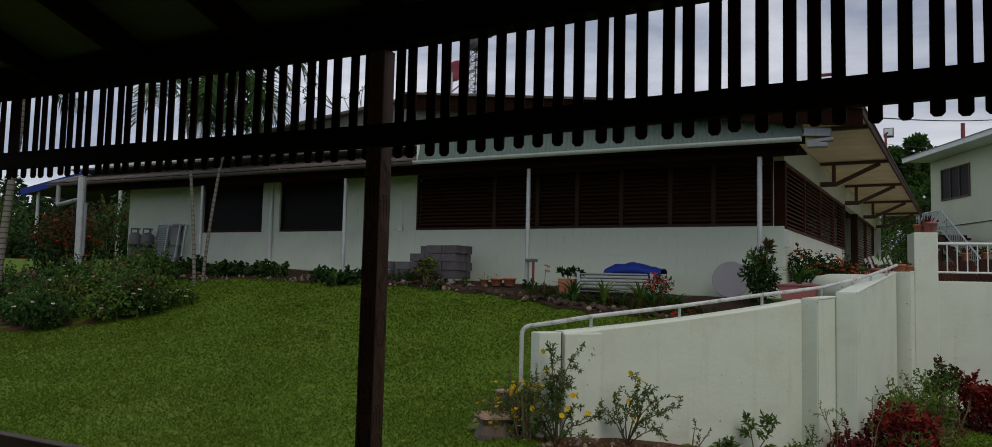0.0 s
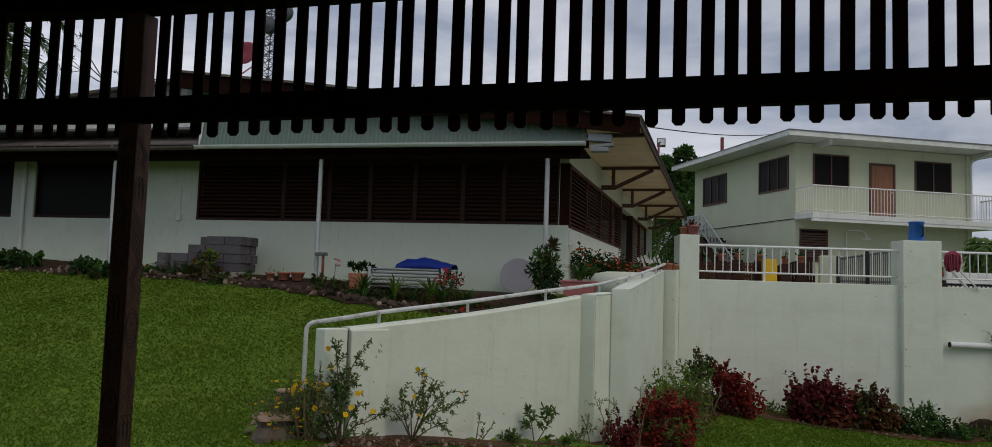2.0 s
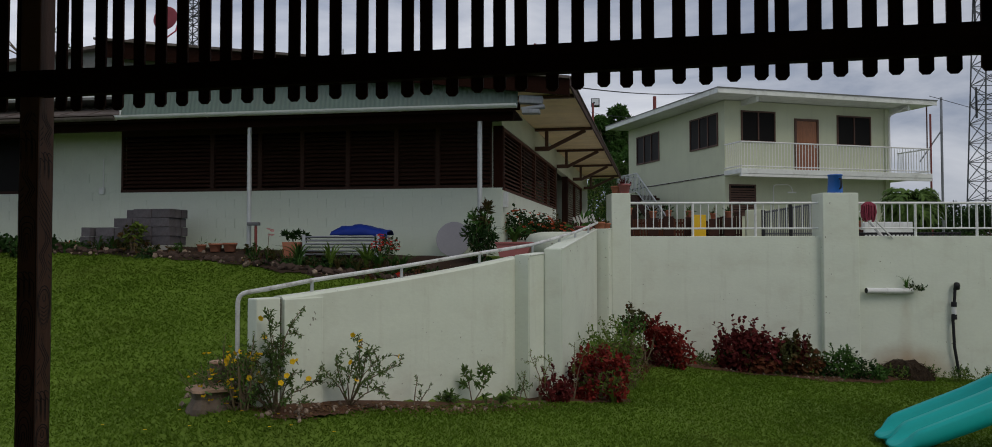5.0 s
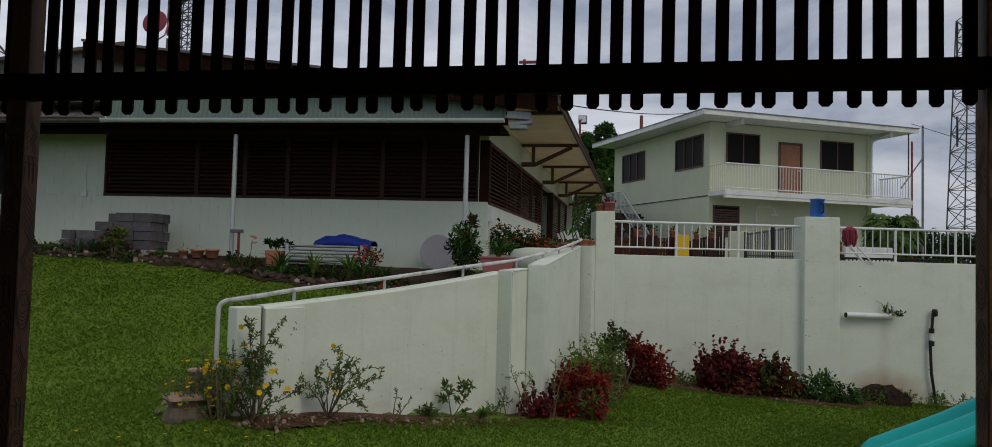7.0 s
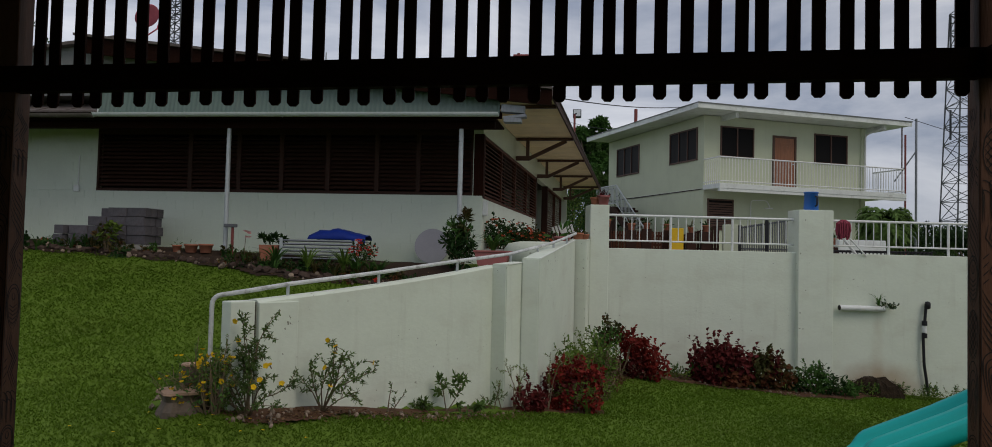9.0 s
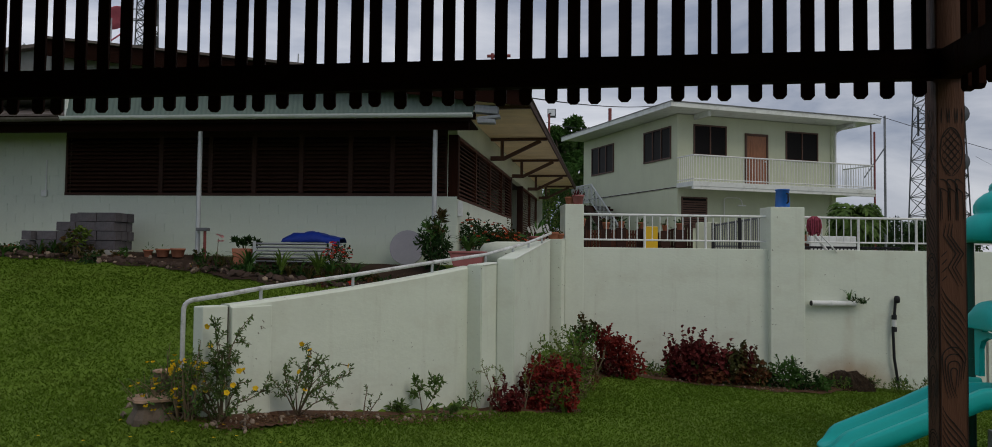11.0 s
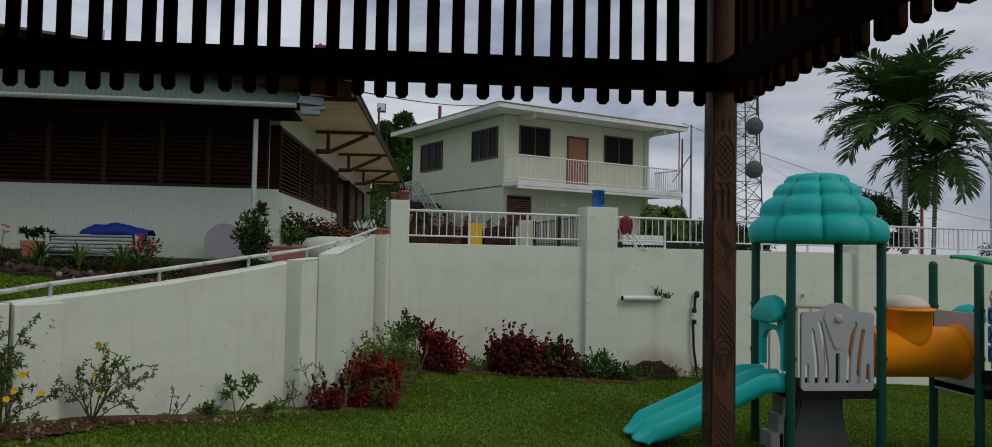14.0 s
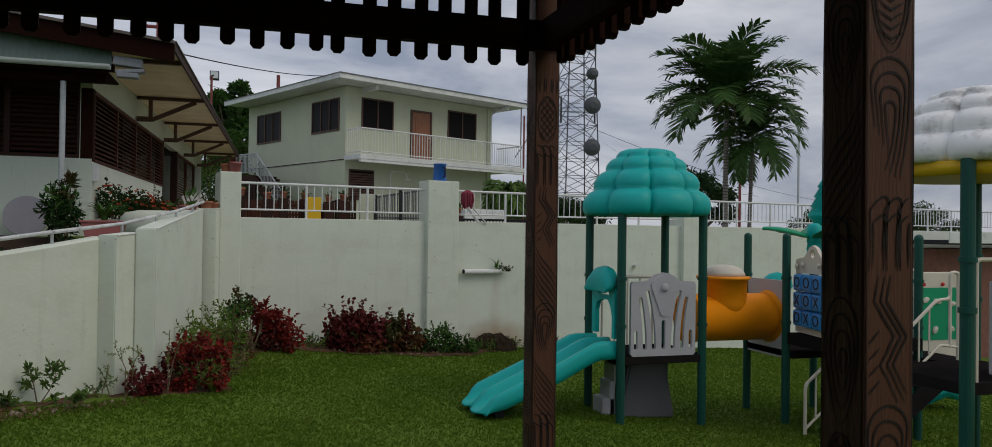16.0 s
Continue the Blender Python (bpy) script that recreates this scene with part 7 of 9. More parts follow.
strap_plant("strap_plant", -0.02, 10.78, 9, 0.36, L_YELLOWG, "yellow-green strap-leaved plant among red bushes", 22, width=0.035)
bush("green_shrub", -0.12, 12.1, [(-0.25, 0.1, 0.46, 0.15, 0.2, 0.30), (0.02, 0.2, 0.44, 0.18, 0.22, 0.30), (0.28, 0.3, 0.40, 0.20, 0.24, 0.32), (0.10, 0.8, 0.56, 0.22, 0.3, 0.30), (0.45, 0.5, 0.28, 0.20, 0.24, 0.22), (0.34, 0.9, 0.66, 0.17, 0.24, 0.24), (-0.2, -0.4, 0.32, 0.12, 0.16, 0.24)], [L_HERB, L_YELLOWG, L_HERB, L_HERB, L_CROTON, L_GREEN, L_HERB], "tall loose green shrub in the corner of the walls", "shrub", 23, (0.078, 0.034), 750, stems=26, sprigs=12)
bush("red_coleus", 0.36, 13.5, [(0.0, 0.2, 0.74, 0.20, 0.22, 0.18), (0.20, 0.2, 0.64, 0.16, 0.2, 0.20), (-0.20, 0.2, 0.62, 0.12, 0.18, 0.16)], [L_CROTON, L_RED, L_CROTON], "dark red leafy bush in the wall corner", "bush", 24, (0.075, 0.055), 1200, stems=10)
bush("red_coleus", 0.82, 13.85, [(-0.12, 0.1, 0.50, 0.20, 0.22, 0.20), (0.08, 0.05, 0.40, 0.22, 0.22, 0.26), (0.26, 0.0, 0.22, 0.20, 0.2, 0.22), (-0.1, 0, 0.2, 0.22, 0.2, 0.2)], [L_RED, L_RED, L_RED, L_MAROON], "crimson leafy bush in the wall corner", "bush", 29, (0.075, 0.055), 1700, stems=8)
bush("maroon_coleus", 2.35, 14.88, [(-0.24, 0, 0.34, 0.33, 0.32, 0.33), (0.20, 0.0, 0.34, 0.32, 0.3, 0.33), (-0.02, -0.05, 0.50, 0.33, 0.26, 0.20), (-0.30, -0.1, 0.16, 0.24, 0.24, 0.16), (0.16, -0.15, 0.15, 0.30, 0.22, 0.15)], [L_MAROON, L_MAROON, L_MAROON, L_MAROON, L_CROTON], "broad dark maroon bush against the pale wall", "bush", 25, (0.095, 0.075), 1600, stems=12)
bush("maroon_coleus", 2.98, 14.92, [(0.0, 0.0, 0.34, 0.28, 0.28, 0.32), (0.24, 0.02, 0.36, 0.16, 0.2, 0.20), (0.36, 0.05, 0.22, 0.28, 0.22, 0.24), (0.08, 0.0, 0.52, 0.14, 0.16, 0.14)], [L_CROTON, L_MAROON, L_CROTON, L_CROTON], "bronze maroon bush beside the broad maroon one", "bush", 30, (0.090, 0.065), 1400, stems=9)
bush("green_shrub", 4.00, 15.05, [(-0.05, 0, 0.22, 0.27, 0.25, 0.22), (0.30, 0, 0.16, 0.24, 0.2, 0.15), (0.0, 0, 0.36, 0.12, 0.14, 0.13), (-0.34, 0, 0.14, 0.18, 0.2, 0.13), (0.54, 0, 0.10, 0.16, 0.18, 0.09)], [L_GREEN, L_DARK], "rounded mid-green shrub below the wall pillar", "shrub", 26, (0.10, 0.045), 1300)
strap_plant("strap_plant", 1.84, 14.85, 14, 0.50, L_GREEN, "small strap-leaved plant beside the maroon bush", 27, width=0.04)
for k, (x, y) in enumerate(((5.7, 16.0), (6.3, 16.05), (6.7, 16.1), (6.1, 15.9), (1.35, 14.75), (1.55, 14.7), (7.2, 16.2), (4.6, 15.3), (5.0, 15.45))):
    bush("weed_tuft", x, y, [(0, 0, 0.06, 0.2, 0.14, 0.09), (0.12, 0.03, 0.11, 0.08, 0.08, 0.07)], [L_YELLOWG, L_GREEN], "low green weeds at the foot of the wall", "weeds", 40 + k, (0.06, 0.022), 900, stems=0, group="weeds at the wall")

bush("yellow_flowering_bush", -3.40, 7.02, [(-0.18, -0.02, 0.32, 0.24, 0.2, 0.24), (0.05, -0.08, 0.38, 0.18, 0.16, 0.22), (-0.1, -0.1, 0.18, 0.32, 0.2, 0.16), (-0.34, 0.0, 0.20, 0.20, 0.18, 0.17)], [L_FRESH, L_YELLOWG, L_GREEN, L_FRESH], "bushy shrub with yellow trumpet flowers around the handrail post", "shrub", 81, (0.050, 0.018), 520, flowers=(P_YELLOW, 26, 0.030), stems=20)
bush("maroon_coleus", -3.95, 7.78, [(0, 0, 0.14, 0.10, 0.1, 0.10), (-0.2, 0.1, 0.10, 0.08, 0.08, 0.08)], [L_MAROON, L_GREEN], "small maroon plant beside the stump", "plant", 82, (0.05, 0.035), 1200, stems=0)

# drain mound under the pipe: a hollow clump of roots and dead stems
M_ROOT = mat("dark_root_mat", (0.030, 0.021, 0.014), 0.95, 0.5, 9, 0.9, 40, dirt=(0.09, 0.065, 0.04), dirt_amt=0.6, dirt_scale=14, spec=0.1)
rt = thing("root_mound", Matrix.Translation((5.22, 15.80, gz(5.2, 15.8))) @ Matrix.Diagonal((1, 0.6, 1, 1)), "dark matted root mound around a drain at the wall", "mound")
bm = bm_new()
lathe(bm, [(0.52, -0.1), (0.48, 0.03), (0.38, 0.16), (0.2, 0.27), (0.01, 0.31)], 34)
for v in bm.verts:
    v.co += v.co.normalized() * (0.10 * noise.noise(v.co * 8) + 0.06 * noise.noise(v.co * 22))
part("soil_core", bm, M_ROOT, rt)
rnd_m = random.Random(44)
lv = []
for _ in range(900):
    o = rand_dir(rnd_m, 0.3)
    o.z = abs(o.z)
    c = Vector((o.x * 0.52, o.y * 0.52, o.z * 0.31))
    lv.append((c, (Vector((o.x, o.y, -0.5)) + rand_dir(rnd_m) * 0.6).normalized(), o, rnd_m.uniform(0.05, 0.12), 0.012))
part("matted_roots", leaf_mesh("matted_roots", lv, leafmat("dead_root", (0.060, 0.038, 0.022), 0.6)), None, rt, "brown matted roots")

# bed along the building
rnd_bed = random.Random(77)
for k in range(26):
    x = -16.3 + 0.33 * k + rnd_bed.uniform(-0.1, 0.1)
    if -13.0 < x < -12.4 or x > -10.9 or k % 4 == 2:
        continue
    bush("border_plant", x, 13.75 + rnd_bed.uniform(-0.15, 0.2), [(0, 0, 0.11, 0.20, 0.17, 0.11), (0.12, 0.05, 0.17, 0.13, 0.12, 0.09)], [L_DARK, L_DARK if k % 3 else L_GREEN], "broad-leaved green border plant along the building", "plant", 100 + k, (0.12, 0.08), 420, stems=4, flowers=(P_RED, 1, 0.06) if k in (3, 7, 14, 21) else None, group="border plants")
for k in range(26):
    x = -10.6 + 0.28 * k + rnd_bed.uniform(-0.1, 0.1)
    if -8.3 < x < -7.0:
        continue
    y = float(np.interp(x, (-10.6, -7.1, -5.1, -3.2), (14.0, 13.95, 13.5, 13.2))) + rnd_bed.uniform(-0.15, 0.3)
    strap_plant("border_lily", x, y, rnd_bed.randint(12, 24), rnd_bed.uniform(0.20, 0.44), rnd_bed.choice((L_GREEN, L_DARK, L_GREEN, L_CROTON)), "tuft of green strap leaves in the soil bed", 200 + k, width=rnd_bed.uniform(0.016, 0.03), group="border lilies")
for k in range(36):
    x = -10.7 + 0.22 * k + rnd_bed.uniform(-0.1, 0.1)
    if -8.3 < x < -7.1:
        continue
    y = float(np.interp(x, (-10.6, -7.1, -5.1, -3.2), (13.95, 13.9, 13.45, 13.15))) + rnd_bed.uniform(-0.2, 0.4)
    bush("bed_plant", x, y, [(0, 0, 0.05, 0.13, 0.12, 0.05), (0.07, 0.03, 0.08, 0.09, 0.09, 0.06)], [rnd_bed.choice((L_DARK, L_CROTON, L_DARK)), rnd_bed.choice((L_DARK, L_CROTON, L_GREEN))], "low dark leafy plant in the soil bed", "plant", 760 + k, (0.07, 0.035), 1100, stems=0, sprigs=3, group="low bed plants")
for x, y, h in ((-5.75, 13.75, 0.5), (-5.1, 13.65, 0.55), (-4.4, 13.6, 0.6), (-3.75, 13.55, 0.42), (-4.15, 13.5, 0.45)):
    strap_plant("garden_lily", x, y, 30, h * 1.1, L_HERB if h > 0.5 else L_GREEN, "large tuft of arching green strap leaves", 2 * int(h * 1000 + 31 * abs(x)), width=0.04, flower=(P_RED, 0.05, -0.05, 0.62, 0.05) if x in (-4.15,) else None, group="garden lilies")
strap_plant("garden_lily", -6.45, 13.95, 10, 0.35, L_GREEN, "green lily with pale pink flower heads", 333, flower=(P_PINK, 0.05, -0.05, 0.50, 0.07), group="garden lilies")
strap_plant("garden_lily", -3.55, 12.75, 4, 0.2, L_GREEN, "low plant with one red flower head", 334, flower=(P_RED, 0.0, 0, 0.20, 0.05), group="garden lilies")
bush("croton_bush", -9.25, 13.95, [(0, 0, 0.22, 0.18, 0.15, 0.2), (0.08, 0, 0.38, 0.12, 0.12, 0.14)], [L_CROTON, L_YELLOWG], "bronze and yellow leafed bush by the block stack", "bush", 61, (0.14, 0.06), 380)
bush("croton_bush", -2.42, 14.1, [(0, 0, 0.20, 0.16, 0.16, 0.22), (-0.11, 0, 0.44, 0.13, 0.14, 0.20), (0.08, 0, 0.78, 0.07, 0.08, 0.16), (0.13, 0, 0.44, 0.12, 0.14, 0.22), (-0.04, 0, 0.62, 0.11, 0.11, 0.16)], [L_DARK, L_DARK, L_CROTON, L_DARK, L_GREEN], "upright dark green leafy bush with bronze tips at the building corner", "bush", 62, (0.16, 0.042), 900, z=1.58, stems=9, sprigs=9)
bush("red_flowered_bush", -1.95, 15.75, [(0, 0, 0.55, 0.28, 0.25, 0.26), (0.36, 0.2, 0.50, 0.28, 0.25, 0.24), (0.66, 0.3, 0.42, 0.26, 0.24, 0.22), (0.2, 0.1, 0.3, 0.38, 0.28, 0.26), (0.95, 0.3, 0.3, 0.24, 0.2, 0.2)], [L_DARK, L_DARK, L_CROTON], "green bush with orange-red flower heads by the side wall", "bush", 63, (0.09, 0.042), 1500, z=1.7, flowers=(P_CORAL, 150, 0.052))

bush("red_flowered_bush", -4.12, 13.75, [(0, 0, 0.30, 0.16, 0.14, 0.16), (0.12, 0, 0.38, 0.12, 0.12, 0.12), (-0.12, 0, 0.36, 0.11, 0.1, 0.12)], [L_DARK], "small bush with orange-red flower heads beside the frames", "bush", 64, (0.06, 0.03), 900, flowers=(P_RED, 46, 0.036))

# roses and shrubs on the far side of the lawn
rr = random.Random(9)
for k in range(40):
    q = k / 39
    ex, ey = float(np.interp(q, (0, 0.35, 0.6, 1), (-18.4, -15.6, -14.5, -14.2))), float(np.interp(q, (0, 0.35, 0.6, 1), (8.2, 9.1, 10.1, 11.4)))
    far_ = 0.985 + 0.22 * rr.random() ** 1.3
    x, y = ex * far_, ey * far_
    bush("rose_bush", x, y, [(0, 0, 0.34, 0.52, 0.5, 0.33), (rr.uniform(-0.3, 0.3), rr.uniform(-0.3, 0.3), 0.50, 0.30, 0.3, 0.20), (rr.uniform(-0.3, 0.3), rr.uniform(-0.3, 0.3), 0.22, 0.35, 0.35, 0.20)], [rr.choice((L_GREEN, L_HERB, L_DARK)), L_CROTON if k % 4 == 0 else L_GREEN, L_DARK], "green rose bush with small pale blossoms", "bush", 300 + k, (0.085, 0.055), 520, flowers=(rr.choice((P_PINK, P_WHITE, P_PINK)), 6, 0.045), stems=5, group="rose bushes", sprigs=7)
bush("red_flowering_shrub", -19.6, 12.6, [(0, 0, 0.6, 0.75, 0.7, 0.55), (0.1, 0, 1.25, 0.75, 0.65, 0.5), (-0.5, 0, 0.9, 0.5, 0.5, 0.5), (0.55, 0.1, 0.8, 0.45, 0.5, 0.5)], [L_DARK, L_CROTON, L_DARK, L_CROTON], "big dark shrub with red flowers by the pipe post", "shrub", 350, (0.10, 0.06), 800, flowers=(P_RED, 40, 0.06), stems=8)

palm("slim_palm", -15.07, 13.0, 4.5, (-0.62, 0.0), 15, 2.0, "slim garden palm with a pale ringed trunk", 51, 0.040, 0.030, 1.3, leaf_w=0.05, gap=0.06)
palm("slim_palm", -15.02, 13.2, 4.7, (0.80, 0.0), 16, 2.2, "slim leaning garden palm with feathery fronds", 52, 0.038, 0.029, 2.0, leaf_w=0.06, gap=0.05, spray=118)
palm("slim_palm", -17.6, 9.9, 5.0, (0.3, 0.2), 9, 1.6, "tall thin palm among the rose bushes", 53, 0.085, 0.07, 1.2, leaf_w=0.05)
palm("tall_palm", 18.84, 27.9, 4.7, (0.03, 0.0), 40, 3.65, "tall palm with full dark green crown on the terrace", 58, 0.11, 0.085, 1.0, z=1.9, leaf_w=0.115, gap=0.08, leaf_l=0.30, dead=5, spray=80)
palm("tall_palm", 20.35, 28.4, 3.5, (0.12, 0.0), 26, 2.75, "second palm with drooping fronds on the terrace", 55, 0.085, 0.07, 1.3, z=1.9, leaf_w=0.115, gap=0.08, leaf_l=0.30, dead=4, spray=96)
palm("tree_fern", 9.56, 28.3, 0.95, (0.05, 0.0), 46, 1.25, "bright green tree fern beyond the terrace railing", 56, 0.10, 0.08, 2.0, z=1.9, leaf_w=0.12, gap=0.04, leaf=L_FRESH)

# trees behind the roofs and far off
tree("tree", -0.75, 56.0, 10.7, 1.75, [L_TREE, L_GREEN], "broad leafy tree behind the house", 60, 0.30, 44, 260, z=1.5, trunk=0.3, base=0.45)
tree("tree", -0.3, 51.0, 6.9, 2.3, [L_GREEN, L_FRESH, L_GREEN], "young leafy tree behind the house", 61, 0.30, 26, 300, z=1.5, trunk=0.2)
tree("tree", 27.6, 43.5, 5.2, 2.6, [L_FAR, L_DARK], "round dark tree beyond the terrace", 62, 0.22, 24, 240, z=1.0, trunk=0.3)
for k, (x, y, h, s) in enumerate(((19.5, 50, 3.8, 2.2), (22.5, 52, 3.4, 2.4), (25.0, 55, 3.2, 2.2), (17.0, 47, 3.2, 1.8), (45, 52, 3.4, 3.0), (53, 50, 3.6, 3.2))):
    tree("tree", x, y, h, s, [L_TREE, L_FAR], "low leafy tree beyond the terrace", 70 + k, 0.22, 20, 200, z=0.8, trunk=0.2, base=0.12)
for k in range(22):
    x = -64 + 2.35 * k + rr.uniform(-1.5, 1.5)
    y = 34 + 9 * rr.random() - 0.15 * (x + 40)
    if x > -21.5:
        break
    tree("tree", x, y, rr.uniform(5.0, 8.0), rr.uniform(2.6, 4.0), [L_FAR, L_DARK, L_TREE], "dark leafy tree on the hillside beyond the garden", 400 + k, 0.36, 22, 130, z=1.0, trunk=0.25, base=0.15)
for k, (x, y, h) in enumerate(((-43, 21.5, 5.6), (-41, 24, 5.3), (-39, 25.5, 5.7), (-37.2, 27, 5.0), (-45, 26, 6.3), (-35, 28.5, 5.0), (-47, 23, 6.3), (-42, 29, 5.9), (-33, 29, 4.6), (-38, 20.5, 4.0))):
    tree("tree", x, y, h, 3.6, [L_FAR, L_DARK, L_FAR], "dark leafy tree on the slope beyond the hall", 430 + k, 0.34, 24, 150, z=0.6, trunk=0.25, base=0.06)
for k, (x, y) in enumerate(((-24.5, 17.5), (-26.5, 20.5), (-28.5, 16.0), (-24.0, 22.5), (-31.0, 21.0), (-26.5, 13.5))):
    bush("garden_shrub", x, y, [(0, 0, 0.8, 1.0, 0.9, 0.8), (0.5, 0, 1.5, 0.8, 0.8, 0.7), (-0.6, 0.2, 1.3, 0.8, 0.8, 0.7)], [L_DARK, L_TREE, L_CROTON], "tall dark garden shrub beyond the hall", "shrub", 450 + k, (0.16, 0.08), 130)


def hills():
    """Low wooded hills on the skyline beyond the garden."""
    v, f = [], []
    n = 160
    for i in range(n + 1):
        a = radians(108 + 112 * i / n)
        for j, (d, h) in enumerate(((170, -4), (210, 12), (260, 24), (330, 30))):
            hh = h * (0.55 + 0.6 * noise.noise((math.cos(a) * 4, math.sin(a) * 4, j * 0.3)) + 0.08 * noise.noise((a * 40, j, 2))) if j else h
            v.append((d * math.cos(a), d * math.sin(a), hh))
    for i in range(n):
        for j in range(3):
            f.append((i * 4 + j, i * 4 + j + 1, (i + 1) * 4 + j + 1, (i + 1) * 4 + j))
    tagged(new("backdrop", pydata("backdrop", v, f, M_HILL, True)), "wooded blue-green hills on the skyline", "hills", kind="structure")


M_HILL = mat("wooded_hill", (0.035, 0.06, 0.045), 1.0, 0.4, 0.08, 0.0, 0.5, spec=0.0)


for k, (x, y, h) in enumerate(((-1.9, 39.0, 3.0), (-0.6, 40.0, 3.6), (0.6, 41.0, 3.4), (-2.8, 41.5, 4.4), (-1.2, 43.0, 4.8), (0.9, 44.0, 4.6), (-2.2, 45.0, 5.2))):
    bush("garden_shrub", x, y, [(0, 0, h * 0.35, 0.9, 0.8, h * 0.35), (0.3, 0, h * 0.75, 0.7, 0.7, h * 0.28), (-0.5, 0.2, h * 0.6, 0.6, 0.6, h * 0.3)], [L_GREEN, L_TREE, L_YELLOWG], "tall green shrub at the end of the path", "shrub", 470 + k, (0.16, 0.08), 150, z=1.4)


def litter():
    """Dry leaves and petals lying on the beds and lawn edge."""
    rnd = random.Random(15)
    lv, ye = [], []
    for k in range(2600):
        s = rnd.random()
        if k % 3 == 0:
            x = rnd.uniform(-16.0, -2.6)
            y = float(np.interp(x, (-16.5, -11, -8.7, -7.1, -5.1, -3), (13.5, 14.1, 14.0, 13.85, 13.4, 13.2))) + rnd.uniform(-0.2, 0.7)
        elif k % 3 == 1:
            x, y = -3.2 + 2.2 * s + rnd.gauss(0.22, 0.12), 7.05 + 3.2 * s + rnd.gauss(0, 0.12)
        else:
            x = 0.0 + 5.2 * s + rnd.gauss(0, 0.1)
            y = float(np.interp(x, (0.05, 0.25, 0.5, 1.15, 2.8, 3.7, 5.05), (11.2, 12.5, 13.7, 14.5, 14.8, 14.7, 15.5))) + rnd.gauss(0, 0.16)
        p = Vector((x, y, gz(x, y) + 0.03))
        d = rand_dir(rnd)
        d.z *= 0.2
        lv.append((p, d.normalized(), Vector((rnd.uniform(-0.4, 0.4), rnd.uniform(-0.4, 0.4), 1)).normalized(), rnd.uniform(0.02, 0.06), rnd.uniform(0.012, 0.03)))
    for k in range(18):
        x, y = rnd.gauss(-3.35, 0.45), rnd.gauss(6.95, 0.3)
        p = Vector((x, y, gz(x, y) + 0.04))
        for a in range(4):
            ye.append((p, Vector((math.cos(a * 1.6), math.sin(a * 1.6), 0.2)).normalized(), Vector((0, 0, 1)), 0.018, 0.018))
    tagged(part("leaf_litter", leaf_mesh("leaf_litter", lv, L_DRY), None), "dry brown leaves scattered over the beds", "leaf litter", kind="stuff")
    tagged(part("fallen_petals", leaf_mesh("fallen_petals", ye, P_YELLOW), None), "fallen yellow petals under the flowering shrub", "petals", kind="stuff")


L_DRY = leafmat("dry_leaf", (0.16, 0.095, 0.05), 0.7)
litter()
hills()


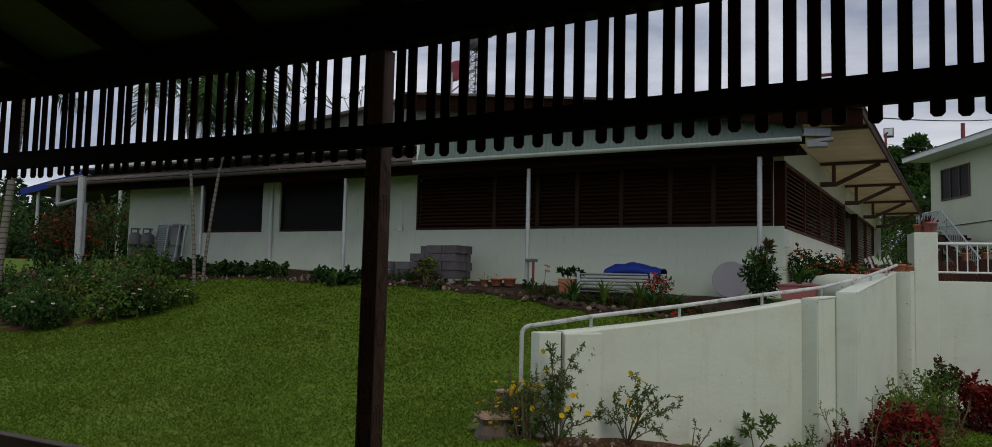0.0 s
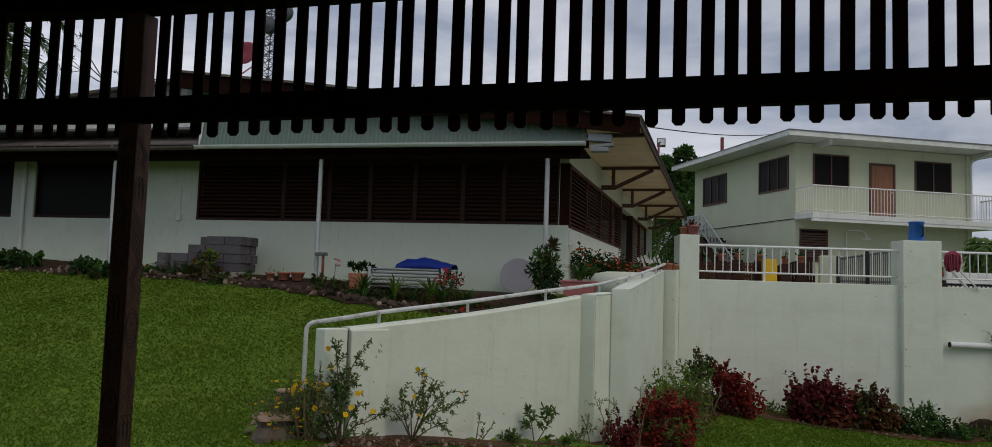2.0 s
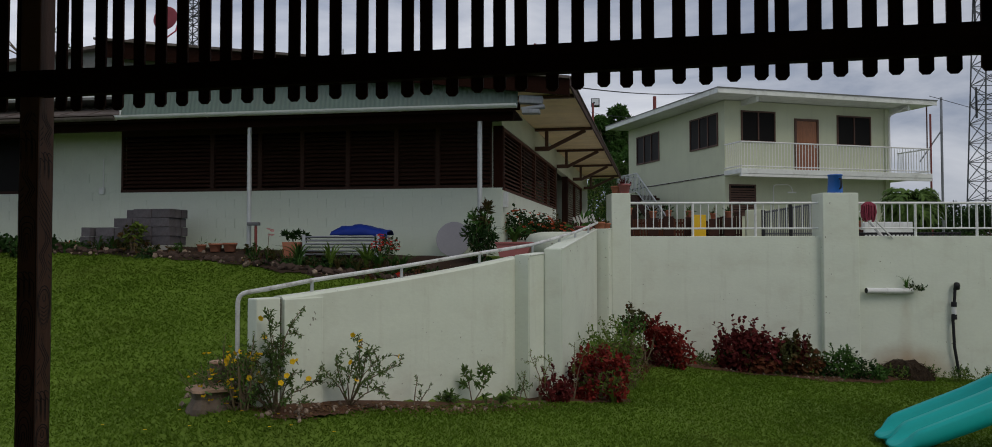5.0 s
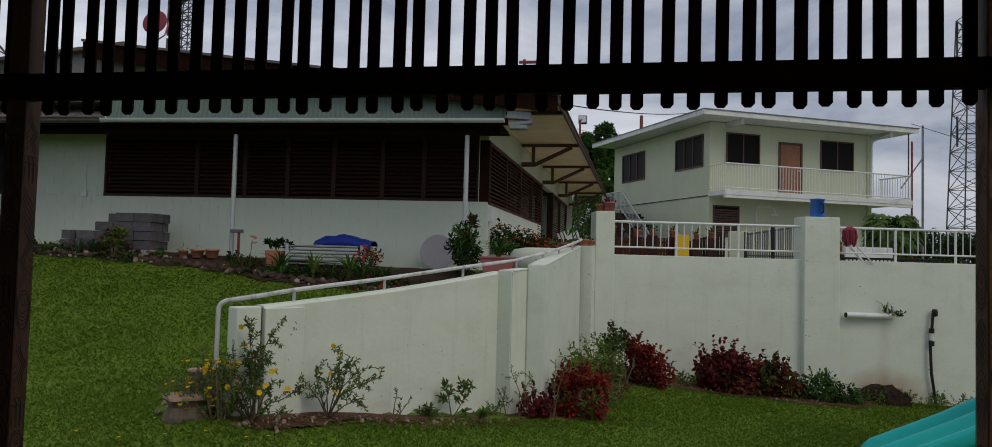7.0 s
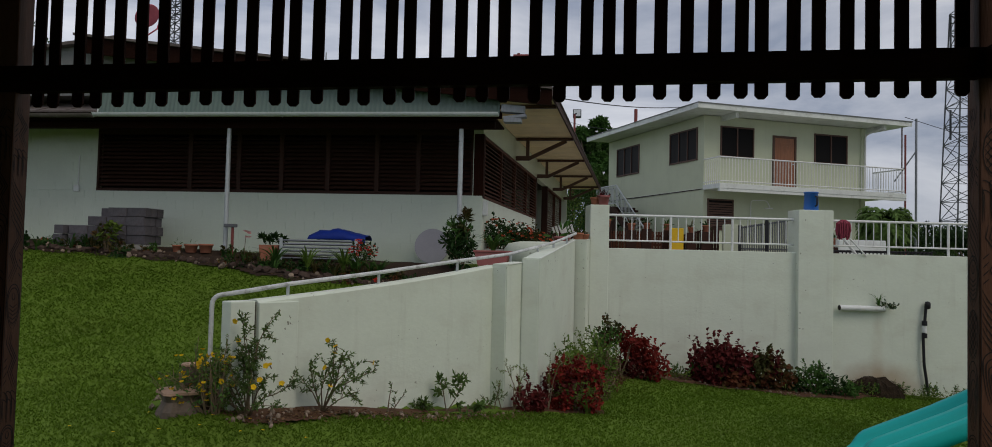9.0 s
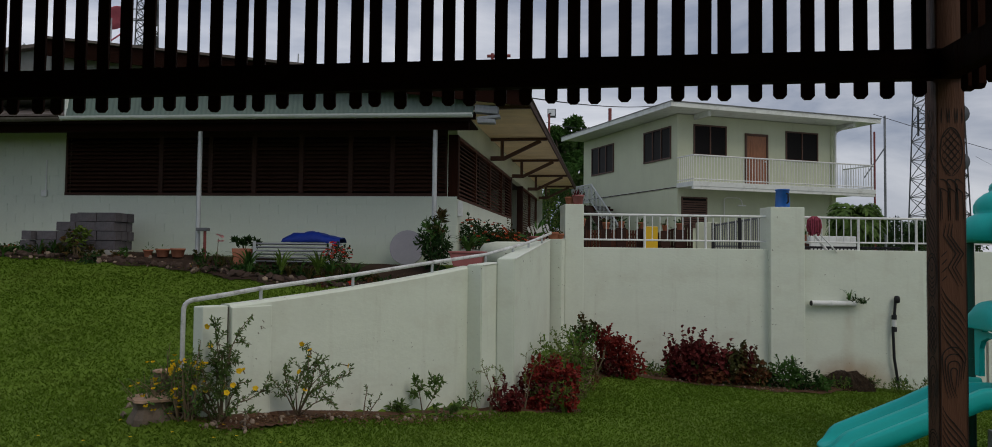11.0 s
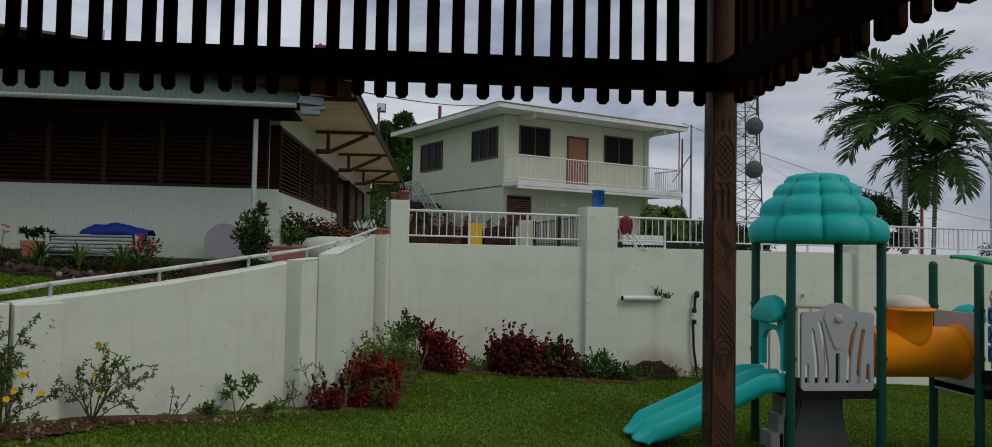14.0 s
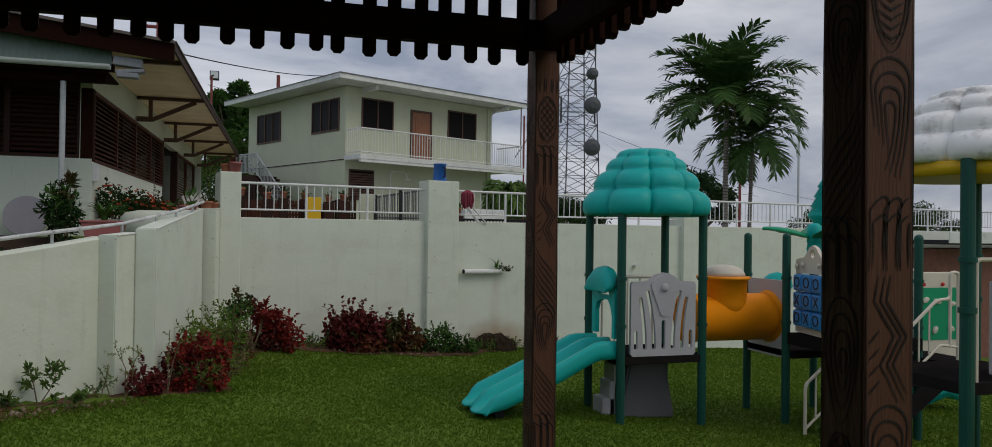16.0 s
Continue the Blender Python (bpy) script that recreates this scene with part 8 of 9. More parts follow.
# grass blades over the lawns, thickest near the shelter
def lawn_blades():
    rng = np.random.default_rng(3)
    n = 800000
    r = 2.2 + 20.5 * rng.random(n) ** 0.85
    a = np.radians(8 + 156 * rng.random(n))
    x, y = r * np.cos(a), r * np.sin(a)
    keep = (y < 17.8) & ((y > 2.65) | (x > 1.45)) & ((x < 13) | (y > 8))
    xb = np.interp(y, (7.3, 10.6, 11.0, 14.9, 15.3), (-3.28, -1.43, -0.95, -0.6, -0.6))
    keep &= ~((np.abs(x - xb) < 0.22) & (y > 7.2))
    back = -(x - W2_O.x) * math.sin(W2_ANG) + (y - W2_O.y) * math.cos(W2_ANG)
    keep &= (back < -0.1) | (x < -1.2)
    keep &= ~((x < -2.0) & (y > np.interp(x, (-19.5, -16.5, -11, -8.7, -7.1, -5.1, -3.4, -2.3), (14.1, 13.4, 13.97, 13.95, 13.8, 13.3, 13.1, 13.4))))
    keep &= ~((x < -14.0) & (y > np.interp(x, (-19.5, -15.2, -14.2, -13.9), (8.2, 9.1, 10.3, 11.4))) & (y < np.interp(x, (-22, -16.8, -13.9), (13.6, 13.0, 11.4))))
    keep &= ~((x > -3.2) & (x < 5.8) & (y > np.interp(x, (-3.05, -2.80, -2.45, -2.20, -1.80, -1.0, -0.56, 0.10, 0.20, 0.46, 1.15, 1.8, 2.8, 3.7, 4.4, 5.6), (6.92, 7.12, 7.68, 8.25, 9.2, 10.15, 10.4, 10.86, 12.2, 13.5, 14.25, 14.35, 14.5, 14.4, 14.75, 15.7)) + 0.05) & (x > xb))
    keep &= ((x + 3.68) / 0.50) ** 2 + ((y - 7.36) / 0.40) ** 2 > 1
    x, y = x[keep], y[keep]
    n = len(x)
    z = ground_z(x, y) + 0.02 * np.sin(x * 1.3 + 0.7 * np.sin(y)) * np.sin(y * 1.1)
    h = 0.024 * (0.6 + 0.9 * rng.random(n)) * (1 + 0.2 * np.sin(x * 2.1) * np.sin(y * 1.7))
    w = 0.0036 + 0.0009 * np.hypot(x, y)
    t = rng.random(n) * 6.283
    lx, ly = rng.normal(0, 1.0, n) * h, rng.normal(0, 1.0, n) * h
    c, s = np.cos(t) * w, np.sin(t) * w
    v = np.empty((n, 3, 3))
    v[:, 0] = np.stack([x - c, y - s, z - 0.004], 1)
    v[:, 1] = np.stack([x + c, y + s, z - 0.004], 1)
    v[:, 2] = np.stack([x + lx, y + ly, z + h], 1)
    me = bpy.data.meshes.new("grass_blades")
    me.vertices.add(3 * n)
    me.vertices.foreach_set("co", v.ravel())
    me.loops.add(3 * n)
    me.loops.foreach_set("vertex_index", np.arange(3 * n))
    me.polygons.add(n)
    me.polygons.foreach_set("loop_start", np.arange(0, 3 * n, 3))
    me.polygons.foreach_set("loop_total", np.full(n, 3))
    me.update()
    me.materials.append(M_BLADE)
    tagged(new("grass_blades", me), "short mown green grass blades of the lawn", "grass", kind="stuff")


lawn_blades()


# things along the building ---------------------------------------------------------------------------------
def block_stack():
    t = thing("block_stack", Matrix.Translation((-8.58, 14.30, 1.80)), "stepped stack of grey concrete blocks beside the wall", "block stack")
    rnd = random.Random(2)
    bm = bm_new()
    box(bm, -0.195, 0.195, -0.095, 0.095, 0, 0.172, 0.008)
    me = to_mesh("block", bm, M_CBLOCK)
    part("bearer", cube(-1.9, 0.02, -0.1, 0.0, -0.06, 0.045, 0.005), M_CONC, t)
    for col, (x0, n, h) in enumerate(((-0.22, 1, 4), (-0.62, 1, 4), (-1.02, 1, 3), (-1.42, 1, 2), (-1.76, 0, 2))):
        for row in range(h):
            for dy in (0.0, 0.2, 0.4):
                if not n and dy == 0.2:
                    continue
                o = part("block", me, None, t)
                o.matrix_basis = pose(x0 + (0.02 if row % 2 else 0) + rnd.uniform(-0.012, 0.012), dy + rnd.uniform(-0.012, 0.012), 0.05 + row * 0.178, 0, 0, rnd.uniform(-2, 2) + (0 if n else 90))
    for dx in (-0.98,):
        o = part("block", me, None, t)
        o.matrix_basis = pose(dx, 0.35, 0.05 + 3 * 0.178, 0, 0, 2)
    return t


block_stack()


def pot(x, y, z, r, h, material, label, plant=None, seed=0, name="flower_pot", group="flower pots"):
    t = thing(name, Matrix.Translation((x, y, z)), label, "flower pot", group)
    part("bowl", lathe(bm_new(), [(r * 0.68, 0), (r * 0.72, 0.005), (r * 0.93, h * 0.78), (r * 1.02, h * 0.79), (r * 1.04, h), (r * 0.92, h), (r * 0.88, h * 0.85), (0.01, h * 0.84)], 20), material, t, "", True)
    part("soil", lathe(bm_new(), [(0.01, h * 0.86), (r * 0.87, h * 0.865), (r * 0.86, h * 0.88), (0.01, h * 0.885)], 14), M_SOIL, t)
    if plant:
        mm, n, ln, wd, up = plant
        rnd = random.Random(seed)
        lv = []
        for _ in range(n):
            d = rand_dir(rnd, up)
            b = Vector((rnd.uniform(-0.4, 0.4) * r, rnd.uniform(-0.4, 0.4) * r, h * 0.88)) + d * rnd.uniform(0, ln * 0.8)
            lv.append((b, d, rand_dir(rnd, 0.8), ln * rnd.uniform(0.6, 1.1), wd))
        part("plant", leaf_mesh("plant", lv, mm), None, t, "small green plant")
    return t


for x, r, h, pl in ((-7.95, 0.09, 0.14, (L_GREEN, 9, 0.14, 0.02, 0.8)), (-7.66, 0.13, 0.16, (L_GREEN, 4, 0.14, 0.02, 0.9)), (-7.36, 0.135, 0.17, None), (-10.75, 0.10, 0.16, (P_RED, 14, 0.05, 0.04, 0.6))):
    pot(x, 14.25, 1.72 if x > -10 else 1.75, r, h, M_TERRA, "orange terracotta pot standing in the soil bed", pl, int(-x * 10))
# dark rosette in a square planter
t = thing("square_planter", Matrix.Translation((-6.02, 14.15, 1.60)), "square brown planter with a dark leafy rosette", "planter")
bm = bm_new()
prism(bm, [(-0.13, 0), (0.13, 0), (0.17, 0.30), (-0.17, 0.30)], 0.30, Matrix.Translation((0, -0.15, 0)))
part("box", bm, M_TERRA, t)
rnd_p = random.Random(12)
lv = []
for c in ((-0.16, 0, 0.42), (0.06, 0, 0.44), (0.2, 0.05, 0.40), (-0.02, -0.05, 0.38)):
    for _ in range(34):
        d = rand_dir(rnd_p, 0.55)
        lv.append((Vector(c), d, rand_dir(rnd_p, 0.9), 0.15 * rnd_p.uniform(0.7, 1.1), 0.05))
part("plant", leaf_mesh("plant", lv, L_DARK), None, t, "dark green rosettes")

# standpipe
t = thing("standpipe", Matrix.Translation((-6.86, 14.3, 1.70)), "red-painted standpipe with a grey tap head", "standpipe")
part("pipe", tubes([(0, 0, -0.1), (0, 0, 0.52)], 0.028, 10), M_RUST, t)
part("head", cube(-0.16, 0.07, -0.06, 0.06, 0.52, 0.585, 0.012), M_CYL, t)


def metal_frames():
    t = thing("metal_frame_stack", Matrix.Translation((-5.0, 14.42, 1.60)), "stack of folded aluminium bed frames on the ground", "metal frames")
    for k in range(6):
        z = 0.07 + k * 0.065
        o = 0.012 * math.sin(k * 2.3)
        fr = part("folded_frame", tubes(arc([(-0.84 + o, -0.02, z), (-0.84 + o, -0.34, z), (0.70 + o, -0.34, z), (0.70 + o, 0.25, z), (-0.84 + o, 0.25, z), (-0.84 + o, 0.0, z)], 0.05), 0.017, 8), M_ALU, t)
        for x in (-0.5, 0.0, 0.5):
            part("cross_bar", tubes([(x, -0.34, z), (x, 0.25, z)], 0.014, 6), M_ALU, fr)
    for x in (-0.78, 0.66):
        part("end_strap", cube(x - 0.03, x + 0.03, -0.37, -0.364, 0.03, 0.44, 0.002), M_STEELG, t)
    return t


M_ALU = mat("dull_aluminium", (0.25, 0.26, 0.28), 0.35, 0.1, 4, 0.05, 30, metal=0.6, dirt=(0.2, 0.19, 0.18), dirt_amt=0.3, dirt_scale=5)
metal_frames()
bm = bm_new()
n_ = 22
grid = []
for i in range(n_ + 1):
    row = []
    for j in range(9):
        u, v = i / n_, j / 8
        x = -5.30 + 1.10 * u
        y = 14.12 + 0.5 * v
        prof = (0.06 + 0.11 * math.sin(math.pi * min(1, u * 1.15)) ** 0.7) * math.sin(math.pi * v) ** 0.6
        z = 2.055 + prof + 0.035 * noise.noise((x * 7, y * 7, 3)) + 0.02 * noise.noise((x * 16, y * 16, 5))
        if j in (0, 8):
            z = 2.03 - (0.12 * max(0, u - 0.75) * 4 if j == 0 else 0)
        row.append(bm.verts.new((x + 0.02 * noise.noise((y * 9, x, 0)), y, z)))
    grid.append(row)
for a, b in zip(grid, grid[1:]):
    for j in range(8):
        bm.faces.new((a[j], b[j], b[j + 1], a[j + 1]))
tp = rod("tarpaulin", bm, M_TARP, "crumpled dark blue tarpaulin on the metal frames", "tarpaulin", smooth=True)
md = tp.modifiers.new("cloth_thickness", "SOLIDIFY")
md.thickness = 0.006

bm = lathe(bm_new(), [(0.01, 0), (0.335, 0), (0.34, 0.004), (0.34, 0.026), (0.335, 0.03), (0.01, 0.03)], 40)
rod("round_board", bm, M_DISC, "round grey-lilac table top leaning against the wall", "table top", m=Matrix.Translation((-3.12, 14.98, 1.95)) @ Matrix.Rotation(radians(80), 4, "X"))

# gas cylinders and a leaning grille
for k, (x, y, s) in enumerate(((-19.70, 14.85, 1.0), (-19.38, 15.0, 1.0))):
    t = thing("gas_cylinder", Matrix.Translation((x, y, gz(x, y))), "grey steel gas cylinder with a collar", "gas cylinder", "gas cylinders")
    part("body", lathe(bm_new(), [(0.15, 0), (0.17, 0.02), (0.19, 0.10), (0.19, 0.62), (0.17, 0.72), (0.10, 0.78), (0.03, 0.80)], 22), M_CYL, t, "", True)
    bm = bm_new()
    for a in range(3):
        tube(bm, [(0.12 * math.cos(a * 2.1), 0.12 * math.sin(a * 2.1), 0.74), (0.12 * math.cos(a * 2.1), 0.12 * math.sin(a * 2.1), 0.90)], 0.018, 6)
    tube(bm, [(0.12 * math.cos(a), 0.12 * math.sin(a), 0.90) for a in np.linspace(0, 6.283, 17)], 0.018, 6)
    part("collar", bm, M_CYL, t)
    part("band", lathe(bm_new(), [(0.192, 0.36), (0.193, 0.37), (0.193, 0.44), (0.192, 0.45)], 22), PL_BLACK, t)
t = thing("steel_grille", Matrix.Translation((-18.6, 15.05, gz(-18.6, 15.0))) @ Matrix.Rotation(radians(-8), 4, "X"), "white steel door frame and louvred shutter leaning on the wall", "shutter")
for q in ((-0.6, -0.56), (-0.16, -0.12), (0.3, 0.34), (0.56, 0.60)):
    part("stile", cube(q[0], q[1], -0.03, 0.03, 0, 1.05, 0.004), M_STEELG, t)
for z in (0.0, 0.46, 1.01):
    part("rail", cube(-0.559, 0.559, -0.02, 0.02, z, z + 0.04, 0.004), M_PIPE, t)
bm = bm_new()
for k in range(17):
    box(bm, -0.555, -0.165, -0.015, 0.01, 0.06 + k * 0.055, 0.095 + k * 0.055)
sh = part("shutter_slats", bm, M_PIPE, t)
sh["kind"] = "stuff"
part("dark_board", cube(-0.05, 0.28, 0.035, 0.06, 0.0, 1.09, 0.01), M_ROOFGREY, t)

# switch and cable on the wall
t = thing("wall_switch", None, "small outdoor switch with its conduit on the wall", "switch")
part("box", cube(-10.92, -10.80, FY - 0.06, FY - 0.0065, 2.94, 3.08, 0.012), M_STEELW, t)
part("conduit", tubes([(-10.84, FY - 0.02, 3.08), (-10.84, FY - 0.02, 3.7)], 0.012, 6), M_STEELW, t)

# pipe post, its branch from the gutter, and the blue roof edge beyond
t = thing("pipe_post", None, "thick galvanised pipe post carrying a gutter outlet", "pipe post")
part("post", tubes([(-18.25, 12.2, 0.8), (-18.3, 12.2, 4.15)], 0.095, 16), M_STEELG, t)
part("slim_pipe", tubes([(-18.13, 12.22, 2.2), (-18.13, 12.22, 3.5)], 0.035, 8), M_PIPE, t)
part("branch", tubes(arc([(-22.0, 13.95, 4.30), (-22.0, 13.95, 3.72), (-18.3, 12.25, 3.62)], 0.15), 0.06, 10), M_PIPE, t)
t = thing("blue_roofed_shed", Matrix.Translation((-31, 20, 0.8)), "open shed with a blue metal roof beyond the hall", "shed")
tip = Matrix.Rotation(radians(-7.5), 4, "Y")
part("roof", cube(-2.6, 8.0, 0.03, 5, 4.80, 4.88, 0.01, tip), M_TARP, t, "blue metal roof")
part("fascia", cube(-2.6, 8.0, -0.02, 0.02, 4.60, 4.90, 0.01, tip), M_TARP, t, "blue roof edge")
part("soffit", cube(-2.55, 7.95, 0.04, 4.9, 4.66, 4.70, 0.01, tip), M_INDOOR, t, "dark underside")
for x in (-2.4, 3, 7):
    part("post", tubes([(x, 0.3, 0), (x, 0.3, 4.75 + 0.13 * x)], 0.07), M_STEELG, t)

# planters by the side door
t = thing("planter_trough", Matrix.Translation((-1.80, 14.0, 1.62)), "dull pink trough planter with strap leaves", "planter")
bm = bm_new()
prism(bm, [(-0.24, 0), (0.24, 0), (0.31, 0.24), (-0.31, 0.24)], 0.34, Matrix.Translation((0, -0.17, 0)))
part("trough", bm, M_PINK, t)
part("lip", cube(-0.33, 0.33, -0.19, 0.19, 0.235, 0.27, 0.01), M_PINK, t)
strap_plant("strap_plant", -1.80, 14.0, 60, 0.46, L_GREEN, "dense strap leaves growing in the trough", 640, z=1.85, width=0.045, spread=1.0)
bm = bm_new()
lathe(bm, [(0.62, 0), (0.60, 0.30), (0.52, 0.40), (0.3, 0.44), (0.01, 0.44)], 24)
rod("rock_planter", bm, M_WALL, "low pale rendered planter edge by the side wall", "planter", smooth=True, m=Matrix.Translation((-1.15, 15.25, 1.65)) @ Matrix.Diagonal((1.0, 0.6, 1, 1)))
pot(-0.62, 14.62, 2.02, 0.17, 0.16, M_PINK, "wide dull pink pot behind the handrail", (L_GREEN, 12, 0.25, 0.06, 0.9), 5)
for k, (x, y, z, r, h, mm, pl) in enumerate(((-0.33, 15.08, 2.10, 0.105, 0.17, M_TERRA, (L_CROTON, 30, 0.08, 0.03, 0.5)), (-0.20, 15.16, 2.10, 0.08, 0.15, M_TERRA, (L_CROTON, 18, 0.07, 0.03, 0.5)), (-0.02, 15.45, 2.82, 0.10, 0.15, M_TERRA, (L_CROTON, 26, 0.09, 0.03, 0.7)), (0.14, 15.32, 2.82, 0.115, 0.18, M_PINK, (L_MAROON, 34, 0.10, 0.03, 0.7)))):
    pot(x, y, z, r, h, mm, "small potted plant standing on the wall", pl, 70 + k)

# bucket with a spout on the pillar
pb = W2_M @ Vector((4.22, 0.10, 2.82))
t = thing("bucket", Matrix.Translation(pb), "blue plastic bucket standing on the wall pillar", "bucket")
part("body", lathe(bm_new(), [(0.135, 0), (0.14, 0.01), (0.125, 0.33), (0.138, 0.335), (0.138, 0.36), (0.118, 0.362), (0.115, 0.33), (0.01, 0.32)], 26), M_BLUE, t, "", True)
part("handle", tubes(arc([(0.05, -0.13, 0.27), (0.06, -0.20, 0.26), (0.06, -0.20, 0.10), (0.05, -0.135, 0.08)], 0.03), 0.016, 6), PL_BLACK, t, "dark side grip")
t = thing("string_mop", None, "dark red string mop leaning on the railing", "mop")
M_MOP = mat("dark_red_mop_string", (0.24, 0.035, 0.06), 0.9, 0.3, 20, 0.5, 60, per_piece=0.3)
hd = Vector((4.70, 15.93, 2.44))
part("handle", tubes([hd + Vector((0.03, 0, -0.06)), (5.18, 16.12, 1.96)], 0.014, 8), M_STEELW, t, "white handle")
part("collar", tubes([hd + Vector((0.0, 0, -0.02)), hd + Vector((0.06, 0.02, -0.10))], 0.035, 10), PL_BLACK, t)
bm = bm_new()
rnd_m = random.Random(6)
for k in range(46):
    a = k * 2.399
    r = 0.04 + 0.09 * math.sqrt((k + 1) / 46)
    px, py = r * math.cos(a), r * 0.7 * math.sin(a)
    tube(bm, [hd + Vector((px * 0.3, py * 0.3, 0.20)), hd + Vector((px, py, 0.13 + rnd_m.uniform(-0.02, 0.02))), hd + Vector((px * 1.12, py * 1.1, 0.0)), hd + Vector((px * rnd_m.uniform(0.6, 1.0), py, -0.13 + rnd_m.uniform(-0.05, 0.04)))], 0.013, 5)
part("strings", bm, M_MOP, t, "dark red strings")["kind"] = "stuff"

# drain pipe and hose on the wall
t = thing("drain_pipe", W2_M, "short white plastic drain pipe lying out of the wall", "pipe")
part("pipe", tubes([(4.70, -0.10, 0.965), (5.60, -0.06, 0.955)], 0.055, 14), M_STEELW, t)
part("collar", tubes([(5.08, -0.085, 0.96), (5.13, -0.082, 0.96)], 0.060, 14), M_STEELW, t)
part("mouth", tubes([(4.692, -0.101, 0.965), (4.699, -0.100, 0.965)], 0.050, 12), PL_BLACK, t)
pw = W2_M @ Vector((5.45, -0.12, 1.02))
strap_plant("weed", pw.x, pw.y, 9, 0.30, L_GREEN, "small weed growing from the drain pipe", 650, z=pw.z, width=0.02)
pw = W2_M @ Vector((5.62, -0.12, 0.98))
bush("weed", pw.x, pw.y, [(0, 0, 0.0, 0.14, 0.08, 0.08), (0.1, 0, -0.06, 0.06, 0.06, 0.12)], [L_DARK], "dark trailing weed on the drain pipe", "weed", 651, (0.05, 0.025), 900, z=pw.z, stems=0)
t = thing("hose_pipe", W2_M, "black hose standpipe with a white joint on the wall", "hose")
part("hose", tubes([(6.42, -0.06, 1.03), (6.40, -0.07, 0.85), (6.36, -0.07, 0.4), (6.38, -0.07, -0.1), (6.44, -0.06, -0.45), (6.50, -0.06, -0.85)], 0.027, 10), PL_BLACK, t)
part("elbow", lathe(bm_new(), [(0.01, -0.07), (0.05, -0.055), (0.055, 0.03), (0.04, 0.07), (0.01, 0.08)], 12, Matrix.Translation((6.44, -0.08, 1.04))), PL_BLACK, t, "", True)
part("joint", tubes([(6.385, -0.07, 0.52), (6.38, -0.07, 0.66)], 0.042, 12), M_STEELW, t, "white joint")
for z in (0.70, 0.46):
    part("coupling", tubes([(6.385, -0.07, z - 0.045), (6.385, -0.07, z + 0.045)], 0.050, 12), PL_BLACK, t)
pv = W2_M @ Vector((9.15, -0.02, 1.05))
rod("wall_outlet", tubes([(0, -0.10, 0), (0, 0.06, 0)], 0.04, 12), M_STEELW, "small white outlet pipe in the wall", "pipe", m=Matrix.Translation(pv) @ Matrix.Rotation(W2_ANG, 4, "Z"))

# stumps beside the wall's end
M_STUMP = mat("cut_pale_stump", (0.36, 0.235, 0.16), 0.85, 0.25, 9, 0.4, 50, dirt=(0.16, 0.11, 0.08), dirt_amt=0.5, dirt_scale=6)


def stump(x, y, r, h, label, seed):
    t = thing("tree_stump", Matrix.Translation((x, y, gz(x, y))), label, "stump")
    bm = lathe(bm_new(), [(r * 1.15, -0.1), (r * 1.05, 0.02), (r * 0.9, h * 0.6), (r, h)], 18)
    for v in bm.verts:
        k = 1 + 0.28 * noise.noise((v.co.x * 7 + seed, v.co.y * 7, v.co.z * 3))
        v.co.x, v.co.y = v.co.x * k, v.co.y * k
    part("bark", bm, M_BARK, t)
    bm = lathe(bm_new(), [(r * 1.12, h + 0.001), (r * 1.1, h + 0.022), (r * 0.5, h + 0.03), (0.01, h + 0.03)], 18)
    for v in bm.verts:
        k = 1 + 0.28 * noise.noise((v.co.x * 7 + seed, v.co.y * 7, v.co.z * 3))
        v.co.x, v.co.y = v.co.x * k, v.co.y * k
    part("cut_top", bm, M_STUMP, t, "pale sawn top")


stump(-3.74, 7.02, 0.20, 0.17, "low sawn tree stump beside the yellow shrub", 1)
stump(-3.80, 7.30, 0.08, 0.34, "slim sawn stump beside the yellow shrub", 5)


# the terrace behind the wall -------------------------------------------------------------------------------
tagged(part("terrace_paving", cube(-0.6, 40, 0.42, 16.5, 1.80, 1.955, 0, W2_M), M_CONC), "worn concrete paving of the upper terrace", "paving", kind="structure")
tagged(part("path_paving", cube(-2.15, -0.7, 15.3, 36, 1.70, 1.93), M_CONC), "worn concrete path beside the hall", "path", kind="structure")


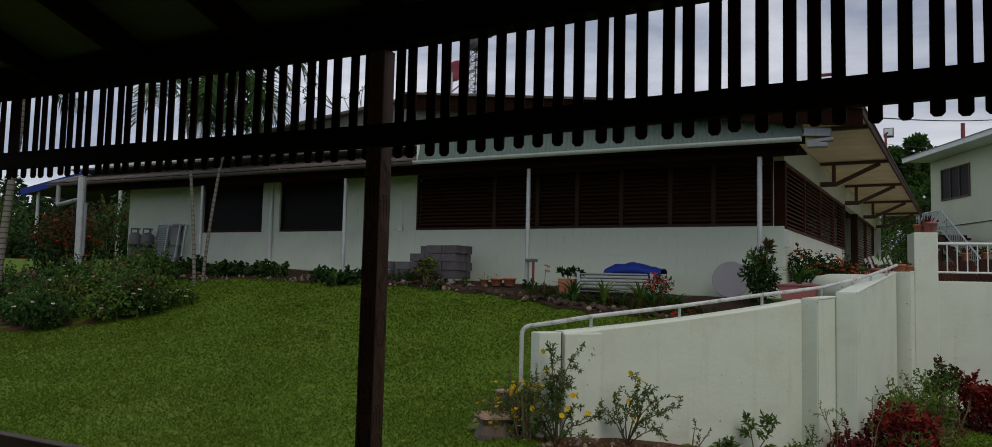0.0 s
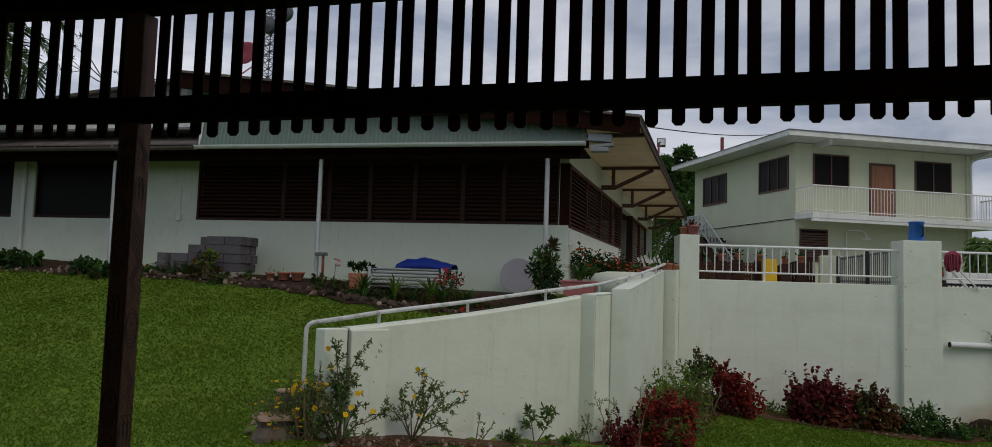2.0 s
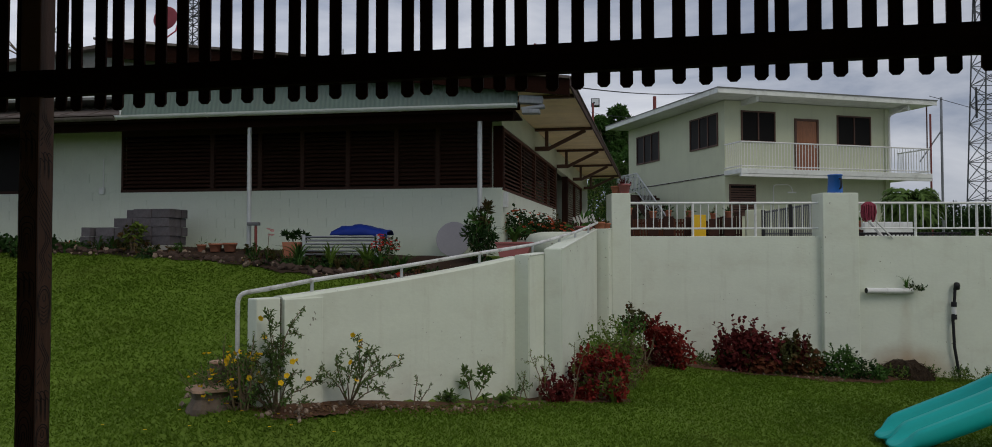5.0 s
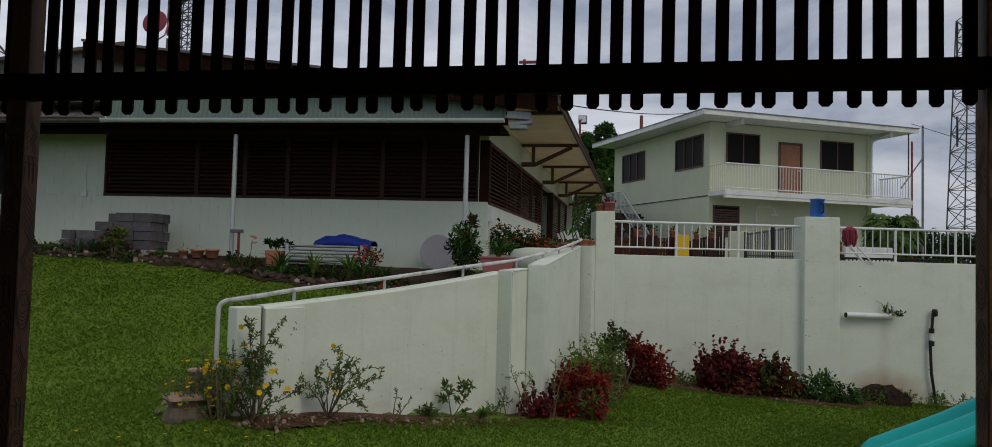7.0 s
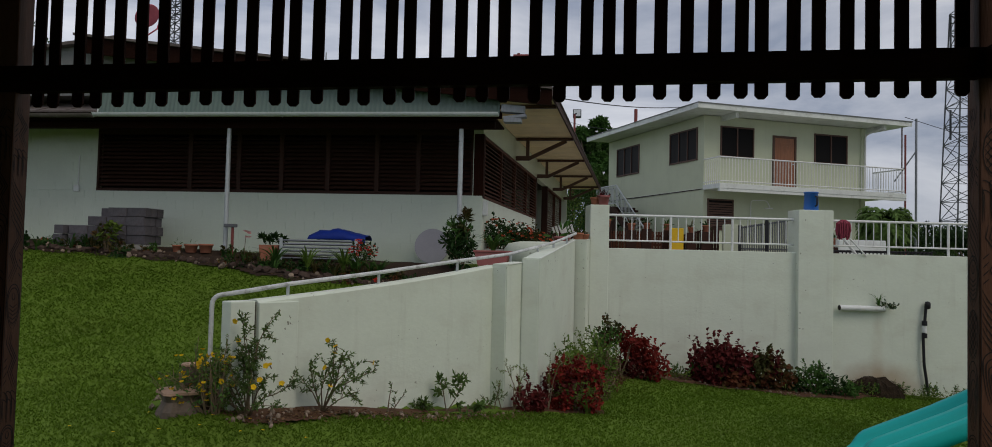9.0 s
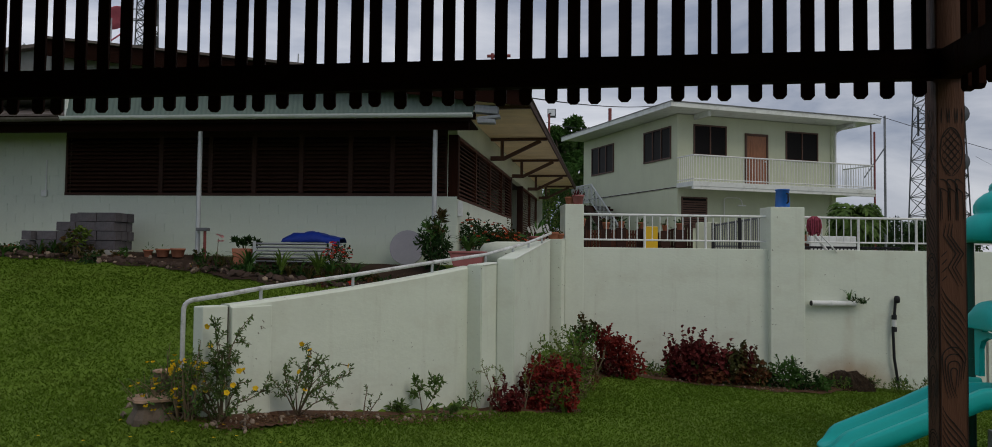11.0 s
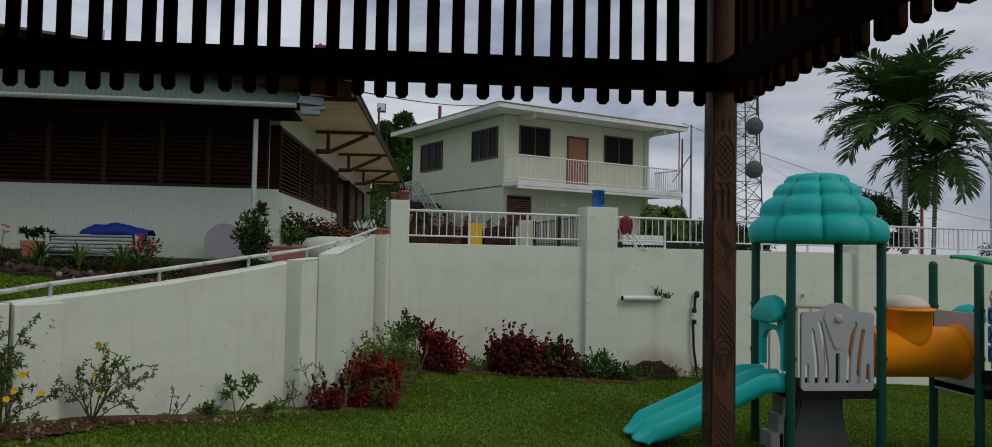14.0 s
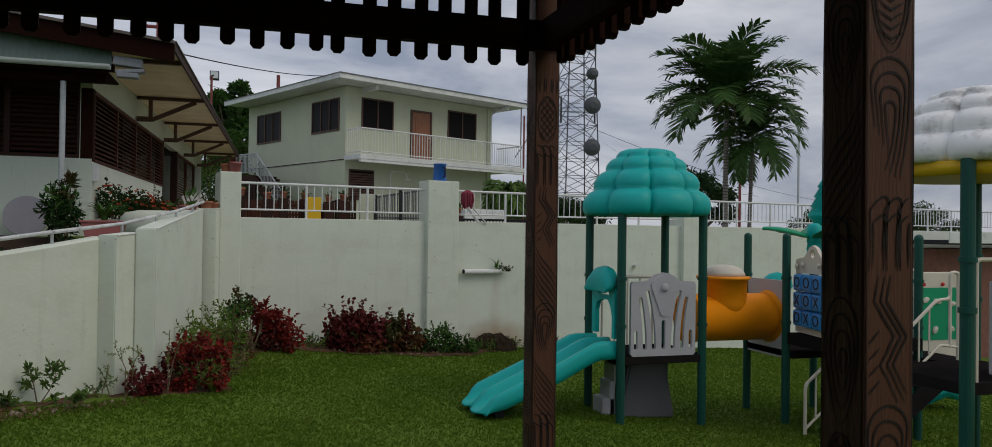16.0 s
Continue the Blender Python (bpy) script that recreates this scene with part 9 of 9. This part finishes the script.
def outer_stairs():
    """Dark timber steps with a galvanised railing up the side of the house."""
    t = thing("outdoor_stairs", HOUSE_M, "dark timber outdoor stairs with galvanised railing beside the house", "stairs")
    x0, x1 = -1.5, -0.45
    n = 11
    for k in range(n):
        z = 1.95 + (k + 1) * 0.2
        y = 2.0 + k * 0.28
        part("step", cube(x0, x1, y, y + 0.30, z - 0.10, z, 0.01), M_LOUVRE, t)
    part("stringer", prism(bm_new(), [(2.0, 1.7), (2.0, 2.1), (5.1, 4.3), (7.2, 4.3), (7.2, 4.05), (5.2, 4.05)], 0.12, Matrix(((0, 1, 0, x0 - 0.13), (1, 0, 0, 0), (0, 0, 1, 0), (0, 0, 0, 1)))), M_LOUVRE, t)
    part("landing", cube(x0, x1, 5.1, 7.2, 4.12, 4.28, 0.01), M_LOUVRE, t)
    for k in range(8):
        part("under_board", cube(x0 + 0.02, x0 + 0.06, 5.12 + 0.26 * k, 5.36 + 0.26 * k, 1.95, 4.119, 0.004), M_LOUVRE, t)
    part("handrail", tubes([(x0, 1.9, 2.95), (x0, 5.05, 5.3), (x0, 7.2, 5.3), (x1, 7.2, 5.3)], 0.03), M_STEELG, t)
    part("bottom_bar", tubes([(x0, 1.9, 2.2), (x0, 5.05, 4.45), (x0, 7.2, 4.45)], 0.022), M_STEELG, t)
    for k in range(40):
        y = 1.9 + 5.3 * k / 39
        zb = 2.2 + 2.25 * min(1, (y - 1.9) / 3.15)
        zt = 2.95 + 2.35 * min(1, (y - 1.9) / 3.15)
        part("baluster", tubes([(x0, y, zb), (x0, y, zt)], 0.020, 5), M_STEELG, t)
    return t


outer_stairs()


def picket(name, x0, x1, y, z0, z1, gap, wd, material, label, m=None):
    t = thing(name, m, label, "fence")
    for z in (z0 + 0.12, z1 - 0.10):
        part("rail", cube(x0, x1, y - 0.02, y + 0.02, z - 0.025, z + 0.025, 0.003), material, t)
    me = to_mesh("picket", cube(-wd / 2, wd / 2, -0.035, -0.021, z0, z1, 0.002), material)
    k = x0
    while k < x1:
        o = part("picket", me, None, t)
        o.location = (k, y, 0)
        k += gap
    return t


picket("slat_fence", 0.05, 1.84, 19.2, 1.90, 2.46, 0.070, 0.056, M_LOUVRE_LIT, "low brown slatted timber fence on the terrace")


def bar_fence(name, a, b, za, zb, zfoot, gap, wd, material, label):
    """Close upright bars whose tops follow a sloping rail."""
    t = thing(name, None, label, "fence")
    a, b = Vector(a), Vector(b)
    n = max(2, int((b - a).length / gap))
    ang = math.atan2(b.y - a.y, b.x - a.x)
    for k in range(n + 1):
        p, z = a.lerp(b, k / n), za + (zb - za) * k / n
        part("bar", cube(-wd / 2, wd / 2, -0.012, 0.012, zfoot, z, 0.002, Matrix.Translation((p.x, p.y, 0)) @ Matrix.Rotation(ang, 4, "Z")), material, t)
    off = Vector((math.sin(ang), -math.cos(ang))) * -0.03
    for dz, z0_, z1_ in ((0.0, za - 0.03, zb - 0.03), (0.0, zfoot + 0.12, zfoot + 0.12)):
        part("rail", tubes([(a.x + off.x, a.y + off.y, z0_), (b.x + off.x, b.y + off.y, z1_)], 0.018, 6), material, t)
    return t


bar_fence("bar_fence", (3.06, 17.5), (4.62, 17.5), 2.55, 2.82, 1.955, 0.036, 0.021, M_CYL, "grey close-barred steel fence rising along a ramp")
bar_fence("bar_fence", (4.75, 17.5), (6.9, 17.5), 2.09, 2.09, 1.955, 0.075, 0.022, PL_BLACK, "low black barred edging on the terrace")
bar_fence("timber_fence", (1.88, 18.75), (2.76, 18.75), 2.36, 2.62, 1.955, 0.062, 0.054, M_LOUVRE, "dark timber slat fence stepping up on the terrace")
rod("fence_post", cube(-0.032, 0.032, -0.032, 0.032, 0, 0.62, 0.004), PL_BLACK, "black steel fence post on the terrace", "post", m=Matrix.Translation((3.03, 17.43, 1.955)))
rod("fence_post", cube(-0.032, 0.032, -0.032, 0.032, 0, 0.79, 0.004), PL_BLACK, "black steel fence post on the terrace", "post", m=Matrix.Translation((3.58, 17.43, 1.955)))
rod("low_wall", cube(2.80, 3.26, 18.2, 18.4, 1.955, 2.62, 0.02), M_HOUSE, "low cream wall stub on the terrace", "wall")
rod("yellow_box", cube(-0.15, 0.15, -0.15, 0.15, 0, 0.56, 0.015), PL_YELLOW, "bright yellow plastic box on the terrace", "box", m=Matrix.Translation((1.78, 18.3, 1.955)))
for k, (x, y, r) in enumerate(((0.22, 18.3, 0.10), (0.78, 18.4, 0.09), (1.13, 18.5, 0.08), (1.60, 18.6, 0.085), (2.12, 18.4, 0.075), (2.46, 18.5, 0.085), (5.02, 17.9, 0.11))):
    up = (0.56, 0.50, 0.54, 0.52, 0.47, 0.50, 0.20)[k]
    pot(x, y, 1.955 + up, r, r * 1.75, M_TERRA, "terracotta pot with a small plant on the terrace", ((L_GREEN, L_CROTON, L_DARK)[k % 3], 26, 0.11, 0.04, 0.7), 500 + k)
    rod("pot_stand", cube(x - 0.11, x + 0.11, y - 0.11, y + 0.11, 1.955, 1.954 + up, 0.01), M_LOUVRE, "dark timber block under a flower pot", "pot stand", group="pot stands")
# white plastic chairs by the hall's side door, folded against the rail
for k in range(2):
    t = thing("plastic_chair", Matrix.Translation((-0.98 + 0.26 * k, 25.0 + 0.4 * k, 1.93)) @ Matrix.Rotation(radians(-20), 4, "Y"), "white plastic chair tipped against the fence", "chair", "plastic chairs")
    for j in range(4):
        part("slat", cube(-0.20 + j * 0.11, -0.13 + j * 0.11, 0, 0.03, 0.35, 0.92, 0.008), M_STEELW, t)
    part("seat", cube(-0.22, 0.24, -0.4, 0.0, 0.36, 0.40, 0.01), M_STEELW, t)
    for x in (-0.2, 0.18):
        part("leg", cube(x, x + 0.05, -0.36, -0.31, 0, 0.36, 0.006), M_STEELW, t)
picket("slat_fence", -1.9, -0.5, 17.9, 1.93, 2.35, 0.12, 0.06, M_LOUVRE, "low dark timber fence by the hall's side door")
t = thing("white_wall_block", W2_M, "white low wall with pipe rail on the terrace", "wall")
part("block", cube(6.0, 7.1, 2.6, 2.9, 1.95, 2.35, 0.02), M_ROOFEDGE, t)
part("brace", tubes([(4.9, 0.5, 2.5), (5.5, 0.8, 1.97)], 0.03), M_STEELW, t)

# shed with brick front right of the playground
t = thing("brick_shed", W2_M, "low brick shed with a dark metal roof edge", "shed")
part("wall", cube(18.0, 25.9, -1.6, -0.15, -2.4, 1.50), M_BRICK := mat("red_brown_brick", (0.20, 0.085, 0.06), 0.9, 0.25, 7, 0.3, 50), t)
part("roof", cube(17.6, 26.2, -2.2, -0.13, 1.62, 1.74, 0.01), PL_BLACK, t)
part("fascia", cube(17.6, 26.2, -2.24, -2.205, 1.66, 1.95, 0.006), M_ROOFEDGE, t)


# masts, lamps, cables --------------------------------------------------------------------------------------
def lattice_mast(x, y, z0, z1, w0, w1, label, dishes=()):
    t = thing("radio_mast", Matrix.Translation((x, y, 0)), label, "radio mast")
    n = int((z1 - z0) / ((w0 + w1) * 0.25))
    wd = lambda q: w0 + (w1 - w0) * q  # noqa: E731
    corner = [(-1, -1), (1, -1), (1, 1), (-1, 1)]
    r = 0.07 if z1 > 30 else 0.045
    for cx, cy in corner:
        part("leg", tubes([(cx * w0 / 2, cy * w0 / 2, z0), (cx * w1 / 2, cy * w1 / 2, z1)], r * 1.3, 5), M_MAST, t)
    bm = bm_new()
    for k in range(n):
        qa, qb = k / n, (k + 1) / n
        za, zb = z0 + (z1 - z0) * qa, z0 + (z1 - z0) * qb
        for i in range(4):
            a, b = corner[i], corner[(i + 1) % 4]
            pa, pb_ = Vector((a[0] * wd(qa) / 2, a[1] * wd(qa) / 2, za)), Vector((b[0] * wd(qb) / 2, b[1] * wd(qb) / 2, zb))
            pc, pd = Vector((b[0] * wd(qa) / 2, b[1] * wd(qa) / 2, za)), Vector((a[0] * wd(qb) / 2, a[1] * wd(qb) / 2, zb))
            tube(bm, [pa, pb_], r * 0.72, 4), tube(bm, [pc, pd], r * 0.72, 4), tube(bm, [pb_, pd], r * 0.72, 4)
    lat = part("lattice", bm, M_MAST, t)
    lat["kind"] = "stuff"
    for q, side, rad in dishes:
        z = z0 + (z1 - z0) * q
        d = part("dish", lathe(bm_new(), [(rad * 0.4, 0.5), (rad, 0.25), (rad, -0.25), (rad * 0.7, -0.3), (0.05, -0.3)], 20, Matrix.Translation((side, -wd(q) / 2 - 0.4, z)) @ Matrix.Rotation(radians(90), 4, "X")), M_MASTDISH, t, "round grey drum antenna")
    bm = bm_new()
    rnd = random.Random(int(x))
    for k in range(16):
        z = z1 - (z1 - z0) * rnd.uniform(0.0, 0.45)
        o = rnd.choice((-1, 1)) * (w1 * 0.6 + 0.5)
        tube(bm, [(o, -0.6, z - 0.9), (o, -0.6, z + 0.9)], 0.13, 5)
        tube(bm, [(o, -0.6, z), (0, -w1 * 0.4, z)], 0.05, 4)
    an = part("aerial_cluster", bm, M_MAST, t)
    an["kind"] = "stuff"
    return t


M_MAST = mat("grey_mast_steel", (0.07, 0.073, 0.08), 0.6, 0.15, 0.5, 0, 4, metal=0.3)
M_MASTDISH = mat("dark_grey_dish", (0.060, 0.066, 0.082), 0.6, 0.1, 1, 0, 6)
lattice_mast(44.0, 101.7, -2, 33.0, 5.6, 3.4, "tall grey lattice radio mast with drum antennas", ((0.445, 1.2, 1.15), (0.61, 1.3, 1.15), (0.735, 1.3, 0.8), (0.85, 1.0, 0.8)))
lattice_mast(-35.9, 62.0, -1, 25.5, 1.9, 1.1, "thin lattice mast behind the hall roof", ((0.93, 0.0, 0.75), (0.97, 1.5, 0.8)))


def lamp_pole(x, y, z0, z1, label, side=0.38, size=0.35):
    """A red pole with a boxy floodlight on a short arm."""
    t = thing("floodlight_pole", Matrix.Translation((x, y, 0)), label, "floodlight")
    part("pole", tubes([(0, 0, z0), (0, 0, z1)], 0.07, 8), M_RUST, t)
    part("arm", tubes([(0, 0, z1), (side, -0.1, z1 + 0.02)], 0.05, 6), M_MAST, t)
    hd = part("head", cube(side - size / 2, side + size / 2, -0.25, 0.1, z1 + 0.02, z1 + size, 0.03, Matrix.Rotation(radians(-6), 4, "X")), M_MASTDISH, t, "grey floodlight head")
    part("lens", cube(side - size * 0.4, side + size * 0.4, -0.262, -0.251, z1 + 0.07, z1 + size - 0.05, 0.004, Matrix.Rotation(radians(-6), 4, "X")), M_GUTTER, hd, "pale glass front")
    return t


lamp_pole(-1.80, 51.0, 1.5, 11.05, "red pole with one floodlight behind the hall", 0.12, 0.55)
lamp_pole(24.1, 34.5, 1.5, 4.75, "red pole with a floodlight beyond the palms")
for x, y, z0, z1, r_, mm, lb in ((30.25, 37.8, 1.0, 8.3, 0.06, M_STEELG, "slim grey flag pole beyond the terrace"), (2.14, 52.0, 0.5, 11.55, 0.11, M_RUST, "red mast tip above the house roof"), (14.8, 41.0, 1.0, 8.2, 0.05, M_RUST, "red pole beside the house"), (15.3, 41.0, 1.0, 9.0, 0.06, M_PIPE, "grey service pole beside the house"), (36.0, 62.0, -2, 7.0, 0.05, M_STEELG, "thin far pole on the skyline")):
    rod("pole", tubes([(x, y, z0), (x, y, z1)], r_, 8), mm, lb, "pole")
rod("pole_brace", tubes([(15.3, 41.0, 7.4), (14.3, 41.0, 5.9)], 0.035, 6), M_PIPE, "diagonal brace of a service pole", "brace")


def cable(a, b, sag, label):
    a, b = Vector(a), Vector(b)
    pts = [a.lerp(b, k / 16) - Vector((0, 0, sag * 4 * (k / 16) * (1 - k / 16))) for k in range(17)]
    rod("cable", tubes(pts, 0.014, 5), PL_BLACK, label, "cable", group="overhead cables")


cable((-1.2, 15.5, 5.0), (3.6, 34.0, 8.3), 0.15, "thin black overhead cable from hall to house")
cable((-2.0, 51, 10.5), (3.5, 40.0, 8.4), 0.3, "thin black overhead cable behind the house")
cable((13.2, 36.6, 8.3), (60.0, 70.0, 5.5), 0.8, "thin black overhead cable from the house roof")
cable((48.0, 101.0, 14.5), (40.0, 55.0, 5.0), 1.2, "thin black guy wire of the radio mast")


def roof_extras():
    """Satellite dish and aerials on the hall roof."""
    d = thing("satellite_dish", Matrix.Translation((-11.6, 18.6, 4.81)), "faded red satellite dish on the hall roof", "satellite dish")
    part("bowl", lathe(bm_new(), [(0.01, 0.0), (0.12, 0.012), (0.25, 0.05), (0.33, 0.10), (0.325, 0.11), (0.12, 0.025), (0.01, 0.012)], 24, Matrix.Translation((0.05, 0, 2.94)) @ Matrix.Rotation(radians(128), 4, "Y") @ Matrix.Rotation(radians(15), 4, "X")), M_DISHRED, d, "", True)
    part("arm", tubes([(0, 0, 0), (0, 0, 2.9)], 0.03), M_STEELG, d)
    part("feed", tubes([(0, 0, 2.3), (0.4, 0, 2.55), (0.5, 0, 2.9)], 0.02), M_DISHRED, d)
    a = thing("aerial", Matrix.Translation((-6.9, 19.0, 4.81)), "thin roof aerial with floodlight", "aerial")
    part("mast", tubes([(0, 0, 0), (0.05, 0, 2.0)], 0.02, 6), M_STEELG, a)
    part("lamp", cube(1.7, 2.0, -0.1, 0.15, 0.55, 0.85, 0.03), M_STEELG, a)
    part("lamp_stalk", tubes([(1.85, 0, 0), (1.85, 0, 0.6)], 0.025, 6), M_STEELG, a)
    r = thing("red_sign_frame", Matrix.Translation((1.0 - 4.2, 30.0, 0)), "red tubular frame above the hall roof", "frame")
    for x in (0, 0.5):
        part("upright", tubes([(x, 0, 5), (x, 0, 9.6)], 0.06, 6), M_RUST, r)
    for z in (8.8, 9.5):
        part("cross_bar", tubes([(-0.2, 0, z), (0.7, 0, z)], 0.06, 6), M_RUST, r)


M_DISHRED = mat("faded_red_dish", (0.58, 0.13, 0.17), 0.6, 0.1, 3, 0, 20)
roof_extras()


# bare branched tree behind the hall roof
def bare_tree(x, y, z, h, label, seed):
    rnd = random.Random(seed)
    t = thing("bare_tree", Matrix.Translation((x, y, z)), label, "tree")
    bm, tips = bm_new(), []

    def grow(p, d, ln, r, lev):
        q = p + d * ln
        tube(bm, [p, p.lerp(q, 0.5) + Vector((rnd.uniform(-0.05, 0.05) * ln, 0, 0)), q], [r, r * 0.85, r * 0.7], 6)
        if lev == 0:
            tips.append(q)
            return
        for _ in range(3 if lev > 1 else 2):
            grow(q, (d + rand_dir(rnd, 0.35) * 0.85).normalized(), ln * rnd.uniform(0.6, 0.8), r * 0.62, lev - 1)

    grow(Vector((0, 0, 0)), Vector((0, 0, 1)), h * 0.42, 0.11, 4)
    part("branches", bm, M_BARK, t)
    lv = []
    for q in tips:
        for _ in range(6):
            lv.append((q, rand_dir(rnd, 0.4), rand_dir(rnd, 0.5), rnd.uniform(0.14, 0.24), 0.06))
    part("leaves", leaf_mesh("leaves", lv, L_DARK), None, t)


bare_tree(-19.6, 23.0, 2.0, 6.6, "sparse branching tree with few leaves behind the hall", 5)
